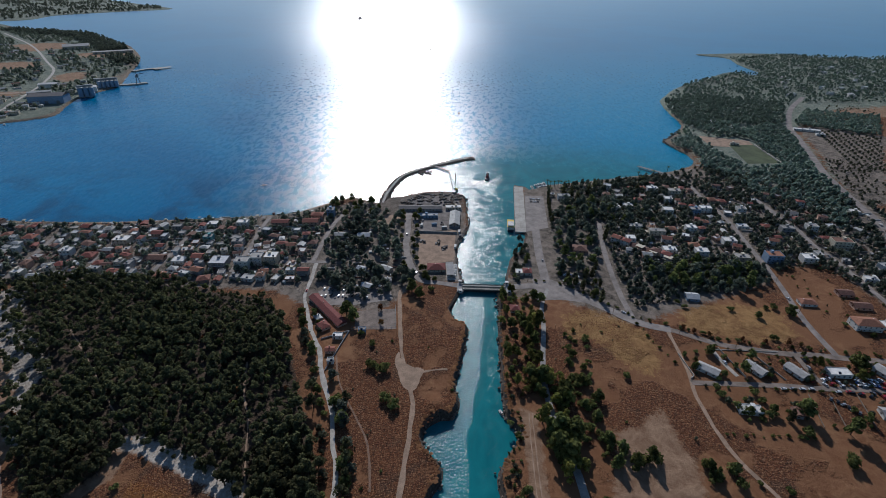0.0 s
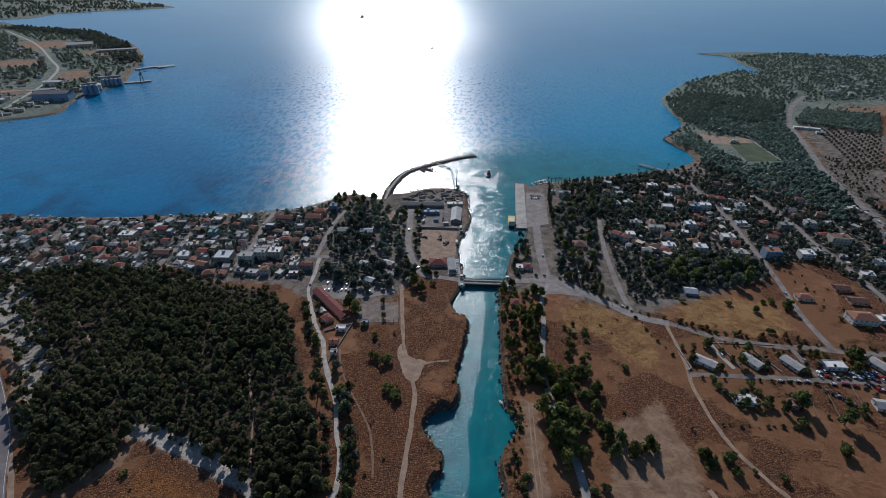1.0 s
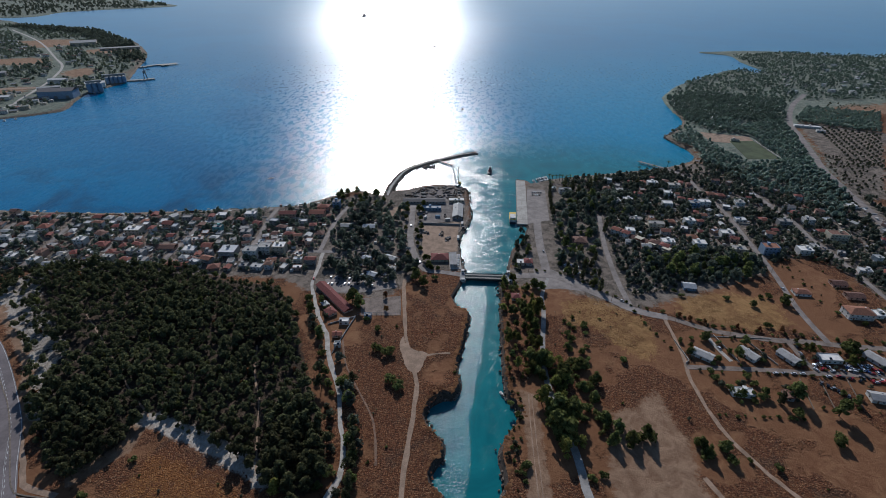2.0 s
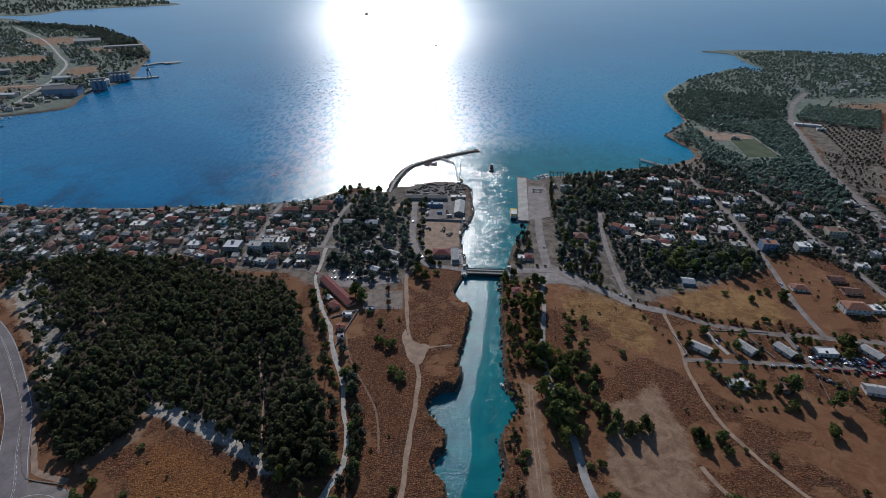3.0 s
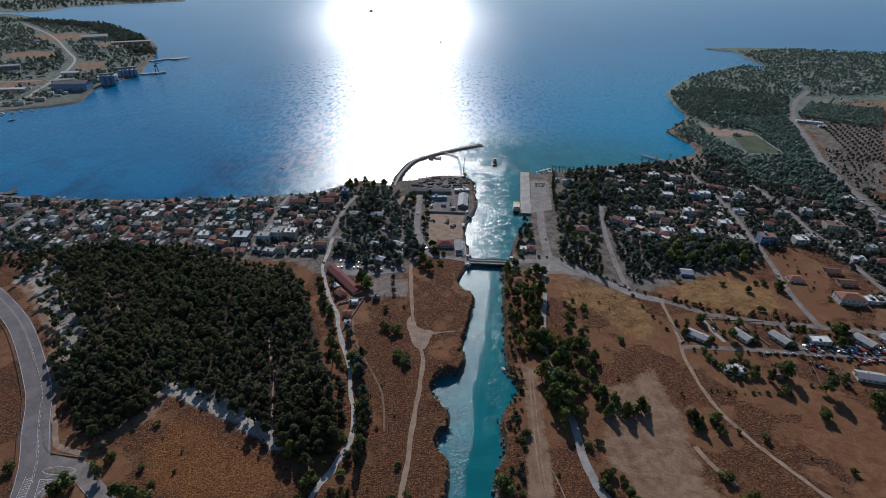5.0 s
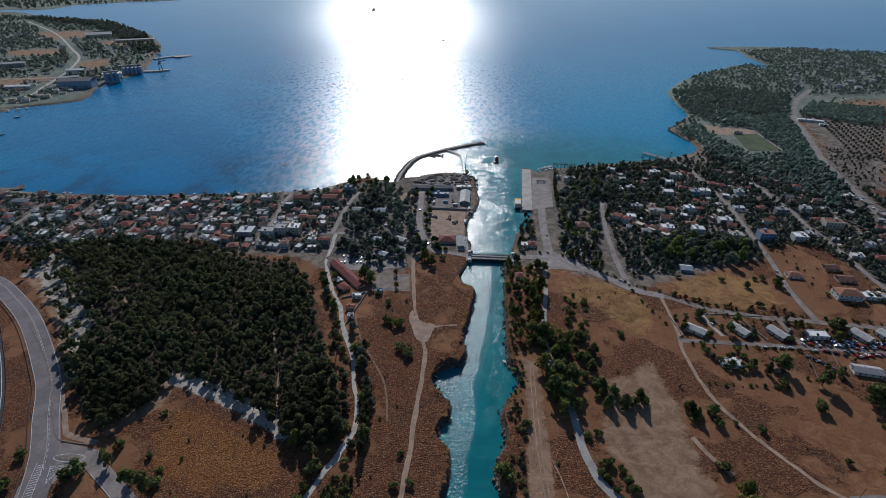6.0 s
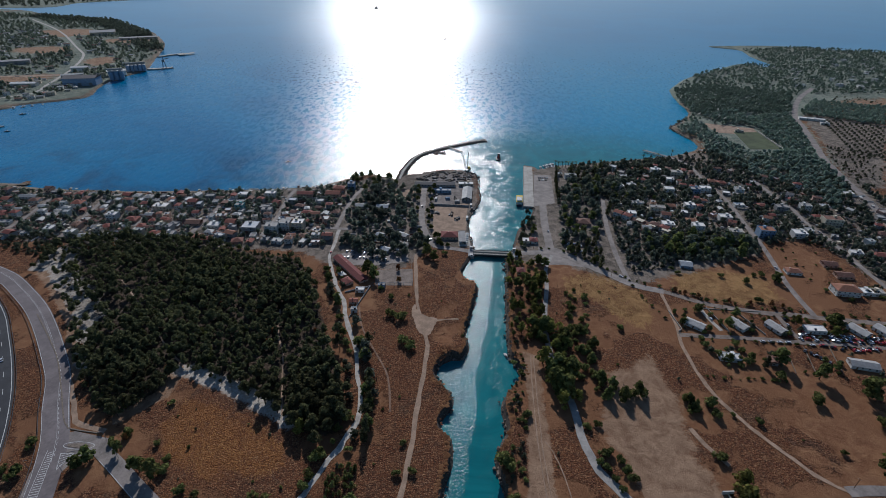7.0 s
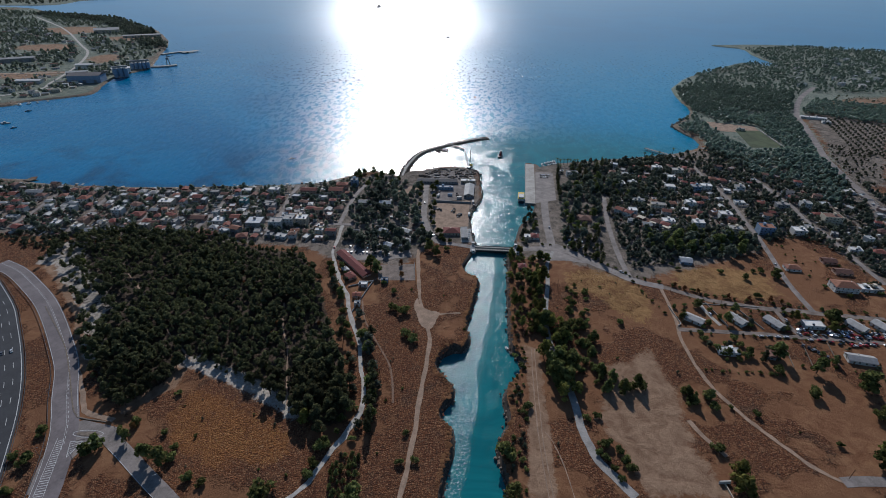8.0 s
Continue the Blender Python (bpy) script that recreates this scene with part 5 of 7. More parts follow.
house(236, 419, -6, 12, 9, 2, "flat", WALL_BLUE, FLAT_GREY)
house(247, 422, -6, 14, 9, 2, "flat", WALL_WHITE, FLAT_WHITE)
house(184, 375, -6, 18, 8, 2, "flat", WALL_CREAM, FLAT_GREY)
house(170, 388, -6, 16, 7, 1, "flat", WALL_WHITE, FLAT_GREY)
house(157, 362, -6, 10, 9, 2, "flat", WALL_WHITE, FLAT_WHITE)
house(184, 347, -6, 14, 10, 1, "flat", WALL_WHITE, FLAT_WHITE)
house(207, 354, -6, 12, 9, 1, "hip", WALL_PINK, TILE_ORANGE)
house(207, 341, -6, 13, 10, 2, "flat", WALL_WHITE, FLAT_WHITE)
house(238, 359, -6, 14, 10, 2, "flat", WALL_WHITE, FLAT_WHITE)
house(237, 336, -6, 15, 10, 1, "flat", WALL_CREAM, FLAT_GREY)
house(265, 389, -6, 12, 8, 1, "flat", WALL_WHITE, FLAT_WHITE)
house(264, 446, -6, 12, 9, 1, "hip", WALL_PINK, TILE_ORANGE)
house(272, 442, -6, 11, 9, 1, "hip", WALL_PINK, TILE_RED)
house(280, 421, -6, 11, 9, 2, "flat", WALL_WHITE, FLAT_GREY)
house(259, 332, -6, 16, 12, 3, "flat", WALL_BLUE, TILE_ORANGE)
house(286, 389, -6, 10, 8, 1, "hip", WALL_PINK, TILE_RED)
house(300, 382, -6, 14, 9, 2, "flat", WALL_GREY, FLAT_GREY)
house(325, 416, -6, 13, 8, 1, "gable", WALL_WHITE, FLAT_GREY)
house(287, 332, -6, 14, 11, 2, "flat", WALL_WHITE, FLAT_WHITE)
house(324, 386, -6, 12, 9, 2, "flat", WALL_WHITE, FLAT_GREY)
house(328, 355, -6, 20, 12, 3, "flat", WALL_CREAM, TILE_BROWN)
house(249, 274, -6, 14, 9, 1, "hip", WALL_WHITE, TILE_ORANGE)
house(283, 286, -6, 13, 9, 1, "gable", WALL_PINK, TILE_BROWN)
house(283, 270, -6, 15, 9, 1, "gable", WALL_PINK, TILE_BROWN)
house(285, 248, -6, 14, 9, 1, "flat", WALL_WHITE, FLAT_WHITE)
house(387, 421, -6, 12, 8, 1, "flat", WALL_WHITE, FLAT_WHITE)
house(332, 302, -6, 14, 9, 1, "hip", WALL_PINK, TILE_RED)
house(153, 471, -6, 8, 6, 1, "flat", WALL_WHITE, FLAT_WHITE)
house(168, 449, -6, 7, 6, 1, "hip", WALL_WHITE, FLAT_GREY)
house(206, 475, -6, 8, 7, 1, "hip", WALL_CREAM, TILE_RED)
house(291, 248, -6, 10, 8, 1, "flat", WALL_CREAM, FLAT_GREY)
house(269, 248, -6, 21, 13, 2, "hip", WALL_WHITE, TILE_ORANGE, balcony=True)
house(173, 280, -8, 11, 10, 1, "gable", WALL_BLUE, FLAT_PALE)
# bungalows and sheds by the fields
house(150, 207, -41, 15, 8, 1, "gable", WALL_WHITE, SHEET_PALE)
house(177, 208, -60, 15, 8, 1, "gable", WALL_WHITE, SHEET_PALE)
house(199, 206, -64, 15, 8, 1, "gable", WALL_WHITE, SHEET_PALE)
house(249, 205, -65, 15, 9, 1, "gable", WALL_WHITE, SHEET_PALE)
house(265, 205, -66, 15, 9, 1, "gable", WALL_WHITE, SHEET_PALE)
house(222, 205, -3, 16, 8, 1, "flat", WALL_WHITE, FLAT_WHITE)
house(158, 178, -8, 15, 7, 1, "flat", WALL_WHITE, FLAT_WHITE)
house(231, 175, -12, 19, 9, 1, "gable", WALL_WHITE, SHEET_PALE)
house(181, 176, -10, 6, 7, 1, "gable", WALL_GREY, TILE_BROWN)
# far side of the pine wood and the headland
house(514, 690, -20, 44, 10, 1, "flat", WALL_WHITE, FLAT_WHITE)
house(519, 668, -20, 14, 9, 1, "flat", WALL_WHITE, FLAT_GREY)
house(394, 728, -10, 20, 9, 1, "flat", WALL_WHITE, FLAT_WHITE)
house(378, 624, -15, 14, 5, 1, "flat", WALL_CREAM, FLAT_GREY)

# ---- the rest of the two villages: plots between the streets ----
def free(x, y, r):
    return all(math.hypot(x - a, y - b) > r + c - 1.0 for a, b, c in HOUSES)


def near_road(x, y, r):
    return min(float(line_distance(q, np.array([x]), np.array([y]))[0]) for q in
               (VILLAGE_FRONT, STREET_A, STREET_B, STREET_C, STREET_D, STREET_E, STREET_F, GRAVEL_ROAD, DIAGONAL, SECOND_DIAGONAL, NORTH_STREET, BRIDGE_ROAD)) < r


FAR_HOUSES = []


def random_house(x, y, turn, far=False):
    if inside(FOREST, np.array([x]), np.array([y]))[0]:
        return
    w, d = RNG.uniform(5.5, 12.0), RNG.uniform(5.0, 9.5)
    if not free(x, y, 0.42 * math.hypot(w, d) / PLAN) or near_road(x, y, 2.6 + 0.5 * max(w, d) / PLAN):
        return
    roof = RNG.choice(("hip", "hip", "gable", "flat", "flat"))
    cover = RNG.choice((TILE_RED, TILE_RED, TILE_BROWN, TILE_ORANGE, SHEET_GREY)) if roof != "flat" else RNG.choice((FLAT_GREY, FLAT_GREY, FLAT_GREY, SHEET_GREY, FLAT_WHITE, FLAT_PALE))
    wall = RNG.choice((WALL_WHITE, WALL_WHITE, WALL_CREAM, WALL_PINK, WALL_GREY))
    if far:
        HOUSES.append((x, y, 0.5 * math.hypot(w, d) / PLAN + 0.6))
        FAR_HOUSES.append((x, y, turn + RNG.uniform(-8, 8), w, d, RNG.choice((1, 1, 2)), roof, wall, cover))
        return
    house(x, y, turn + RNG.uniform(-8, 8), w, d, RNG.choice((1, 1, 2)), roof, wall, cover, lean=True)


# a terrace of small tiled houses stepping down the slope
for k in range(6):
    house(145.5 + 6.2 * k, 362.5 - 5.4 * k, -41 + RNG.uniform(-2, 2), 9.6, RNG.uniform(8.0, 9.0), RNG.choice((1, 2)), RNG.choice(("gable", "hip")), RNG.choice((WALL_WHITE, WALL_CREAM)), RNG.choice((TILE_RED, TILE_BROWN)))
STREETS_X = (-98, -158, -217, -271, -323, -374, -432, -490)
for east_x, west_x in zip(STREETS_X, STREETS_X[1:]):
    for row in range(11):
        for k in range(6):
            x = west_x + (east_x - west_x) * (0.11 + 0.156 * k) + RNG.uniform(-2.6, 2.6)
            y = 301 + 8.7 * row + RNG.uniform(-2.8, 2.8)
            shore = 395 + max(0.0, (x + 200) * 0.14)
            if RNG.random() < (0.5 if x < -330 and y < 335 else 0.06):
                continue
            if y < shore - 9 and (y > 296 or x < -300):
                random_house(x, y, RNG.choice((1.0, 1.0, 1.0, -14.0, 12.0)), y > 342 or x < -345)
for x, y in scatter([(150, 330), (250, 350), (262, 470), (230, 500), (150, 470), (205, 430), (205, 395), (150, 385)], 15.5):
    random_house(x, y, RNG.choice((-6, -6, -24, 14)), y > 400)
for x, y in scatter([(262, 330), (312, 330), (312, 250), (400, 240), (400, 420), (315, 470), (268, 480)], 19, holes=0.25):
    random_house(x, y, RNG.choice((-6, -6, -24, 14)), y > 350)
# roofs scattered through the far woods and over the headland
for x, y in scatter([(600, 900), (1000, 800), (1250, 1150), (850, 1250), (720, 1100)], 44):
    FAR_HOUSES.append((x, y, RNG.uniform(-20, 20), RNG.uniform(10, 18), RNG.uniform(8, 10), RNG.choice((1, 2)), "flat", WALL_WHITE, FLAT_PALE))
for x, y in scatter([(-680, 740), (-640, 800), (-680, 1000), (-800, 1250), (-1250, 1500), (-1500, 1100), (-1100, 760), (-800, 670)], 36, [], WORKS_ROADS, HEADLAND_FIELDS) + scatter([(-800, 680), (-700, 690), (-640, 735), (-640, 800), (-760, 860)], 19, [], WORKS_ROADS, HEADLAND_FIELDS):
    FAR_HOUSES.append((x, y, RNG.uniform(0, 40), RNG.uniform(8, 18), RNG.uniform(7, 10), RNG.choice((1, 2)), RNG.choice(("flat", "gable")), RNG.choice((WALL_WHITE, WALL_CREAM)), RNG.choice((FLAT_GREY, SHEET_GREY, TILE_BROWN))))


def far_houses(rows):
    """The houses too far off to count, joined: walls, dark window openings, roofs with parapets or eaves."""
    mats = [WALL_WHITE, WALL_CREAM, WALL_PINK, WALL_GREY, TILE_RED, TILE_BROWN, TILE_ORANGE, SHEET_GREY, FLAT_GREY, FLAT_WHITE, FLAT_PALE, GLASS_DARK]
    bits, index = [], []
    for x, y, turn, w, d, storeys, roof, wall, cover in rows:
        w, d, h = w / PLAN, d / PLAN, 3.0 * storeys / PLAN
        pieces = [(box_data((w, d, h)), wall)]
        if roof == "flat":
            pieces += [(box_data((w - 0.5, d - 0.5, 0.1), (0, 0, h)), cover)]
            pieces += [(box_data((w + 0.1, 0.22, 0.55), (0, s * (d / 2 - 0.08), h - 0.05)), wall) for s in (-1, 1)] + [(box_data((0.22, d - 0.3, 0.55), (s * (w / 2 - 0.08), 0, h - 0.05)), wall) for s in (-1, 1)]
        else:
            pieces.append((roof_data(roof, w, d, h, 0.42, 0.35), cover))
        n = max(2, int(w / 2.6))
        for level in range(storeys):
            pieces += [(box_data((0.9, 0.08, 1.0), ((k + 0.5) / n * w - w / 2, -d / 2 - 0.03, (level * 3.0 + 0.9) / PLAN)), GLASS_DARK) for k in range(n)]
        a, z = radians(turn), ground_z(x, y) - 0.05
        c, s = math.cos(a), math.sin(a)
        for (v, f), m in pieces:
            bits.append(([(x + p * c - q * s, y + p * s + q * c, z + r) for p, q, r in v], f))
            index += [mats.index(m)] * len(f)
    v, f = merged(bits)
    return tagged(mesh_ob("distant_houses", v, f, mats, index=index), "distant white and tiled houses of the villages", "houses", kind="stuff")


far_houses(FAR_HOUSES)

# plot walls, sheds and sun roofs between the houses
def clutter(poly, gap, name, label):
    bits, mats = [], []
    for x, y in scatter(poly, gap, [(a, b, c * 0.8) for a, b, c in HOUSES], [(q, 3.5) for q in (STREET_A, STREET_B, STREET_C, STREET_D, STREET_E, STREET_F, VILLAGE_FRONT, DIAGONAL, SECOND_DIAGONAL, NORTH_STREET, BRIDGE_ROAD)]):
        kind = RNG.random()
        size = (RNG.uniform(4, 9), 0.25, RNG.uniform(0.8, 1.4)) if kind < 0.6 else (RNG.uniform(1.5, 3.2), RNG.uniform(1.4, 2.4), RNG.uniform(1.4, 2.1)) if kind < 0.85 else (RNG.uniform(2.5, 4), 2.5, 0.12)
        v, f = box_data(size)
        a = radians(RNG.choice((0, 90)) + RNG.uniform(-6, 4))
        c, s, z = math.cos(a), math.sin(a), ground_z(x, y) - 0.1 + (1.7 if kind >= 0.85 else 0)
        if kind >= 0.85:
            for sx in (-1, 1):
                pv, pf = box_data((0.12, 0.12, 1.85), (sx * size[0] * 0.45, 0.9, -1.8))
                f = f + [tuple(i + len(v) for i in q) for q in pf]
                v = v + pv
        bits.append(([(x + p * c - q * s, y + p * s + q * c, z + h) for p, q, h in v], f))
        mats += [RNG.choice((0, 0, 1, 2, 3, 4))] * len(f)
    v, f = merged(bits)
    return tagged(mesh_ob(name, v, f, [WALL_WHITE, WALL_GREY, WALL_CREAM, TILE_BROWN, SHEET_PALE], index=mats), label, "walls", kind="stuff")


clutter([(-470, 394), (-470, 300), (-330, 290), (-300, 300), (-110, 296), (-104, 420), (-180, 405), (-300, 390)], 6.5, "plot_walls", "plot walls, sheds and sun roofs in the village")
clutter([(140, 300), (240, 315), (262, 470), (230, 500), (150, 480)], 8.0, "plot_walls", "plot walls and sheds among the houses")
clutter([(262, 330), (312, 330), (312, 240), (400, 235), (400, 420), (315, 470), (268, 480)], 8.5, "plot_walls", "plot walls and sheds beside the fields")
clutter([(-90, 300), (-25, 300), (-25, 320), (-60, 420), (-85, 410)], 9.0, "plot_walls", "low walls and kiosks under the trees")
clutter([(-900, 640), (-690, 720), (-660, 850), (-760, 900), (-900, 850)], 22, "plot_walls", "small sheds on the far headland")

# ---- works and warehouses on the headland ----
def warehouse(x, y, turn, w, d, h, wall, cover, label):
    ob = thing("warehouse", (x, y, ground_z(x, y)), turn)
    HOUSES.append((x, y, 0.5 * max(w, d) + 2))
    part("wall", box_data((w, d, h)), wall, ob)
    part("roof", roof_data("gable", w, d, h, 0.25, 0.6), cover, ob)
    for k in range(max(2, int(w / 14))):
        u = (k + 0.5) / max(2, int(w / 14)) * w - w / 2
        part("gate", box_data((5, 0.2, min(5, h * 0.7)), (u, -d / 2 - 0.1, 0)), STEEL, ob)
    return tagged(ob, label, "warehouse", "works on the headland")


def silo_block(x, y, turn, cols, rows, r, h, label):
    ob = thing("silo_block", (x, y, ground_z(x, y)), turn)
    HOUSES.append((x, y, r * max(cols, rows) + 4))
    for i in range(cols):
        for j in range(rows):
            c = ((i - (cols - 1) / 2) * 2.05 * r, (j - (rows - 1) / 2) * 2.05 * r)
            # the blue-grey wall colour stands for haze over the silos
            s = part("silo", rod((*c, 0), (*c, h), r, r, 14), WALL_BLUE, ob)
            part("cap", rod((*c, h), (*c, h + r * 0.35), r * 1.02, r * 0.25, 14), SHEET_GREY, s)
    part("gallery", box_data((cols * 2.05 * r, 3.5, 3.0), (0, 0, h + r * 0.35)), WALL_GREY, ob)
    return tagged(ob, label, "silos", "works on the headland")


silo_block(-619, 871, 32, 3, 2, 3.9, 14, "block of tall silos by the shore, blue-grey for haze")
silo_block(-628, 948, 30, 5, 3, 3.3, 11, "block of silos near the dock, blue-grey for haze")
warehouse(-652, 826, 12, 52, 26, 12, WALL_BLUE, SHEET_DARK, "large dark blue industrial hall by the sea")
warehouse(-730, 936, 14, 30, 14, 7, WALL_WHITE, FLAT_WHITE, "low warehouse with a bright white roof")
warehouse(-740, 806, 8, 40, 12, 5, WALL_WHITE, FLAT_WHITE, "low shed with a bright white roof")
warehouse(-905, 985, 30, 62, 16, 7, WALL_GREY, SHEET_PALE, "long grey warehouse among dark trees")
warehouse(-990, 1415, 30, 60, 34, 8, WALL_CREAM, SHEET_PALE, "pale warehouse on the headland")
warehouse(-850, 1345, 28, 90, 14, 5, WALL_CREAM, SHEET_PALE, "long pale factory shed on the headland")
warehouse(-640, 905, 32, 30, 16, 8, WALL_WHITE, FLAT_WHITE, "white-roofed store beside the silos")
warehouse(-700, 870, 30, 34, 12, 7, WALL_GREY, SHEET_GREY, "grey store beside the works road")
road("road", HEADLAND_ROAD, 5, GRAVEL, "pale grey road across the far headland", step=25)
road("road", WORKS_TRACK, 14, EARTH, "beige track yard by the works", step=25)
for pts in ([(-617, 966), (-597, 970), (-576, 986)], [(-668, 1100), (-650, 1128), (-628, 1142)]):
    ob = ribbon("dock", pts, 9, CONCRETE, lift=0.4, step=6, drop=3.0)
    tagged(ob, "grey concrete loading dock in the bay", "dock", kind="structure")
tagged(patch("pavement", [(-628, 1120), (-606, 1150), (-616, 1160), (-640, 1130)], CONCRETE, 0.5), "pale concrete pier head", "pavement", kind="structure")


def ship_loader(x, y, turn):
    ob = thing("loading_crane", (x, y, 2.2), turn)
    for sx in (-3, 3):
        for sy in (-3, 3):
            part("leg", rod((sx, sy, 0), (sx * 0.5, sy * 0.5, 11), 0.45, 0.35, 6), STEEL, ob)
    part("cab", box_data((5, 5, 4), (0, 0, 11)), STEEL, ob)
    part("mast", rod((0, 0, 15), (0, 2, 24), 0.8, 0.4, 6), STEEL, ob)
    part("boom", rod((0, 2, 16), (13, -6, 19), 0.8, 0.5, 6), STEEL, ob)
    return tagged(ob, "dark steel loading crane on the dock", "crane")


ship_loader(-587, 976, 20)

# ---- the sinking bridge over the canal ----
BRIDGE_PAINT = plain("grey_green_steel_paint", (0.040, 0.047, 0.048), 0.9, vary=0.3, scale=0.8, spec=0.0)


def bridge():
    z, x0, x1, y0, y1 = 2.35, 14.0, 45.0, 287.2, 295.0
    ob = thing("bridge", ((x0 + x1) / 2, (y0 + y1) / 2, z), -2.5)
    L, Wd = x1 - x0, y1 - y0
    part("deck", box_data((L, Wd - 2.4, 0.3), (0, 0, 0)), BRIDGE_PAINT, ob)
    for s in (-1, 1):
        yy = s * (Wd / 2 - 0.6)
        girder = part("girder", merged([box_data((L, 0.7, 1.3), (0, yy, -1.0)), box_data((L, 1.0, 0.18), (0, yy, 0.3))]), BRIDGE_PAINT, ob)
        part("footway", box_data((L - 0.6, 1.5, 0.14), (0, s * (Wd / 2 - 2.0), 0.3)), CONCRETE, ob, "pale walkway")
        rail = [box_data((L, 0.07, 0.07), (0, yy, 1.45)), box_data((L, 0.05, 0.05), (0, yy, 0.95))] + [box_data((0.08, 0.08, 1.0), (-L / 2 + 0.5 + k * (L - 1) / 16, yy, 0.48)) for k in range(17)]
        part("railing", merged(rail), BRIDGE_PAINT, girder)
    for k in range(9):
        part("cross_beam", box_data((0.4, Wd - 1.4, 0.7), (-L / 2 + 1.5 + k * (L - 3) / 8, 0, -0.75)), BRIDGE_PAINT, ob)
    return tagged(ob, "steel road bridge with dark deck low over the canal", "bridge")


def abutment(x, y, w, d, label):
    ob = thing("bridge_pier", (x, y, -2.0), -2.5)
    part("wall", merged([box_data((w, d, 4.3)), box_data((w + 0.5, d + 0.5, 0.25), (0, 0, 4.3))]), WALL_GREY, ob)
    for sx in (-0.3, 0.3):
        part("bollard", rod((sx * w, -d / 2 + 0.5, 4.5), (sx * w, -d / 2 + 0.5, 5.3), 0.22, 0.26, 8), STEEL, ob)
    return tagged(ob, label, "pier")


def kiosk(x, y, label):
    z = 2.55
    ob = thing("control_cabin", (x, y, z), -2.5)
    part("wall", box_data((2.6, 2.4, 2.6)), WALL_WHITE, ob)
    part("roof", box_data((3.2, 3.0, 0.2), (0, 0, 2.6)), FLAT_WHITE, ob)
    for sx, sy, tw in ((0, -1.22, 0), (0, 1.22, 180), (1.32, 0, 90), (-1.32, 0, -90)):
        pane = new("window", PANE_MESH)
        pane.parent, pane.matrix_local = ob, pose(sx, sy, 0.9, 0, 0, tw)
    return tagged(ob, label, "cabin", "cabins at the bridge")


bridge()
abutment(12.6, 291.4, 4.0, 10.0, "concrete bridge pier on the canal bank")
abutment(46.2, 290.0, 4.0, 10.0, "concrete bridge pier beside green trees")
for x, y in ((12.5, 297.0), (12.5, 285.4), (46.2, 295.8), (46.6, 284.4)):
    kiosk(x, y, "small white control cabin at the bridge")


def barrier(x, y, turn):
    ob = thing("road_barrier", (x, y, ground_z(x, y) + 0.1), turn)
    part("post", box_data((0.4, 0.4, 1.1)), STEEL, ob)
    part("arm", merged([box_data((5.5, 0.14, 0.14), (2.7, 0, 0.95))]), RED_PAINT, ob)
    tagged(ob, "red and white road barrier at the bridge", "barrier")


barrier(7.0, 297.5, -90)
barrier(51.0, 286.0, 88)


# ---- quay, breakwater, jetty ----
def quay():
    ob = thing("quay", (67.5, 378.0, -2.2), -6.2)
    L, Wd, top = 102.0, 9.6, 4.0
    part("wall", box_data((Wd, L, top - 0.3), (0, L / 2, 0)), CONCRETE, ob)
    for k in range(12):
        for s in (-1, 1):
            part("slab", box_data((Wd / 2 - 0.06, L / 12 - 0.1, 0.32 + RNG.uniform(-0.02, 0.02)), (s * Wd / 4, (k + 0.5) * L / 12, top - 0.3)), CONCRETE, ob)
    for k in range(9):
        part("bollard", merged([rod((-Wd / 2 + 0.5, 4 + k * 11.5, top), (-Wd / 2 + 0.5, 4 + k * 11.5, top + 0.6), 0.22, 0.2, 8), rod((-Wd / 2 + 0.5, 4 + k * 11.5, top + 0.6), (-Wd / 2 + 0.5, 4 + k * 11.5, top + 0.75), 0.36, 0.3, 8)]), STEEL, ob)
    return tagged(ob, "long pale concrete quay at the canal mouth", "quay", kind="structure")


quay()


def rocks(name, centres, label, mat=ROCK):
    """Heaped boulders as one mesh: uneven eight-sided stones."""
    verts, faces = [], []
    for x, y, z, r in centres:
        o = len(verts)
        for h, s in ((-0.6, 0.6), (0.1, 1.0), (0.65, 0.55)):
            for k in range(5):
                a = k * math.tau / 5 + RNG.uniform(-0.4, 0.4)
                q = r * s * RNG.uniform(0.7, 1.2)
                verts.append((x + q * math.cos(a), y + q * math.sin(a), z + r * h * RNG.uniform(0.8, 1.2)))
        for lev in (0, 5):
            for k in range(5):
                faces.append((o + lev + k, o + lev + (k + 1) % 5, o + lev + 5 + (k + 1) % 5, o + lev + 5 + k))
        faces.append(tuple(o + 10 + k for k in range(5)))
    return tagged(mesh_ob(name, verts, faces, mat), label, "rocks", kind="stuff")


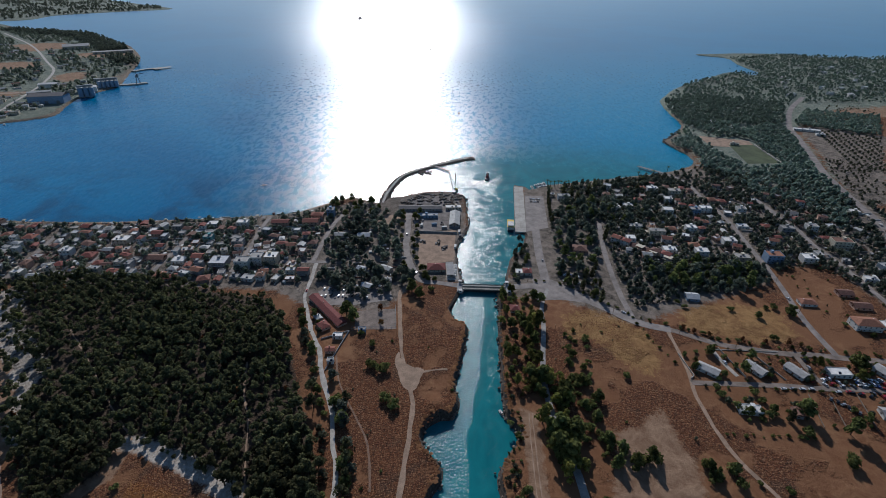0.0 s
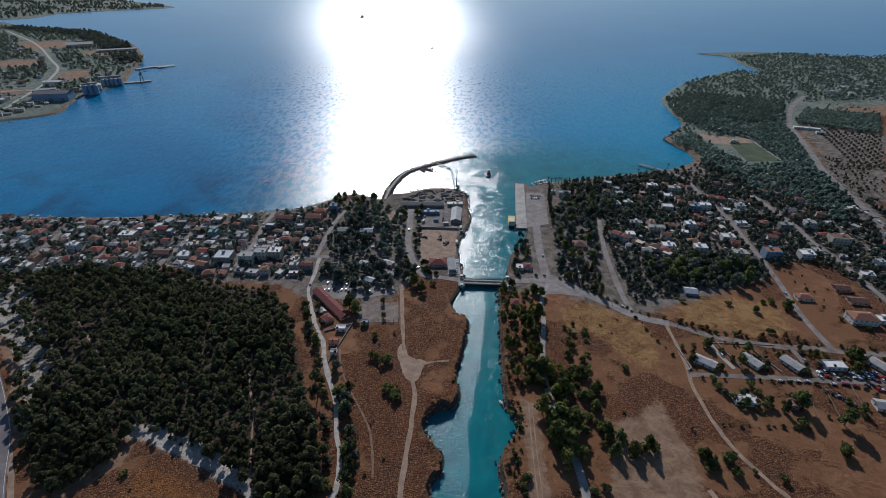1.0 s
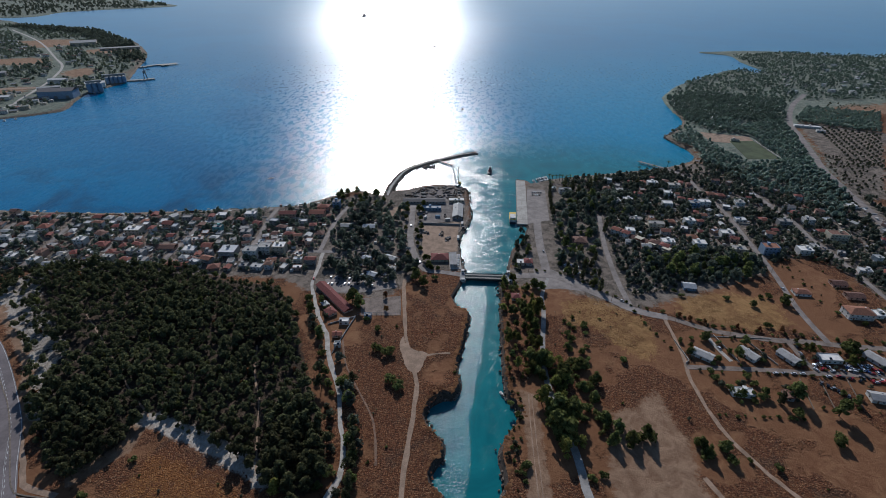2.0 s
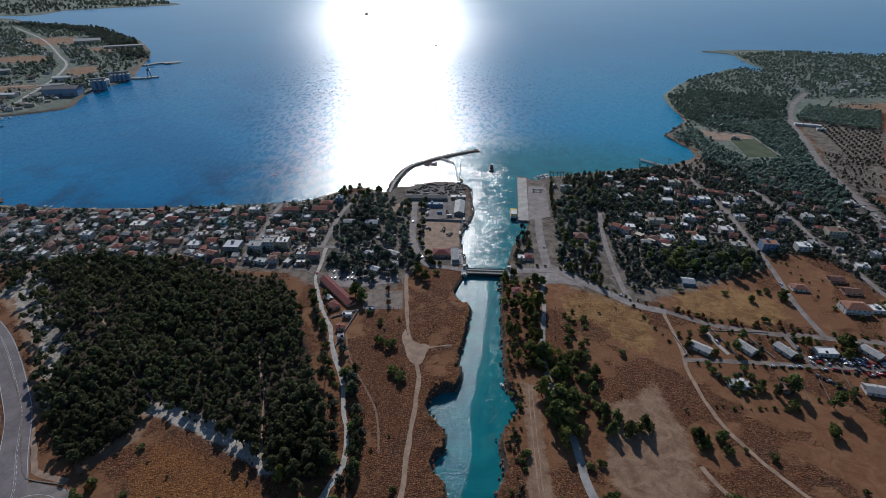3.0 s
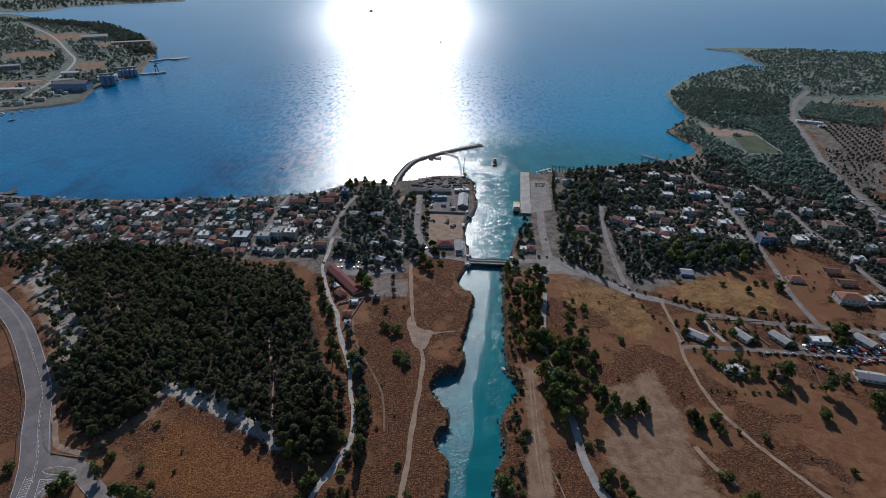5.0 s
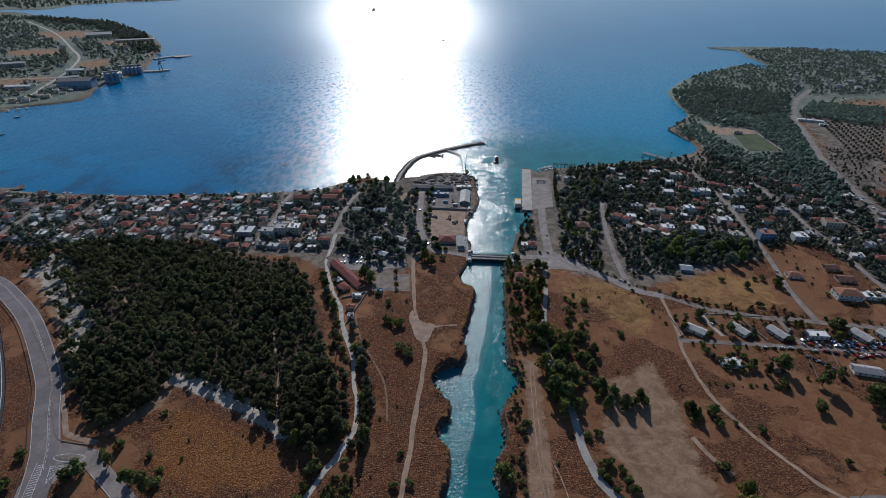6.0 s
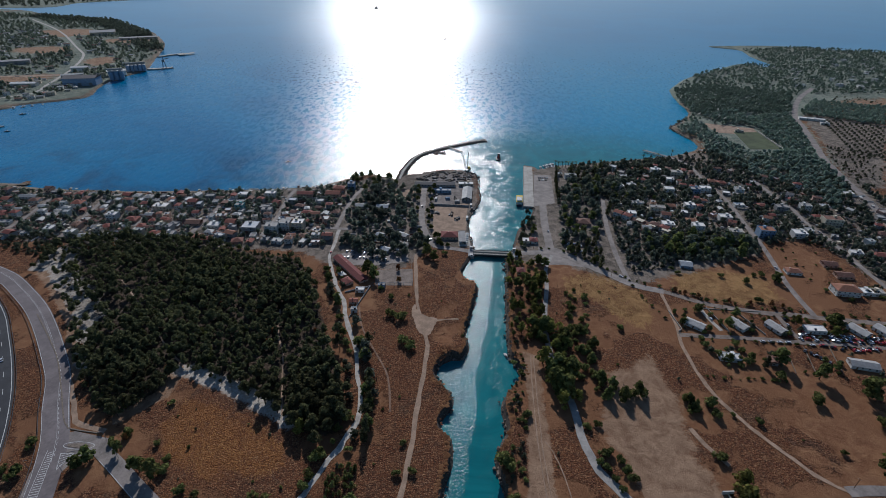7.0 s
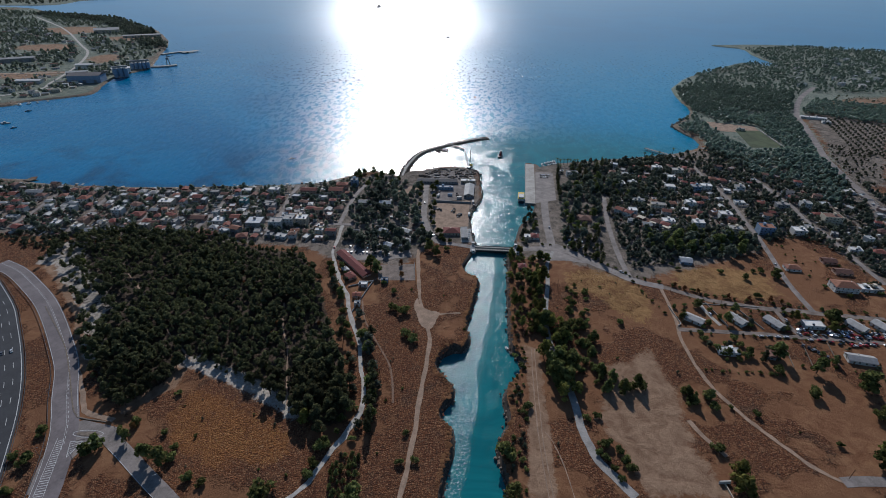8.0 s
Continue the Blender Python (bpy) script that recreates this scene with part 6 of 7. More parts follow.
mole_line = spline(MOLE, 2.0)
heap = []
for i, q in enumerate(mole_line):
    d = (mole_line[min(i + 1, len(mole_line) - 1)] - mole_line[max(i - 1, 0)]).normalized()
    n = Vector((d.y, -d.x))
    for s in (-1, 1):
        for _ in range(4):
            off = s * RNG.uniform(1.6, 4.6)
            v = q + n * off + d * RNG.uniform(-1, 1)
            heap.append((v.x, v.y, max(0.0, 1.7 - 0.45 * (abs(off) - 1.4)) + RNG.uniform(-0.2, 0.3), RNG.uniform(0.6, 1.15)))
rocks("breakwater_rocks", heap, "heaped grey boulders of the breakwater")
v, f = [], []
for i, q in enumerate(mole_line):
    d = (mole_line[min(i + 1, len(mole_line) - 1)] - mole_line[max(i - 1, 0)]).normalized()
    n = Vector((d.y, -d.x))
    for off, z in ((-5.0, -1.5), (-1.8, 1.5), (1.8, 1.5), (5.0, -1.5)):
        p = q + n * off
        v.append((p.x, p.y, z))
    if i:
        f += [(4 * i - 4 + k, 4 * i - 3 + k, 4 * i + 1 + k, 4 * i + k) for k in range(3)]
tagged(mesh_ob("breakwater", v, f, ROCK), "curved stone breakwater in the glittering sea", "breakwater", kind="structure")
v, f = [], []
for i, q in enumerate(mole_line[:-3]):
    d = (mole_line[i + 1] - mole_line[max(i - 1, 0)]).normalized()
    n = Vector((d.y, -d.x))
    for off, z in ((-1.1, 1.4), (-1.1, 1.85), (1.1, 1.85), (1.1, 1.4)):
        p = q + n * off
        v.append((p.x, p.y, z))
    if i:
        f += [(4 * i - 4 + k, 4 * i - 3 + k, 4 * i + 1 + k, 4 * i + k) for k in range(3)]
tagged(mesh_ob("path", v, f, CONCRETE), "pale concrete path on the breakwater", "path", kind="structure")
rocks("shoal_rocks", [(-24 + RNG.gauss(0, 6), 521 + RNG.gauss(0, 4), 0.2, RNG.uniform(0.7, 1.6)) for _ in range(70)], "dark rocks inside the small harbour")
# rocky foot of the canal banks and harbour shore
foot = []
for line, lo, hi in ((BANK_WEST[:26], 0.4, 1.1), (BANK_EAST[5:28], 0.5, 1.3), (SHORE_BASIN, 0.5, 1.2), (SHORE_EAST[9:14], 0.8, 1.8)):
    for q in spline(line, 1.6):
        for _ in range(2):
            foot.append((q.x + RNG.gauss(0, 0.9), q.y + RNG.gauss(0, 0.9), RNG.uniform(0.0, 0.9), RNG.uniform(lo, hi)))
rocks("bank_rocks", foot, "brown rocks along the water's edge")

jetty = thing("jetty", (-9, 538, 0.2), math.degrees(math.atan2(-14, 15)))
for k in range(5):
    part("pile", rod((1 + k * 4.5, 0, -2), (1 + k * 4.5, 0, 1.2), 0.35, 0.35, 7), CONCRETE, jetty)
part("deck", box_data((21, 3.2, 0.4), (10, 0, 1.2)), CONCRETE, jetty)
tagged(jetty, "short dark concrete jetty inside the breakwater", "jetty")
pontoon = thing("pontoon", (6.5, 524, 0.0), -85.8)
for k in range(14):
    part("float", box_data((3.6, 1.7, 0.55), (2 + k * 3.9, 0, -0.1)), PAINT_WHITE, pontoon)
tagged(pontoon, "white floating pontoon walkway", "pontoon")


# ---- boats ----
def hull_data(l, w, h, bow=0.35):
    sec = []
    for t, s, lift in ((0, 0.82, 0), (0.25, 1.0, 0), (0.6, 1.0, 0.02), (0.82, 0.66, 0.12), (1.0, 0.04, 0.3)):
        x = (t - 0.5) * l
        sec.append([(x, -w / 2 * s, h * (1 + lift)), (x, -w / 2 * s * 0.75, -0.3 * h), (x, 0, -0.5 * h), (x, w / 2 * s * 0.75, -0.3 * h), (x, w / 2 * s, h * (1 + lift))])
    v = [p for s in sec for p in s]
    f = [(5 * i + k, 5 * i + 5 + k, 5 * i + 6 + k, 5 * i + 1 + k) for i in range(4) for k in range(4)]
    f += [(0, 1, 2, 3, 4)] + [(5 * i, 5 * i + 4, 5 * i + 9, 5 * i + 5) for i in range(4)]
    return v, f


def boat(x, y, turn, l, label, hull=None, cabin=0.3, mast=False):
    ob = thing("boat", (x, y, 0.0), turn)
    w, h = l * 0.32, max(0.5, l * 0.09)
    part("hull", hull_data(l, w, h), hull or PAINT_WHITE, ob)
    if cabin:
        c = part("cabin", merged([box_data((l * cabin, w * 0.6, h * 1.5), (-0.05 * l, 0, h), 0.85), box_data((l * cabin * 0.95, w * 0.62, 0.1), (-0.05 * l, 0, 2.5 * h))]), PAINT_WHITE, ob)
        part("window", box_data((l * cabin * 0.96, w * 0.585, h * 0.5), (-0.05 * l, 0, 1.6 * h), 0.96), GLASS_DARK, c)
    if mast:
        part("mast", rod((0.1 * l, 0, h), (0.1 * l, 0, l * 0.8), 0.08, 0.05, 5), STEEL, ob)
    return tagged(ob, label, "boat")


def excursion_boat(x, y, turn):
    ob = thing("excursion_boat", (x, y, 0.0), turn)
    part("hull", hull_data(20, 6.4, 1.7), DARK_HULL, ob, "dark blue hull")
    part("deck_house", box_data((14, 5.4, 2.6), (-1.5, 0, 1.75)), PAINT_WHITE, ob)
    part("awning", box_data((15, 6.0, 0.2), (-1.5, 0, 4.35)), YELLOW, ob, "yellow and white awning")
    part("upper_deck", box_data((8, 5.0, 0.9), (-3.5, 0, 4.55)), PAINT_WHITE, ob)
    for k in range(6):
        for s in (-1, 1):
            part("window", box_data((1.6, 0.08, 1.2), (-7 + k * 2.2, s * 2.72, 2.4)), GLASS_DARK, ob)
    return tagged(ob, "white and yellow excursion boat moored at the quay", "boat")


def tug(x, y, turn):
    ob = thing("tug_boat", (x, y, 0.0), turn)
    part("hull", hull_data(15, 5.2, 1.5), DARK_HULL, ob, "dark hull")
    part("fender", rod((6.6, -1.2, 1.9), (6.6, 1.2, 1.9), 0.5, 0.5, 8), DARK_HULL, ob)
    wheel = part("wheelhouse", merged([box_data((5, 3.6, 2.2), (0.5, 0, 1.5)), box_data((3, 3, 2.2), (1.0, 0, 3.7), 0.9)]), STEEL, ob)
    part("window", box_data((3.05, 3.02, 0.8), (1.0, 0, 4.7), 0.96), GLASS_DARK, wheel)
    part("funnel", rod((-2.5, 0, 1.5), (-2.5, 0, 5), 0.6, 0.5, 9), RED_PAINT, ob)
    part("mast", rod((0, 0, 5.8), (0, 0, 9), 0.1, 0.06, 5), STEEL, ob)
    return tagged(ob, "dark pilot tug leaving the canal mouth", "boat")


DARK_HULL = plain("dark_hull_paint", (0.025, 0.03, 0.045), 0.4, vary=0.2, scale=1)
YELLOW = plain("yellow_canvas", (0.60, 0.42, 0.08), 0.8, vary=0.15, scale=1)
excursion_boat(60.0, 390.5, 84)
tug(48, 507, 80)
boat(31, 179, -68, 5, "small white motor boat in the canal", cabin=0.35)
boat(-189, 482, 20, 7, "small white boat at anchor off the beach")
boat(24, 778, 70, 9, "small dark boat in the glitter", DARK_HULL)
boat(-38, 1449, 60, 16, "distant dark fishing boat", DARK_HULL)
boat(-362, 2326, 85, 46, "distant dark cargo ship on the bay", DARK_HULL)
boat(-604, 585, 10, 12, "white motor yacht anchored in the bay")
boat(-579, 567, 30, 7, "small boat anchored in the bay", DARK_HULL)
boat(-619, 644, 40, 8, "small dark boat near the headland", DARK_HULL)
for k, (x, y) in enumerate(((93, 481), (98, 484), (103, 487), (107, 489), (101, 480), (-640, 690), (-648, 683), (-657, 676), (-630, 698))):
    boat(x, y, 100 + 15 * (k % 3), 8 + k % 4, "white yacht moored by the shore", mast=k < 5)

# ---- road markings, rails ----
def dashes(name, pts, shift, length, gap, width, parent, label, lift=0.2):
    line = spline(pts, 1.0)
    bits, s = [], 0.0
    i = 0
    while i < len(line) - 2:
        j = min(len(line) - 1, i + max(1, int(length)))
        a, b = line[i], line[j]
        d = (b - a).normalized()
        n = Vector((d.y, -d.x))
        q = [a + n * (shift - width / 2), b + n * (shift - width / 2), b + n * (shift + width / 2), a + n * (shift + width / 2)]
        v = [(p.x, p.y, ground_z(p.x, p.y) + lift) for p in q]
        bits.append((v, [(0, 1, 2, 3)]))
        i = j + int(gap)
    v, f = merged(bits)
    return tagged(mesh_ob(name, v, f, PAINT_WHITE), label, "marking", kind="structure")


dashes("road_marking", NATIONAL_ROAD, 5.6, 6, 0, 0.2, None, "white edge line of the road")
dashes("road_marking", NATIONAL_ROAD[:9], -5.4, 6, 0, 0.2, None, "white edge line of the road")
dashes("road_marking", NATIONAL_ROAD[:10], -1.3, 1, 1, 0.22, None, "dotted white centre line of the road")
dashes("road_marking", NATIONAL_ROAD[:10], -0.7, 6, 0, 0.12, None, "white centre line of the road")
for k in range(5):
    dashes("road_marking", HIGHWAY, 0.2 + 3.7 * k, 3, 6, 0.25, None, "dashed white lane line of the motorway", 0.24)
dashes("road_marking", HIGHWAY, -3.4, 6, 0, 0.35, None, "white edge line of the motorway", 0.24)
dashes("road_marking", SIDE_ROAD[4:], 3.3, 6, 0, 0.22, None, "white edge line of the side road", 0.19)
def painted(pieces, label):
    """Flat strokes of road paint, each given by its four corners."""
    bits = [([(x, y, ground_z(x, y) + 0.21) for x, y in q], [(0, 1, 2, 3)]) for q in pieces]
    return tagged(mesh_ob("road_marking", *merged(bits), PAINT_WHITE), label, "marking", kind="structure")


def stroke(a, b, width):
    a, b = Vector(a), Vector(b)
    d = (b - a).normalized() * width / 2
    n = Vector((d.y, -d.x))
    return [a - n, b - n, b + n, a + n]


bars = []
for k in range(24):
    y = 102.5 - 1.18 * k
    cx, w = -182.2 + 0.37 * (102.5 - y), 0.9 + 0.045 * k
    bars.append(stroke((cx - w, y - 0.5), (cx + w, y + 0.5), 0.32))
bars += [stroke((-184.4, 103.5), (-174.4, 75), 0.2), stroke((-181.2, 103.5), (-170.2, 75), 0.2)]
painted(bars, "white hatched area at the junction")
wedge = [(-177.4, 102.2), (-171.6, 102.6), (-173.6, 94.0)]
lines = [stroke(p, q, 0.26) for p, q in zip(wedge, wedge[1:] + wedge[:1])]
for k in range(1, 6):
    f = k / 6
    lines.append(stroke(Vector(wedge[0]).lerp(Vector(wedge[2]), f), Vector(wedge[1]).lerp(Vector(wedge[2]), max(0, f - 0.22)), 0.22))
painted(lines, "white striped wedge beside the traffic island")
ring = [(-172.0 + 7.2 * math.cos(k * math.tau / 24), 106.7 + 2.0 * math.sin(k * math.tau / 24)) for k in range(24)]
painted([stroke(p, q, 0.24) for p, q in zip(ring, ring[1:] + ring[:1])], "white line round the traffic island")
# traffic island at the junction
isl = [(-171.8 + 5.2 * math.cos(a) * (1 if math.cos(a) > 0 else 1.1), 106.6 + 1.15 * math.sin(a)) for a in (k * math.tau / 20 for k in range(20))]
v = [(x, y, ground_z(x, y) + z) for z in (0.05, 0.28) for x, y in isl]
f = [(k, (k + 1) % 20, 20 + (k + 1) % 20, 20 + k) for k in range(20)] + [tuple(range(20, 40))]
tagged(mesh_ob("traffic_island", v, f, ROCK), "raised oval grey-brown traffic island", "traffic island", kind="structure")
tagged(patch("pavement", [(-186, 112), (-179, 114.5), (-160, 111), (-156, 104), (-165, 101), (-170, 96), (-172, 88), (-171, 76), (-178, 76), (-184, 92)], ASPHALT, 0.055), "grey asphalt of the junction mouth", "pavement", kind="structure")


def guard_rail(pts, shift, label, step=4.0):
    line = spline(pts, step)
    ob = thing("guard_rail", (0, 0, 0))
    beam_v, beam_f = [], []
    for i, q in enumerate(line):
        d = (line[min(i + 1, len(line) - 1)] - line[max(i - 1, 0)]).normalized()
        p = q + Vector((d.y, -d.x)) * shift
        z = ground_z(p.x, p.y)
        for dx, dz in ((-0.06, 0.45), (0.06, 0.5), (0.06, 0.72), (-0.06, 0.78)):
            beam_v.append((p.x + d.y * dx, p.y - d.x * dx, z + dz))
        if i:
            o = 4 * i
            beam_f += [(o - 4 + k, o - 4 + (k + 1) % 4, o + (k + 1) % 4, o + k) for k in range(4)]
        part("post", box_data((0.14, 0.14, 0.75), (p.x, p.y, z - 0.05)), STEEL, ob)
    part("beam", (beam_v, beam_f), STEEL, ob)
    return tagged(ob, label, "guard rail")


guard_rail(NATIONAL_ROAD, 7.1, "grey steel guard rail beside the road")
guard_rail(HIGHWAY, -5.4, "dark steel guard rail of the motorway")
kerb_line = [(-262, 200), (-236, 176), (-221, 161), (-204, 140), (-190, 122), (-183.5, 116), (-178, 115), (-168, 114)]
tagged(ribbon("kerb", kerb_line, 0.6, ROCK, 0.3, 3.0), "dark stone kerb between road and earth path", "kerb", kind="structure")
tagged(ribbon("path", [(-267, 208), (-239, 181), (-225, 166), (-208, 150), (-196, 137), (-185, 123), (-181, 119), (-173, 117), (-165, 115)], 2.4, EARTH, 0.04, 3.0, ragged=0.3), "narrow earth path beside the road", "path", kind="structure")
tagged(ribbon("path", [(-62, 218), (-56, 196), (-42, 170), (-36, 158), (-33, 146), (-31, 132)], 1.0, WORN_EARTH, 0.04, 3.0, ragged=0.3), "faint footpath in the scrub", "path", kind="structure")
tagged(ribbon("path", [(116, 128), (120, 118), (126, 108)], 2.2, EARTH, 0.05, 3.0, ragged=0.3), "short pale earth track", "path", kind="structure")
tagged(ribbon("path", [(-19, 200), (-13, 204), (-6, 206), (3, 207)], 1.5, EARTH, 0.09, 1.5, ragged=0.6), "sandy spur towards the canal bank", "path", kind="structure")
tagged(patch("path", [(p.x + RNG.uniform(-0.5, 0.5), p.y + RNG.uniform(-0.7, 0.7)) for p in spline([(-26, 222), (-23, 214), (-17, 209), (-10, 206), (-12, 199), (-16, 190), (-21, 193), (-24, 202), (-27, 214), (-26, 222)], 1.6)[:-1]], EARTH, 0.075, 4.0), "widened sandy patch of the track", "path", kind="structure")


for pts in ([(43, 84), (42.5, 110), (43.5, 135), (45, 160), (46, 176)], [(41, 84), (40.6, 110), (41.5, 135), (43, 160), (44.5, 176)], [(52, 84), (50, 100), (47, 112), (44, 118)]):
    tagged(ribbon("path", pts, 0.5, EARTH, 0.05, 2.0, ragged=0.6), "pale wheel track in the bare earth", "path", kind="structure")
tagged(patch("pavement", [(-30, 445), (-28, 400), (-20, 376), (14, 384), (18, 420), (14, 450), (-10, 455)], plain("dusty_concrete", (0.165, 0.140, 0.125), 0.95, vary=0.5, scale=0.12), 0.05), "dusty concrete harbour yard", "pavement", kind="structure")


# ---- vehicles ----
CAR_PAINT = [plain("car_paint_" + n, c, 0.3, 0.2, vary=0.05, scale=1, spec=0.6) for n, c in
             (("white", (0.60, 0.60, 0.60)), ("silver", (0.32, 0.33, 0.35)), ("red", (0.35, 0.02, 0.02)), ("blue", (0.03, 0.07, 0.22)), ("black", (0.015, 0.015, 0.018)), ("grey", (0.12, 0.12, 0.13)))]
CAR_NAMES = ["white", "silver", "red", "dark blue", "black", "grey"]
TYRE = plain("tyre_rubber", (0.02, 0.02, 0.02), 0.9)
LAMP = plain("lamp_glass", (0.5, 0.5, 0.48), 0.2, spec=0.6)


def car_body():
    prof = [(-2.1, 0.35), (-2.15, 0.75), (-1.95, 0.92), (-1.3, 0.98), (1.0, 0.95), (1.9, 0.82), (2.15, 0.62), (2.1, 0.35)]
    v = [(x, s * 0.86, z) for s in (-1, 1) for x, z in prof]
    n = len(prof)
    f = [(k, (k + 1) % n, n + (k + 1) % n, n + k) for k in range(n)] + [tuple(range(n))[::-1], tuple(range(n, 2 * n))]
    return v, f


CAR_BODY, CAR_TOP = car_body(), merged([box_data((1.7, 1.35, 0.06), (-0.3, 0, 1.40))])
CABIN = ([(x, s * w, z) for s in (-1, 1) for x, z, w in ((-1.7, 0.95, 0.8), (-1.15, 1.42, 0.68), (0.55, 1.42, 0.68), (1.25, 0.95, 0.8))],
         [(0, 3, 2, 1), (4, 5, 6, 7), (0, 1, 5, 4), (1, 2, 6, 5), (2, 3, 7, 6)])
WHEEL_ME = shared("wheel", rod((0, -0.1, 0), (0, 0.1, 0), 0.32, 0.32, 10), [TYRE])
CABIN_ME = shared("cabin_glass", CABIN, [GLASS_DARK])
LAMP_ME = shared("headlight", box_data((0.08, 0.32, 0.14)), [LAMP])
CAR_MESHES = [(shared("body", CAR_BODY, [m]), shared("roof", CAR_TOP, [m])) for m in CAR_PAINT]


def car(x, y, turn, colour, where):
    ob = thing("car", (x, y, ground_z(x, y) + 0.12), turn)
    for name, me, at in [("body", CAR_MESHES[colour][0], (0, 0, 0)), ("roof", CAR_MESHES[colour][1], (0, 0, 0)), ("cabin_glass", CABIN_ME, (0, 0, 0))] \
            + [("wheel", WHEEL_ME, (sx, sy, 0.32)) for sx in (-1.3, 1.35) for sy in (-0.8, 0.8)] + [("headlight", LAMP_ME, (2.08, s * 0.6, 0.6)) for s in (-1, 1)]:
        o = new(name, me)
        o.parent, o.matrix_local = ob, pose(*at)
    return tagged(ob, "%s car %s" % (CAR_NAMES[colour], where), "car", "cars")


YARD = [(207, 201), (214, 204), (262, 200), (266, 188), (232, 187), (209, 191)]
for x, y in scatter(YARD, 2.7, HOUSES, [(BLOCK_STREET, 1.6)]):
    car(x, y, RNG.choice((10, 40, 88, 92, 120, 165)) + RNG.uniform(-12, 12), RNG.choice((0, 0, 2, 2, 3, 1, 4, 5)), "parked in the crowded yard")
for k in range(6):
    car(206 + 1.6 * k + RNG.uniform(-0.6, 0.6), 186.5 - 1.9 * k, RNG.uniform(0, 60), RNG.choice((4, 5, 1)), "parked on the brown verge")
for x, y, a, c in ((185, 193.5, 0, 0), (190, 193.6, 0, 1), (195, 193.4, 0, 0), (200, 193.5, 0, 0), (204, 200, 90, 2), (163, 214, 95, 0), (209, 210, 85, 1), (210, 216, 85, 4)):
    car(x, y, a, c, "parked along the street")
for x, y, a, c in ((-255, 157, -50, 5), (-251, 159, -50, 0), (-232, 127, -50, 0)):
    car(x, y, a, c, "driving on the dark motorway")
for k in range(20):
    car(-84 + 3.6 * (k % 10) + RNG.uniform(-1.4, 1.4), 279 + 9 * (k // 10) + RNG.uniform(-2, 2), 80 + RNG.uniform(-6, 6), RNG.choice((0, 1, 4, 5, 0)), "parked under the trees")
for k in range(16):
    car(88.5 + 1.75 * (k % 8) + RNG.uniform(-0.3, 0.3), (310 if k < 8 else 301) - 0.45 * (k % 8) + RNG.uniform(-0.8, 0.8), 78 + RNG.uniform(-7, 7), RNG.choice((0, 1, 3, 0, 0)), "parked at the junction")
for k in range(9):
    car(86 + 2.2 * (k % 5) + RNG.uniform(-0.5, 0.5), 447 - 6 * (k // 5), 90, RNG.choice((0, 1, 4, 5)), "parked on the quay apron")
for x, y, a, c in ((-96, 286, 95, 2), (-20, 311, 60, 0), (-31, 372, 92, 4), (78, 330, 88, 1), (120, 262, -45, 0), (240, 280, 100, 0), (309, 340, 92, 1), (-160, 380, 92, 0), (-217, 340, 92, 1), (-271, 350, 92, 0), (-99, 380, 88, 4)):
    car(x, y, a, c, "on the village street")


# ---- walls, fences, poles ----
def wall_line(name, pts, h, thick, mat, label):
    bits = []
    for (ax, ay), (bx, by) in zip(pts, pts[1:]):
        d = Vector((bx - ax, by - ay))
        a = math.atan2(d.y, d.x)
        v, f = box_data((d.length, thick, h + 0.4))
        c, s = math.cos(a), math.sin(a)
        mx, my = (ax + bx) / 2, (ay + by) / 2
        bits.append(([(mx + x * c - y * s, my + x * s + y * c, ground_z(mx, my) - 0.4 + z) for x, y, z in v], f))
    return tagged(mesh_ob(name, *merged(bits), mat), label, "wall", kind="structure")


wall_line("wall_garden", [(161, 225), (199, 223.2)], 0.5, 0.25, CONCRETE, "low white garden wall along the road")
wall_line("wall_garden", [(139, 221), (140.5, 203), (138, 201)], 1.0, 0.3, CONCRETE, "low pale wall at the corner plot")
wall_line("wall_garden", [(165, 226), (169, 202)], 0.9, 0.25, CONCRETE, "low wall between the bungalow plots")
wall_line("wall_garden", [(182, 224), (190, 200)], 0.9, 0.25, CONCRETE, "low wall between the bungalow plots")
wall_line("wall_field", [(116, 94), (121, 94.4)], 1.8, 0.5, WALL_WHITE, "white entrance wall on bare ground")
wall_line("wall_field", [(118.5, 94), (119, 86)], 0.8, 0.4, WALL_CREAM, "low cream wall on bare ground")
wall_line("wall_harbour", [(-25, 376), (12, 374)], 1.6, 0.3, WALL_GREY, "grey wall of the harbour lot")
wall_line("wall_field", [(-74, 232), (-58, 240), (-66, 205)], 1.0, 0.25, WALL_GREY, "low grey plot wall by the tavern")
for x0 in (196, 207, 222):
    wall_line("wall_field", [(x0, 190), (x0 - 6, 168)], 0.5, 0.3, ROCK, "low stone plot line in the field")


def fence(pts, label, h=2.2, gap=3.0):
    ob = thing("fence", (0, 0, 0))
    for (ax, ay), (bx, by) in zip(pts, pts[1:]):
        L = math.hypot(bx - ax, by - ay)
        n = max(1, int(L / gap))
        for k in range(n + 1):
            x, y = ax + (bx - ax) * k / n, ay + (by - ay) * k / n
            part("post", box_data((0.16, 0.16, h), (x, y, ground_z(x, y) - 0.1)), STEEL, ob)
        for z in (0.15, h * 0.5, h - 0.15):
            part("rail", rod((ax, ay, ground_z(ax, ay) + z), (bx, by, ground_z(bx, by) + z), 0.06, 0.06, 5), STEEL, ob)
    return tagged(ob, label, "fence")


fence([(-57, 241), (-29, 242.5), (-31.5, 265.5)], "dark steel fence round the concrete court", 3.0)


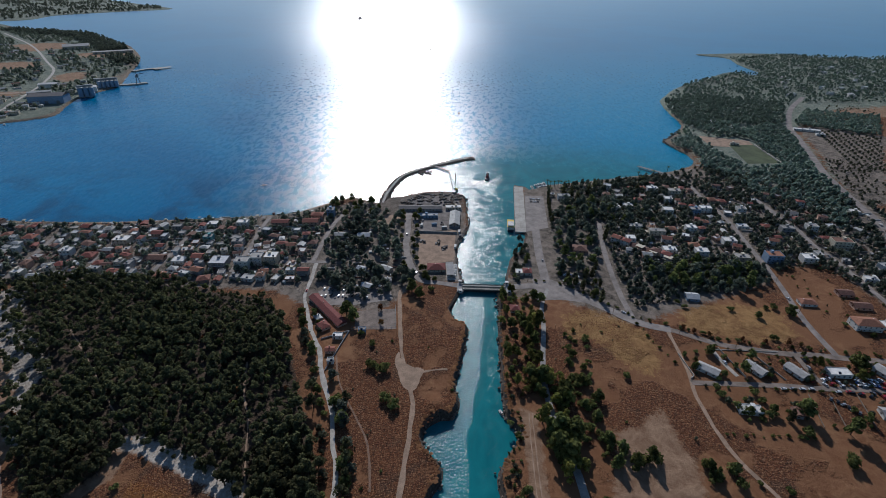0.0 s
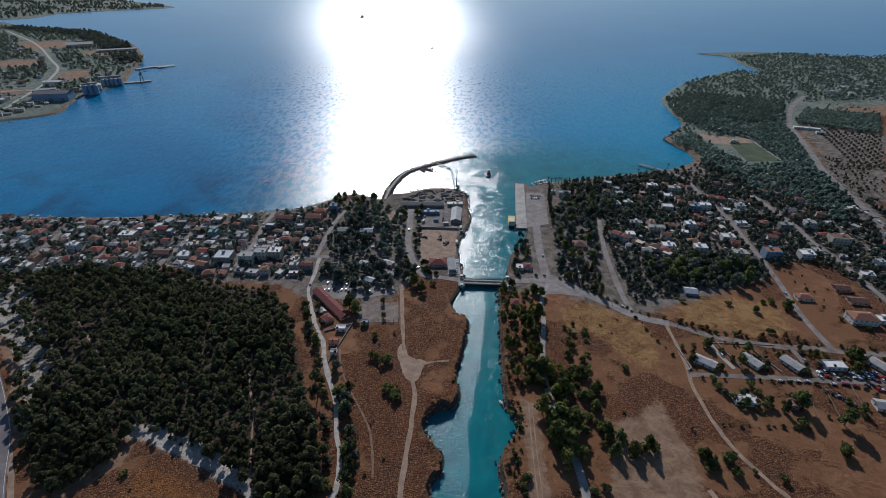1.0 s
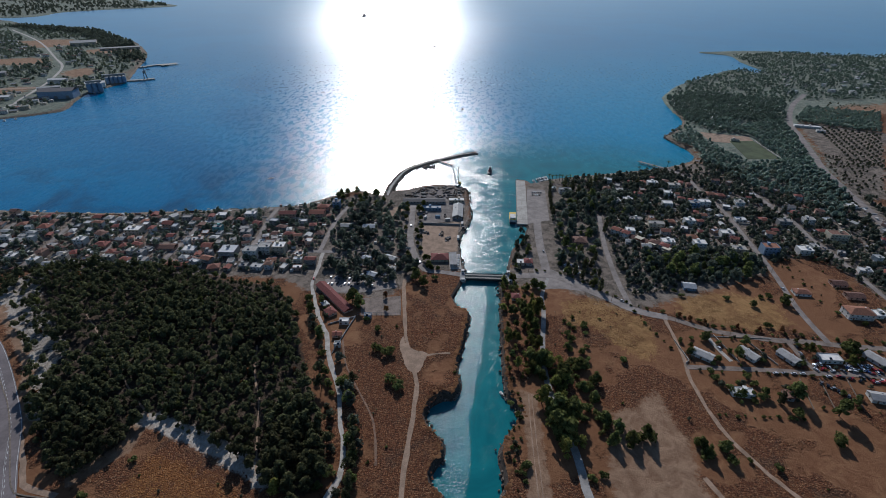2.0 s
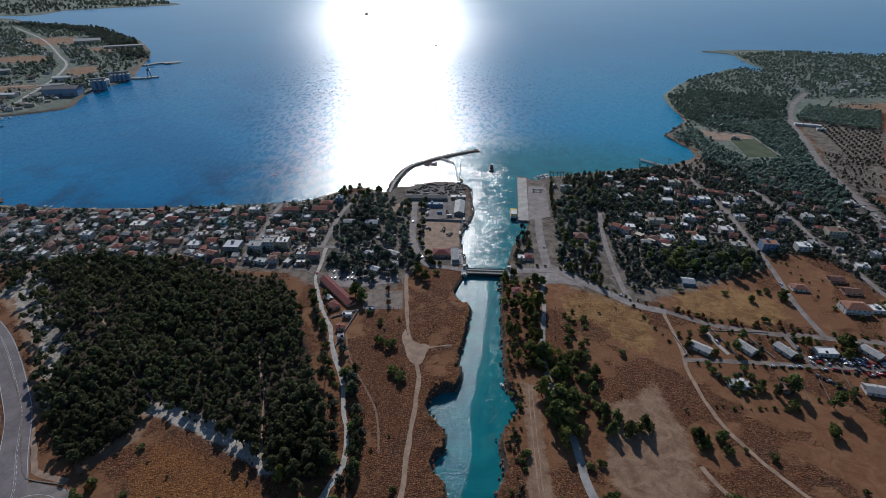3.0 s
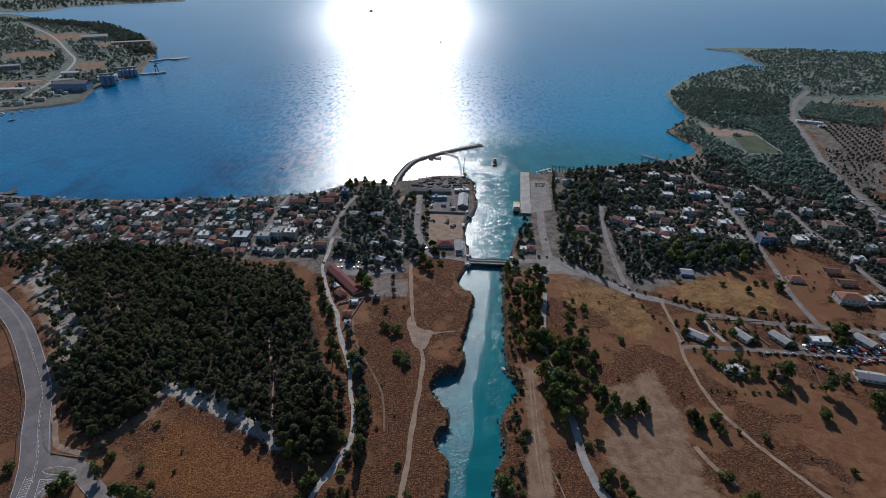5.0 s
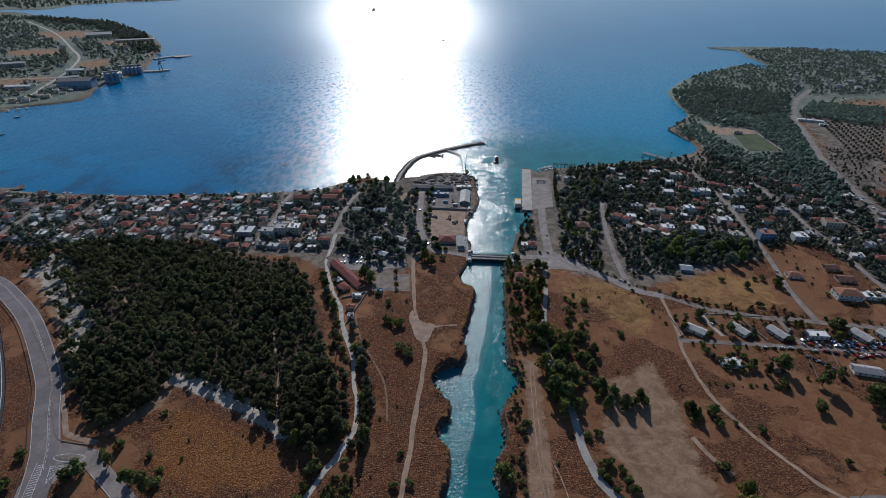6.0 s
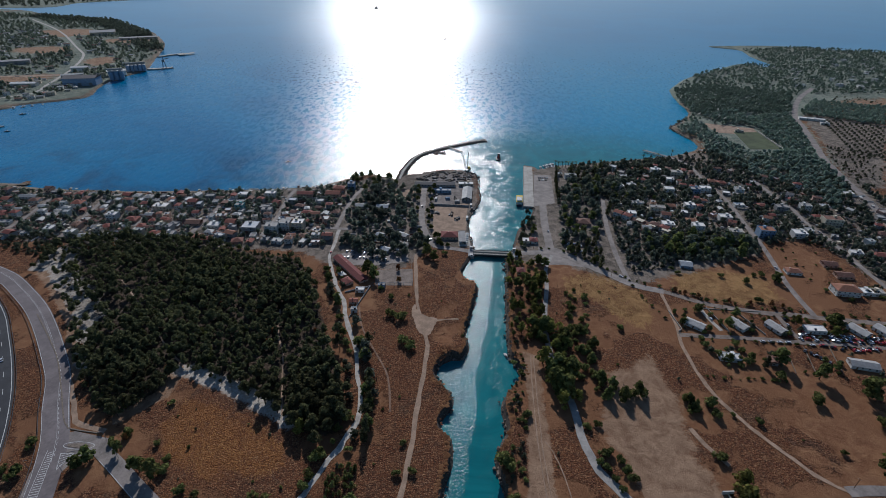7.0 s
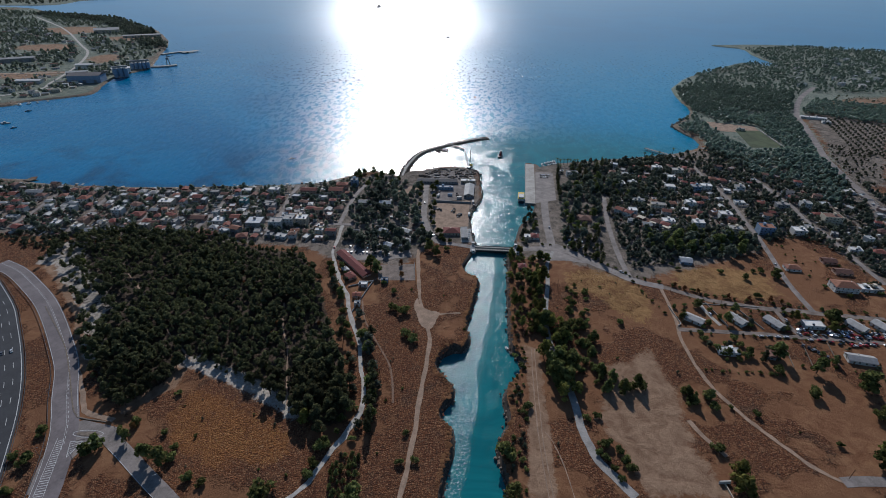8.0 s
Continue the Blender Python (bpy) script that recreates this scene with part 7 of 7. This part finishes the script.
def utility_pole(x, y, turn, label="tall wooden utility pole with a crossarm"):
    ob = thing("utility_pole", (x, y, ground_z(x, y)), turn)
    part("pole", rod((0, 0, -0.5), (0, 0, 8.5), 0.16, 0.11, 7), WOOD_DOOR, ob)
    part("crossarm", box_data((1.8, 0.12, 0.12), (0, 0, 7.9)), WOOD_DOOR, ob)
    for s in (-0.75, 0, 0.75):
        part("insulator", rod((s, 0, 8.02), (s, 0, 8.25), 0.06, 0.04, 6), PAINT_WHITE, ob)
    return tagged(ob, label, "utility pole", "utility poles")


for x, y in ((147, 239), (141, 201), (172, 202), (204, 200), (176, 227), (216, 223), (245, 216), (175, 99), (113, 262), (236, 262), (243, 300), (62, 300), (70, 240), (-90, 250), (-62, 178)):
    utility_pole(x, y, RNG.uniform(0, 180))


def lamp_post(x, y, turn):
    ob = thing("street_lamp", (x, y, ground_z(x, y)), turn)
    part("pole", rod((0, 0, -0.3), (0, 0, 8.0), 0.14, 0.08, 7), STEEL, ob)
    part("arm", rod((0, 0, 8.0), (1.8, 0, 8.5), 0.07, 0.05, 6), STEEL, ob)
    part("lamp_head", box_data((0.8, 0.3, 0.14), (2.0, 0, 8.42)), STEEL, ob)
    return tagged(ob, "tall grey steel street lamp at the junction", "street lamp", "street lamps")


for x, y, a in ((-186, 94, 0), (-161, 110, 200), (-150, 101, 220), (-136, 92, 220), (-125, 84, 220), (-205, 127, 20), (-222, 168, 200), (-170, 93, 40)):
    lamp_post(x, y, a)


def parasol(x, y):
    ob = thing("parasol", (x, y, ground_z(x, y)), RNG.uniform(0, 90))
    part("pole", rod((0, 0, 0), (0, 0, 2.6), 0.05, 0.05, 6), STEEL, ob)
    part("canopy", merged([rod((0, 0, 2.2), (0, 0, 2.9), 1.9, 0.08, 8)]), PAINT_WHITE, ob)
    return tagged(ob, "white canvas parasol on the canal terrace", "parasol", "parasols of the terrace")


for k in range(10):
    parasol(5 + 3.6 * (k % 2) + 0.3 * (k // 2), 306 + 3.6 * (k // 2))
for k in range(8):
    parasol(-70 + 4.2 * k, 291 + (k % 2) * 3.5)
terrace = thing("terrace", (7.0, 313, 1.8), 2)
part("floor", box_data((9, 22, 0.25)), CONCRETE, terrace)
part("canopy", box_data((5.5, 18, 0.15), (-1.5, 0, 3.0)), WALL_GREY, terrace)
for sx in (-4, 1):
    for sy in (-8, 0, 8):
        part("post", box_data((0.15, 0.15, 2.76), (sx, sy, 0.25)), STEEL, terrace)
tagged(terrace, "covered cafe terrace beside the canal", "terrace")


# ---- harbour clutter ----
def stack(x, y, turn, n, label):
    ob = thing("material_stack", (x, y, ground_z(x, y) + 0.05), turn)
    for k in range(n):
        part("block", box_data((RNG.uniform(1.5, 4), RNG.uniform(1.2, 2.4), RNG.uniform(0.6, 2.0)), (RNG.uniform(-4, 4), RNG.uniform(-2.5, 2.5), 0)), RNG.choice((SHEET_DARK, DARK_ASPHALT, BANK_SHADE_ROCK, ROCK)), ob)
    return tagged(ob, label, "stack", "harbour material")


heap_spots = scatter([(-40, 440), (-26, 450), (-18, 462), (16, 455), (20, 434), (4, 432), (-38, 433)], 6.0)
for x, y in heap_spots + [(-16, 359), (-4, 358), (1, 348), (15, 368), (-20, 396), (0, 392)]:
    stack(x, y, RNG.uniform(0, 90), RNG.randrange(5, 9), "heap of dark harbour material on bare ground")


def container(x, y, turn, colour):
    ob = thing("container", (x, y, ground_z(x, y) + 0.05), turn)
    part("body", box_data((6.1, 2.4, 2.6)), colour, ob)
    for k in range(9):
        for s in (-1, 1):
            part("rib", box_data((0.18, 0.1, 2.3), (-2.7 + 0.68 * k, s * 1.24, 0.15)), colour, ob)
    return tagged(ob, "steel freight container on the harbour yard", "container", "containers")


for x, y, a, c in ((-19, 388, 80, WALL_WHITE), (-8, 390, 5, WALL_BLUE), (1, 384, 5, SHEET_GREY), (14, 376, 85, SHEET_PALE), (10, 350, 85, WALL_WHITE)):
    container(x, y, a, c)


def mobile_crane(x, y, turn):
    ob = thing("mobile_crane", (x, y, ground_z(x, y)), turn)
    part("chassis", box_data((8, 2.6, 1.6), (0, 0, 0.7)), STEEL, ob)
    for sx in (-3, -1, 1, 3):
        for sy in (-1.2, 1.2):
            part("wheel", rod((sx, sy - 0.2, 0.6), (sx, sy + 0.2, 0.6), 0.6, 0.6, 10), TYRE, ob)
    part("cab", box_data((2, 2.2, 1.8), (2.5, 0, 2.3)), YELLOW, ob)
    part("boom", rod((-1, 0, 3), (2, 1, 20), 0.45, 0.25, 6), STEEL, ob)
    return tagged(ob, "dark mobile crane on the harbour point", "crane")


mobile_crane(12, 462, 60)
# unfinished concrete frames
for k in range(4):
    fx, fy = 152 + 8 * k, 356 - 8.5 * k
    ob = thing("building_frame", (fx, fy, ground_z(fx, fy)), -48)
    for sx in (-3.5, 3.5):
        for sy in (-3, 3):
            part("column", box_data((0.4, 0.4, 5.6), (sx, sy, 0)), WALL_CREAM, ob)
    for z in (2.8, 5.6):
        part("slab", box_data((8.4, 7.0, 0.25), (0, 0, z)), WALL_CREAM, ob)
    HOUSES.append((fx, fy, 6))
    tagged(ob, "unfinished cream concrete building frame", "building frame", "row of unfinished frames")
# the pitch and the bare ground beside it
tagged(patch("pitch", PITCH, plain("dull_green_turf", (0.060, 0.075, 0.035), 0.95, vary=0.3, scale=0.05), 0.08, 12), "dull green football pitch", "pitch", kind="structure")
tagged(patch("pitch", PITCH_BARE, EARTH, 0.07, 12), "bare earth ground beside the pitch", "pitch", kind="structure")
wall_line("wall_pitch", [(404, 624), (399, 556)], 1.2, 1.2, CONCRETE, "pale concrete stand beside the pitch")
# street shrubs along the roads
for pts, off, gap in ((BRIDGE_ROAD, -5.2, 5.0), (BRIDGE_ROAD[8:], 5.0, 7.0)):
    line = spline(pts, gap)
    for a, b in zip(line[3:], line[4:]):
        d = (b - a).normalized()
        p = a + Vector((d.y, -d.x)) * off
        plant("bush", p.x + RNG.uniform(-0.6, 0.6), p.y + RNG.uniform(-0.6, 0.6), RNG.uniform(0.9, 1.9), "shrubs along the road")

# ---- groves, scrub and distant woods ----
ROADS = [(q, 5.0) for q in (BRIDGE_ROAD, QUAY_ROAD, NORTH_STREET, FIELD_TRACK, BLOCK_STREET, BLOCK_LINK, GRAVEL_ROAD, SAND_TRACK, HARBOUR_ROAD,
                            BLOCK_LINK)] + [(q, 3.6) for q in (DIAGONAL, SECOND_DIAGONAL, VILLAGE_FRONT, STREET_A, STREET_B, STREET_C, STREET_D, STREET_E, STREET_F)] + [(LANE_EAST, 2.2), (COAST_ROAD, 7), (NATIONAL_ROAD, 10), (SIDE_ROAD, 7), (HIGHWAY, 16), (SHORE_EAST[3:10], 10)]
for area, kind, gap, lo, hi, group in ((STRIP_EAST, "broad_tree", 5.4, 2.6, 5.0, "trees along the canal"), (ROW_EAST, "bush", 8.0, 1.6, 3.4, "shrubs beside the lane"),
                                       (YOUNG_PINES, "young_pine", 3.4, 1.2, 2.1, "young conifers by the gravel road"),
                                       (BANK_GREEN, "broad_tree", 6.0, 1.2, 3.4, "shrubs on the canal bank"), ([(39, 292), (58, 290), (60, 250), (54, 228), (37, 232)], "broad_tree", 7.5, 1.4, 3.6, "trees on the east bank")):
    for x, y in scatter(area, gap, HOUSES, ROADS):
        plant("yellow_tree" if kind == "broad_tree" and RNG.random() < 0.65 else kind, x, y, RNG.uniform(lo, hi), group)
for area, kind, gap, lo, hi, name, label in ((GROVE_SHORE, "dark_tree", 7.4, 2.4, 4.8, "grove", "leafy trees by the western shore"), (GROVE_HARBOUR, "dark_tree", 7.8, 2.4, 4.8, "grove", "leafy trees beside the harbour road"), (PARK, "dark_tree", 7.2, 2.6, 5.2, "grove", "leafy trees over the car park"), (WOOD_EAST, "dark_tree", 9.0, 2.2, 5.8, "grove", "dark evergreen grove behind the quay"), (WOOD_EAST, "broad_tree", 13.0, 1.4, 4.6, "grove", "lighter leafy trees among dark evergreens"), (WOOD_NORTH, "dark_tree", 7.0, 2.4, 4.0, "grove", "trees between beach and houses"),
                                             (WOOD_MID, "broad_tree", 9.5, 2.4, 5.4, "grove", "tall green grove above the dry field"), (WOOD_MID, "dark_tree", 9.0, 2.4, 6.0, "grove", "dark evergreens in the grove above the dry field"), (WOOD_MID, "olive_tree", 6.0, 0.9, 2.2, "thicket", "grey-green undergrowth of the grove"), (WOOD_LEFT, "olive_tree", 5.0, 1.6, 3.0, "thicket", "green shrubbery below the village"),
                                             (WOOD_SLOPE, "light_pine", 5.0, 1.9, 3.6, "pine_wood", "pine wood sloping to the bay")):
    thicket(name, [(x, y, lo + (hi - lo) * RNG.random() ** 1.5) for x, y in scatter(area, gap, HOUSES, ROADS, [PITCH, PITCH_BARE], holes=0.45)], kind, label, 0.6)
thicket("grove", [(x, y, RNG.uniform(2.2, 4.0)) for x, y in scatter([(-108, 436), (-96, 446), (-74, 440), (-60, 432), (-58, 408), (-100, 404)], 11.0, HOUSES, ROADS)], "broad_tree", "leafy trees along the stony shore", 0.6)
for side in (-1, 1):
    line = spline(GRAVEL_ROAD[3:15], 4.4)
    for a, b in zip(line, line[1:]):
        d = (b - a).normalized()
        p = a + Vector((d.y, -d.x)) * side * RNG.uniform(3.2, 6.5)
        if RNG.random() < (0.85 if side > 0 else 0.6):
            plant(RNG.choice(("broad_tree", "bush", "olive_tree")), p.x, p.y, RNG.uniform(1.5, 3.2 if side < 0 else 4.4), "shrubs along the gravel road")
# gardens of the two villages
west_town = [(-470, 396), (-470, 300), (-300, 298), (-120, 296), (-60, 300), (-60, 430), (-110, 425), (-300, 392)]
thicket("garden_trees", [(x, y, RNG.uniform(1.3, 3.3)) for x, y in scatter(west_town, 6.2, [(a, b, 0.82 * c) for a, b, c in HOUSES], ROADS + [(SHORE_WEST, 11)])], "dark_tree", "garden trees between the village houses", 0.22)
east_town = [(125, 265), (235, 305), (262, 290), (300, 235), (420, 232), (420, 480), (300, 540), (120, 490)]
thicket("garden_trees", [(x, y, RNG.uniform(1.7, 3.5)) for x, y in scatter(east_town, 6.4, HOUSES, ROADS, [OPEN_EAST], holes=0.3)], "dark_tree", "dark garden trees among the houses", 0.22)
thicket("garden_shrubs", [(x, y, RNG.uniform(1.2, 2.4)) for x, y in scatter(east_town, 6.2, HOUSES, ROADS, [OPEN_EAST], holes=0.3)], "olive_tree", "grey-green garden shrubs among the houses", 0.24)
for x, y in scatter(OPEN_EAST, 11, HOUSES, ROADS, holes=0.2):
    plant(RNG.choice(("bush", "olive_tree", "bush")), x, y, RNG.uniform(0.7, 1.7), "bushes in the open plot")
# distant woods
cape = [(305, 655), (345, 700), (372, 850), (470, 1000), (640, 1130), (690, 1110), (725, 1330), (900, 1390), (1500, 1280), (1500, 900), (700, 860), (600, 850), (560, 830), (500, 740), (470, 690), (410, 650), (345, 660)]
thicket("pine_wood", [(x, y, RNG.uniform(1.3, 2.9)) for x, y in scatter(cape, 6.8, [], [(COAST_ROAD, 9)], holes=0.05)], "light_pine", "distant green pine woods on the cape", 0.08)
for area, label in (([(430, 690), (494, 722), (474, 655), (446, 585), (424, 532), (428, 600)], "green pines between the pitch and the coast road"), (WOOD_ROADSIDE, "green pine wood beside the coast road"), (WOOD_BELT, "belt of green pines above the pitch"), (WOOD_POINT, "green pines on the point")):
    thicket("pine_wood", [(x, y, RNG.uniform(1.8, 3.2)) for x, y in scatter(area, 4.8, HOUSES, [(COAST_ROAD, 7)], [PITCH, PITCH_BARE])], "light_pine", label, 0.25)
thicket("olive_grove", [(x, y, RNG.uniform(1.8, 2.4)) for x, y in [(470 + 7.5 * i + 3.2 * j, 520 + 9.5 * j - 3.0 * i) for i in range(26) for j in range(20) if inside(OLIVE_GROVE, np.array([470 + 7.5 * i + 3.2 * j]), np.array([520 + 9.5 * j - 3.0 * i]))[0]]], "olive_tree", "rows of olive trees on brown soil", 0.3)
pen = [(-660, 720), (-640, 830), (-650, 1000), (-720, 1240), (-870, 1430), (-1120, 1720), (-1480, 1850), (-1800, 1950), (-1500, 1250), (-1000, 800), (-760, 650)]
thicket("woodland", [(x, y, RNG.uniform(2.0, 4.6)) for x, y in clumped(scatter(pen, 13, HOUSES, WORKS_ROADS, HEADLAND_FIELDS), 0.012, -0.25)], "dark_tree", "scattered dark trees on the far headland", 0.045)
belt = [(-690, 1170), (-860, 1420), (-920, 1500), (-1140, 1720), (-1480, 1850), (-1500, 1800), (-1150, 1640), (-960, 1440), (-760, 1190)]
thicket("woodland", [(x, y, RNG.uniform(4.0, 6.5)) for x, y in scatter(belt, 11, [], WORKS_ROADS, HEADLAND_FIELDS)], "dark_tree", "dark tree belt on the far headland", 0.14)
shore_far = [(-2600, 2160), (-1770, 2150), (-1700, 2400), (-1420, 2760), (-1510, 2900), (-2100, 3400), (-3300, 3400)]
thicket("woodland", [(x, y, RNG.uniform(3.5, 6.5)) for x, y in clumped(scatter(shore_far, 24, [], []), 0.008, -0.1)], "dark_tree", "hazy dark trees on the farthest shore", 0.08)
# dry scrub on the near fields
near_w = [(-330, 240), (-330, 60), (-5, 60), (0, 110), (-14, 160), (4, 180), (12, 215), (2, 260), (-85, 262), (-60, 160), (-56, 118), (-90, 128), (-150, 142), (-200, 152), (-290, 245)]
near_e = [(30, 60), (300, 60), (300, 185), (140, 195), (140, 240), (80, 270), (42, 262), (36, 200), (42, 160), (30, 140)]
bare = [BARE_BANK, BARE_EAST, LOT_COURT]
spots = [q for q in scatter(near_w, 1.25, [], ROADS, bare) + scatter(near_e, 1.25, HOUSES, ROADS, bare) if scrubby(*q) > RNG.uniform(0.0, 0.5)]
tufts("dry_scrub", spots, LEAF_DRY, "dry brown grass tufts and low scrub", 0.2, 0.62)
straw_spots = clumped(scatter(STRAW_FOREST, 1.1), 0.09, 0.0) + clumped(scatter(STRAW_NORTH, 1.5), 0.05, 0.1) + clumped(scatter(STRAW_EAST, 1.6), 0.05, 0.2)
tufts("dry_scrub", straw_spots, LEAF_STRAW, "straw-coloured tufts of dry grass", 0.15, 0.42)
for x, y in clumped(scatter([(25, 84), (33, 84), (38, 150), (42, 185), (36, 190), (31, 150), (28, 130)], 3.6), 0.08, -0.25):
    plant(RNG.choice(("bush", "olive_tree", "bush")), x, y, RNG.uniform(0.7, 2.0), "shrubs on the canal bank")
for line, gap in (([(139, 163), (166, 162), (181, 161)], 2.4), ([(196, 168), (222, 166), (250, 150), (262, 140)], 5.0), ([(124, 256), (128, 232), (134, 214)], 3.5)):
    for q in spline(line, gap):
        plant("bush", q.x + RNG.uniform(-0.8, 0.8), q.y + RNG.uniform(-0.8, 0.8), RNG.uniform(0.6, 1.5), "scrub along the field edge")

for q in spline([(109, 476), (102, 436), (96, 384)], 3.4):
    plant(RNG.choice(("dark_tree", "cypress", "dark_tree")), q.x + RNG.uniform(-0.8, 0.8), q.y, RNG.uniform(1.5, 2.5), "dark hedge trees behind the quay apron")
for x, y, r in ((-59, 138, 4.2), (-54, 125, 4.0), (-59, 119, 3.6), (-63, 112, 3.2), (-55, 142, 3.8), (-61, 153, 4.0), (-58, 130, 4.4), (-66, 118, 3.4), (-70, 190, 3.2), (-66, 178, 3.6)):
    plant("pine_tree", x, y, r, "tall pines at the foot of the forest")
for x, y, r in ((-44, 151, 3.6), (-42.5, 144, 3.8), (-41.5, 137, 3.4), (-43, 129, 3.2), (-50, 182, 3.4)):
    plant("pine_tree", x, y, r, "tall pines beside the gravel road")
for x, y, r in ((-51, 175, 4.6), (-49, 168, 4.0), (-60, 199, 3.4), (-41, 142, 3.4), (-45, 156, 3.4)):
    plant("dark_tree", x, y, r, "dark trees beside the gravel road")

# the east bank between bridge and quay, and hedges round the bungalows
for x, y in scatter([(47, 300), (61, 300), (69, 350), (66, 372), (58, 345)], 5.2, HOUSES, ROADS):
    plant(RNG.choice(("broad_tree", "dark_tree", "olive_tree")), x, y, RNG.uniform(1.4, 3.2), "trees on the east bank")
for x, y in scatter([(82, 300), (118, 320), (112, 272), (98, 288)], 5.5, HOUSES, ROADS):
    plant(RNG.choice(("broad_tree", "dark_tree", "cypress")), x, y, RNG.uniform(1.6, 3.0), "trees by the junction")
for x, y in scatter([(141, 226), (258, 216), (262, 200), (140, 203)], 6.5, HOUSES, [(BLOCK_LINK, 3), (BLOCK_STREET, 3), (BRIDGE_ROAD, 4), (DRIVEWAY, 2)])[::2]:
    plant(RNG.choice(("bush", "olive_tree", "broad_tree")), x, y, RNG.uniform(0.9, 2.4), "garden plants of the bungalows")
for x, y in ((150, 184), (153, 180), (157, 176), (163, 176), (160, 183), (170, 178), (178, 177), (183, 181), (215, 172), (219, 176), (212, 179)):
    plant(RNG.choice(("bush", "broad_tree", "olive_tree")), x, y, RNG.uniform(1.4, 3.0), "shrubs round the field houses")
# dark scrub and rubble along the edges of the canal
def beside(pts, near, far, gap):
    out = []
    for a, b in zip(spline(pts, gap), spline(pts, gap)[1:]):
        d = (b - a).normalized()
        s = RNG.uniform(near, far)
        out.append((a.x - d.y * s * SIDE, a.y + d.x * s * SIDE))
    return out


rim = []
for SIDE, bank in ((-1, BANK_WEST[1:26]), (1, BANK_EAST[8:29])):
    for _ in range(3):
        rim += beside(bank, 0.9, 3.6, 1.0)
tufts("bank_scrub", rim, LEAF_DRY, "dry brown scrub along the rim of the canal", 0.35, 1.5)

for x, y, c in [h for h in HOUSES if 138 < h[0] < 300 and 160 < h[1] < 262]:
    for _ in range(4):
        a = RNG.uniform(0, math.tau)
        plant(RNG.choice(("bush", "dark_tree", "olive_tree", "bush", "olive_tree")), x + 1.15 * c * math.cos(a), y + 1.0 * c * math.sin(a), RNG.uniform(1.0, 2.3), "garden plants of the bungalows")

low_shrubs = [q for q in scatter(near_w, 9.0, [], ROADS, bare) + scatter(near_e, 9.0, HOUSES, ROADS, bare) if scrubby(*q) > 0.15]
for x, y in low_shrubs[::3]:
    plant(RNG.choice(("bush", "olive_tree")), x, y, RNG.uniform(0.5, 1.2), "low shrubs in the dry fields")

lane = spline(HARBOUR_ROAD[:5], 5.0)
along = [(a.x + sx + RNG.uniform(-1.2, 1.2), a.y + RNG.uniform(-1.5, 1.5), RNG.uniform(1.6, 3.6)) for a in lane for sx in (-5.8, 5.8, 9.0) if RNG.random() < 0.6]
thicket("grove", along, "broad_tree", "leafy trees beside the dusty harbour road", 0.6)

thicket("thicket", [(x, y, RNG.uniform(0.8, 2.2)) for x, y in clumped(scatter(FIELD_FALLOW, 6.0, HOUSES, ROADS), 0.04, -0.1)], "olive_tree", "grey-green scrub on brown fallow land", 0.4)
thicket("thicket", [(x, y, RNG.uniform(0.8, 2.0)) for x, y in clumped(scatter(FIELD_PALE, 9.0), 0.03, 0.0)], "olive_tree", "grey-green scrub on a pale field", 0.3)

# hedges along the bungalow street and the far road
for pts, off, gap in ((BLOCK_STREET, 3.0, 3.6), (BLOCK_STREET, -3.0, 4.4), (BRIDGE_ROAD[9:], 3.6, 3.8), (BRIDGE_ROAD[9:], -3.8, 3.8)):
    line = spline(pts, gap)
    for a, b in zip(line[1:], line[2:]):
        d = (b - a).normalized()
        if RNG.random() < 0.7:
            plant(RNG.choice(("bush", "olive_tree", "bush")), a.x + d.y * off + RNG.uniform(-0.5, 0.5), a.y - d.x * off + RNG.uniform(-0.5, 0.5), RNG.uniform(0.6, 1.5), "shrubs along the road")

# ---- from plan units to metres: places grow by PLAN; what was built in metres keeps its size ----
IN_METRES = {"house", "car", "parasol", "utility_pole", "street_lamp", "container", "control_cabin", "building_frame", "material_stack", "road_barrier"}
grown = Matrix.Scale(PLAN, 4)
for ob in list(scene.objects):
    if ob.parent or ob.type not in {"MESH", "EMPTY"}:
        continue
    if ob.name.split(".")[0] in IN_METRES:
        ob.location = ob.location * PLAN
    elif ob.type == "MESH":
        ob.data.transform(grown)
    else:
        ob.matrix_world = grown @ ob.matrix_world
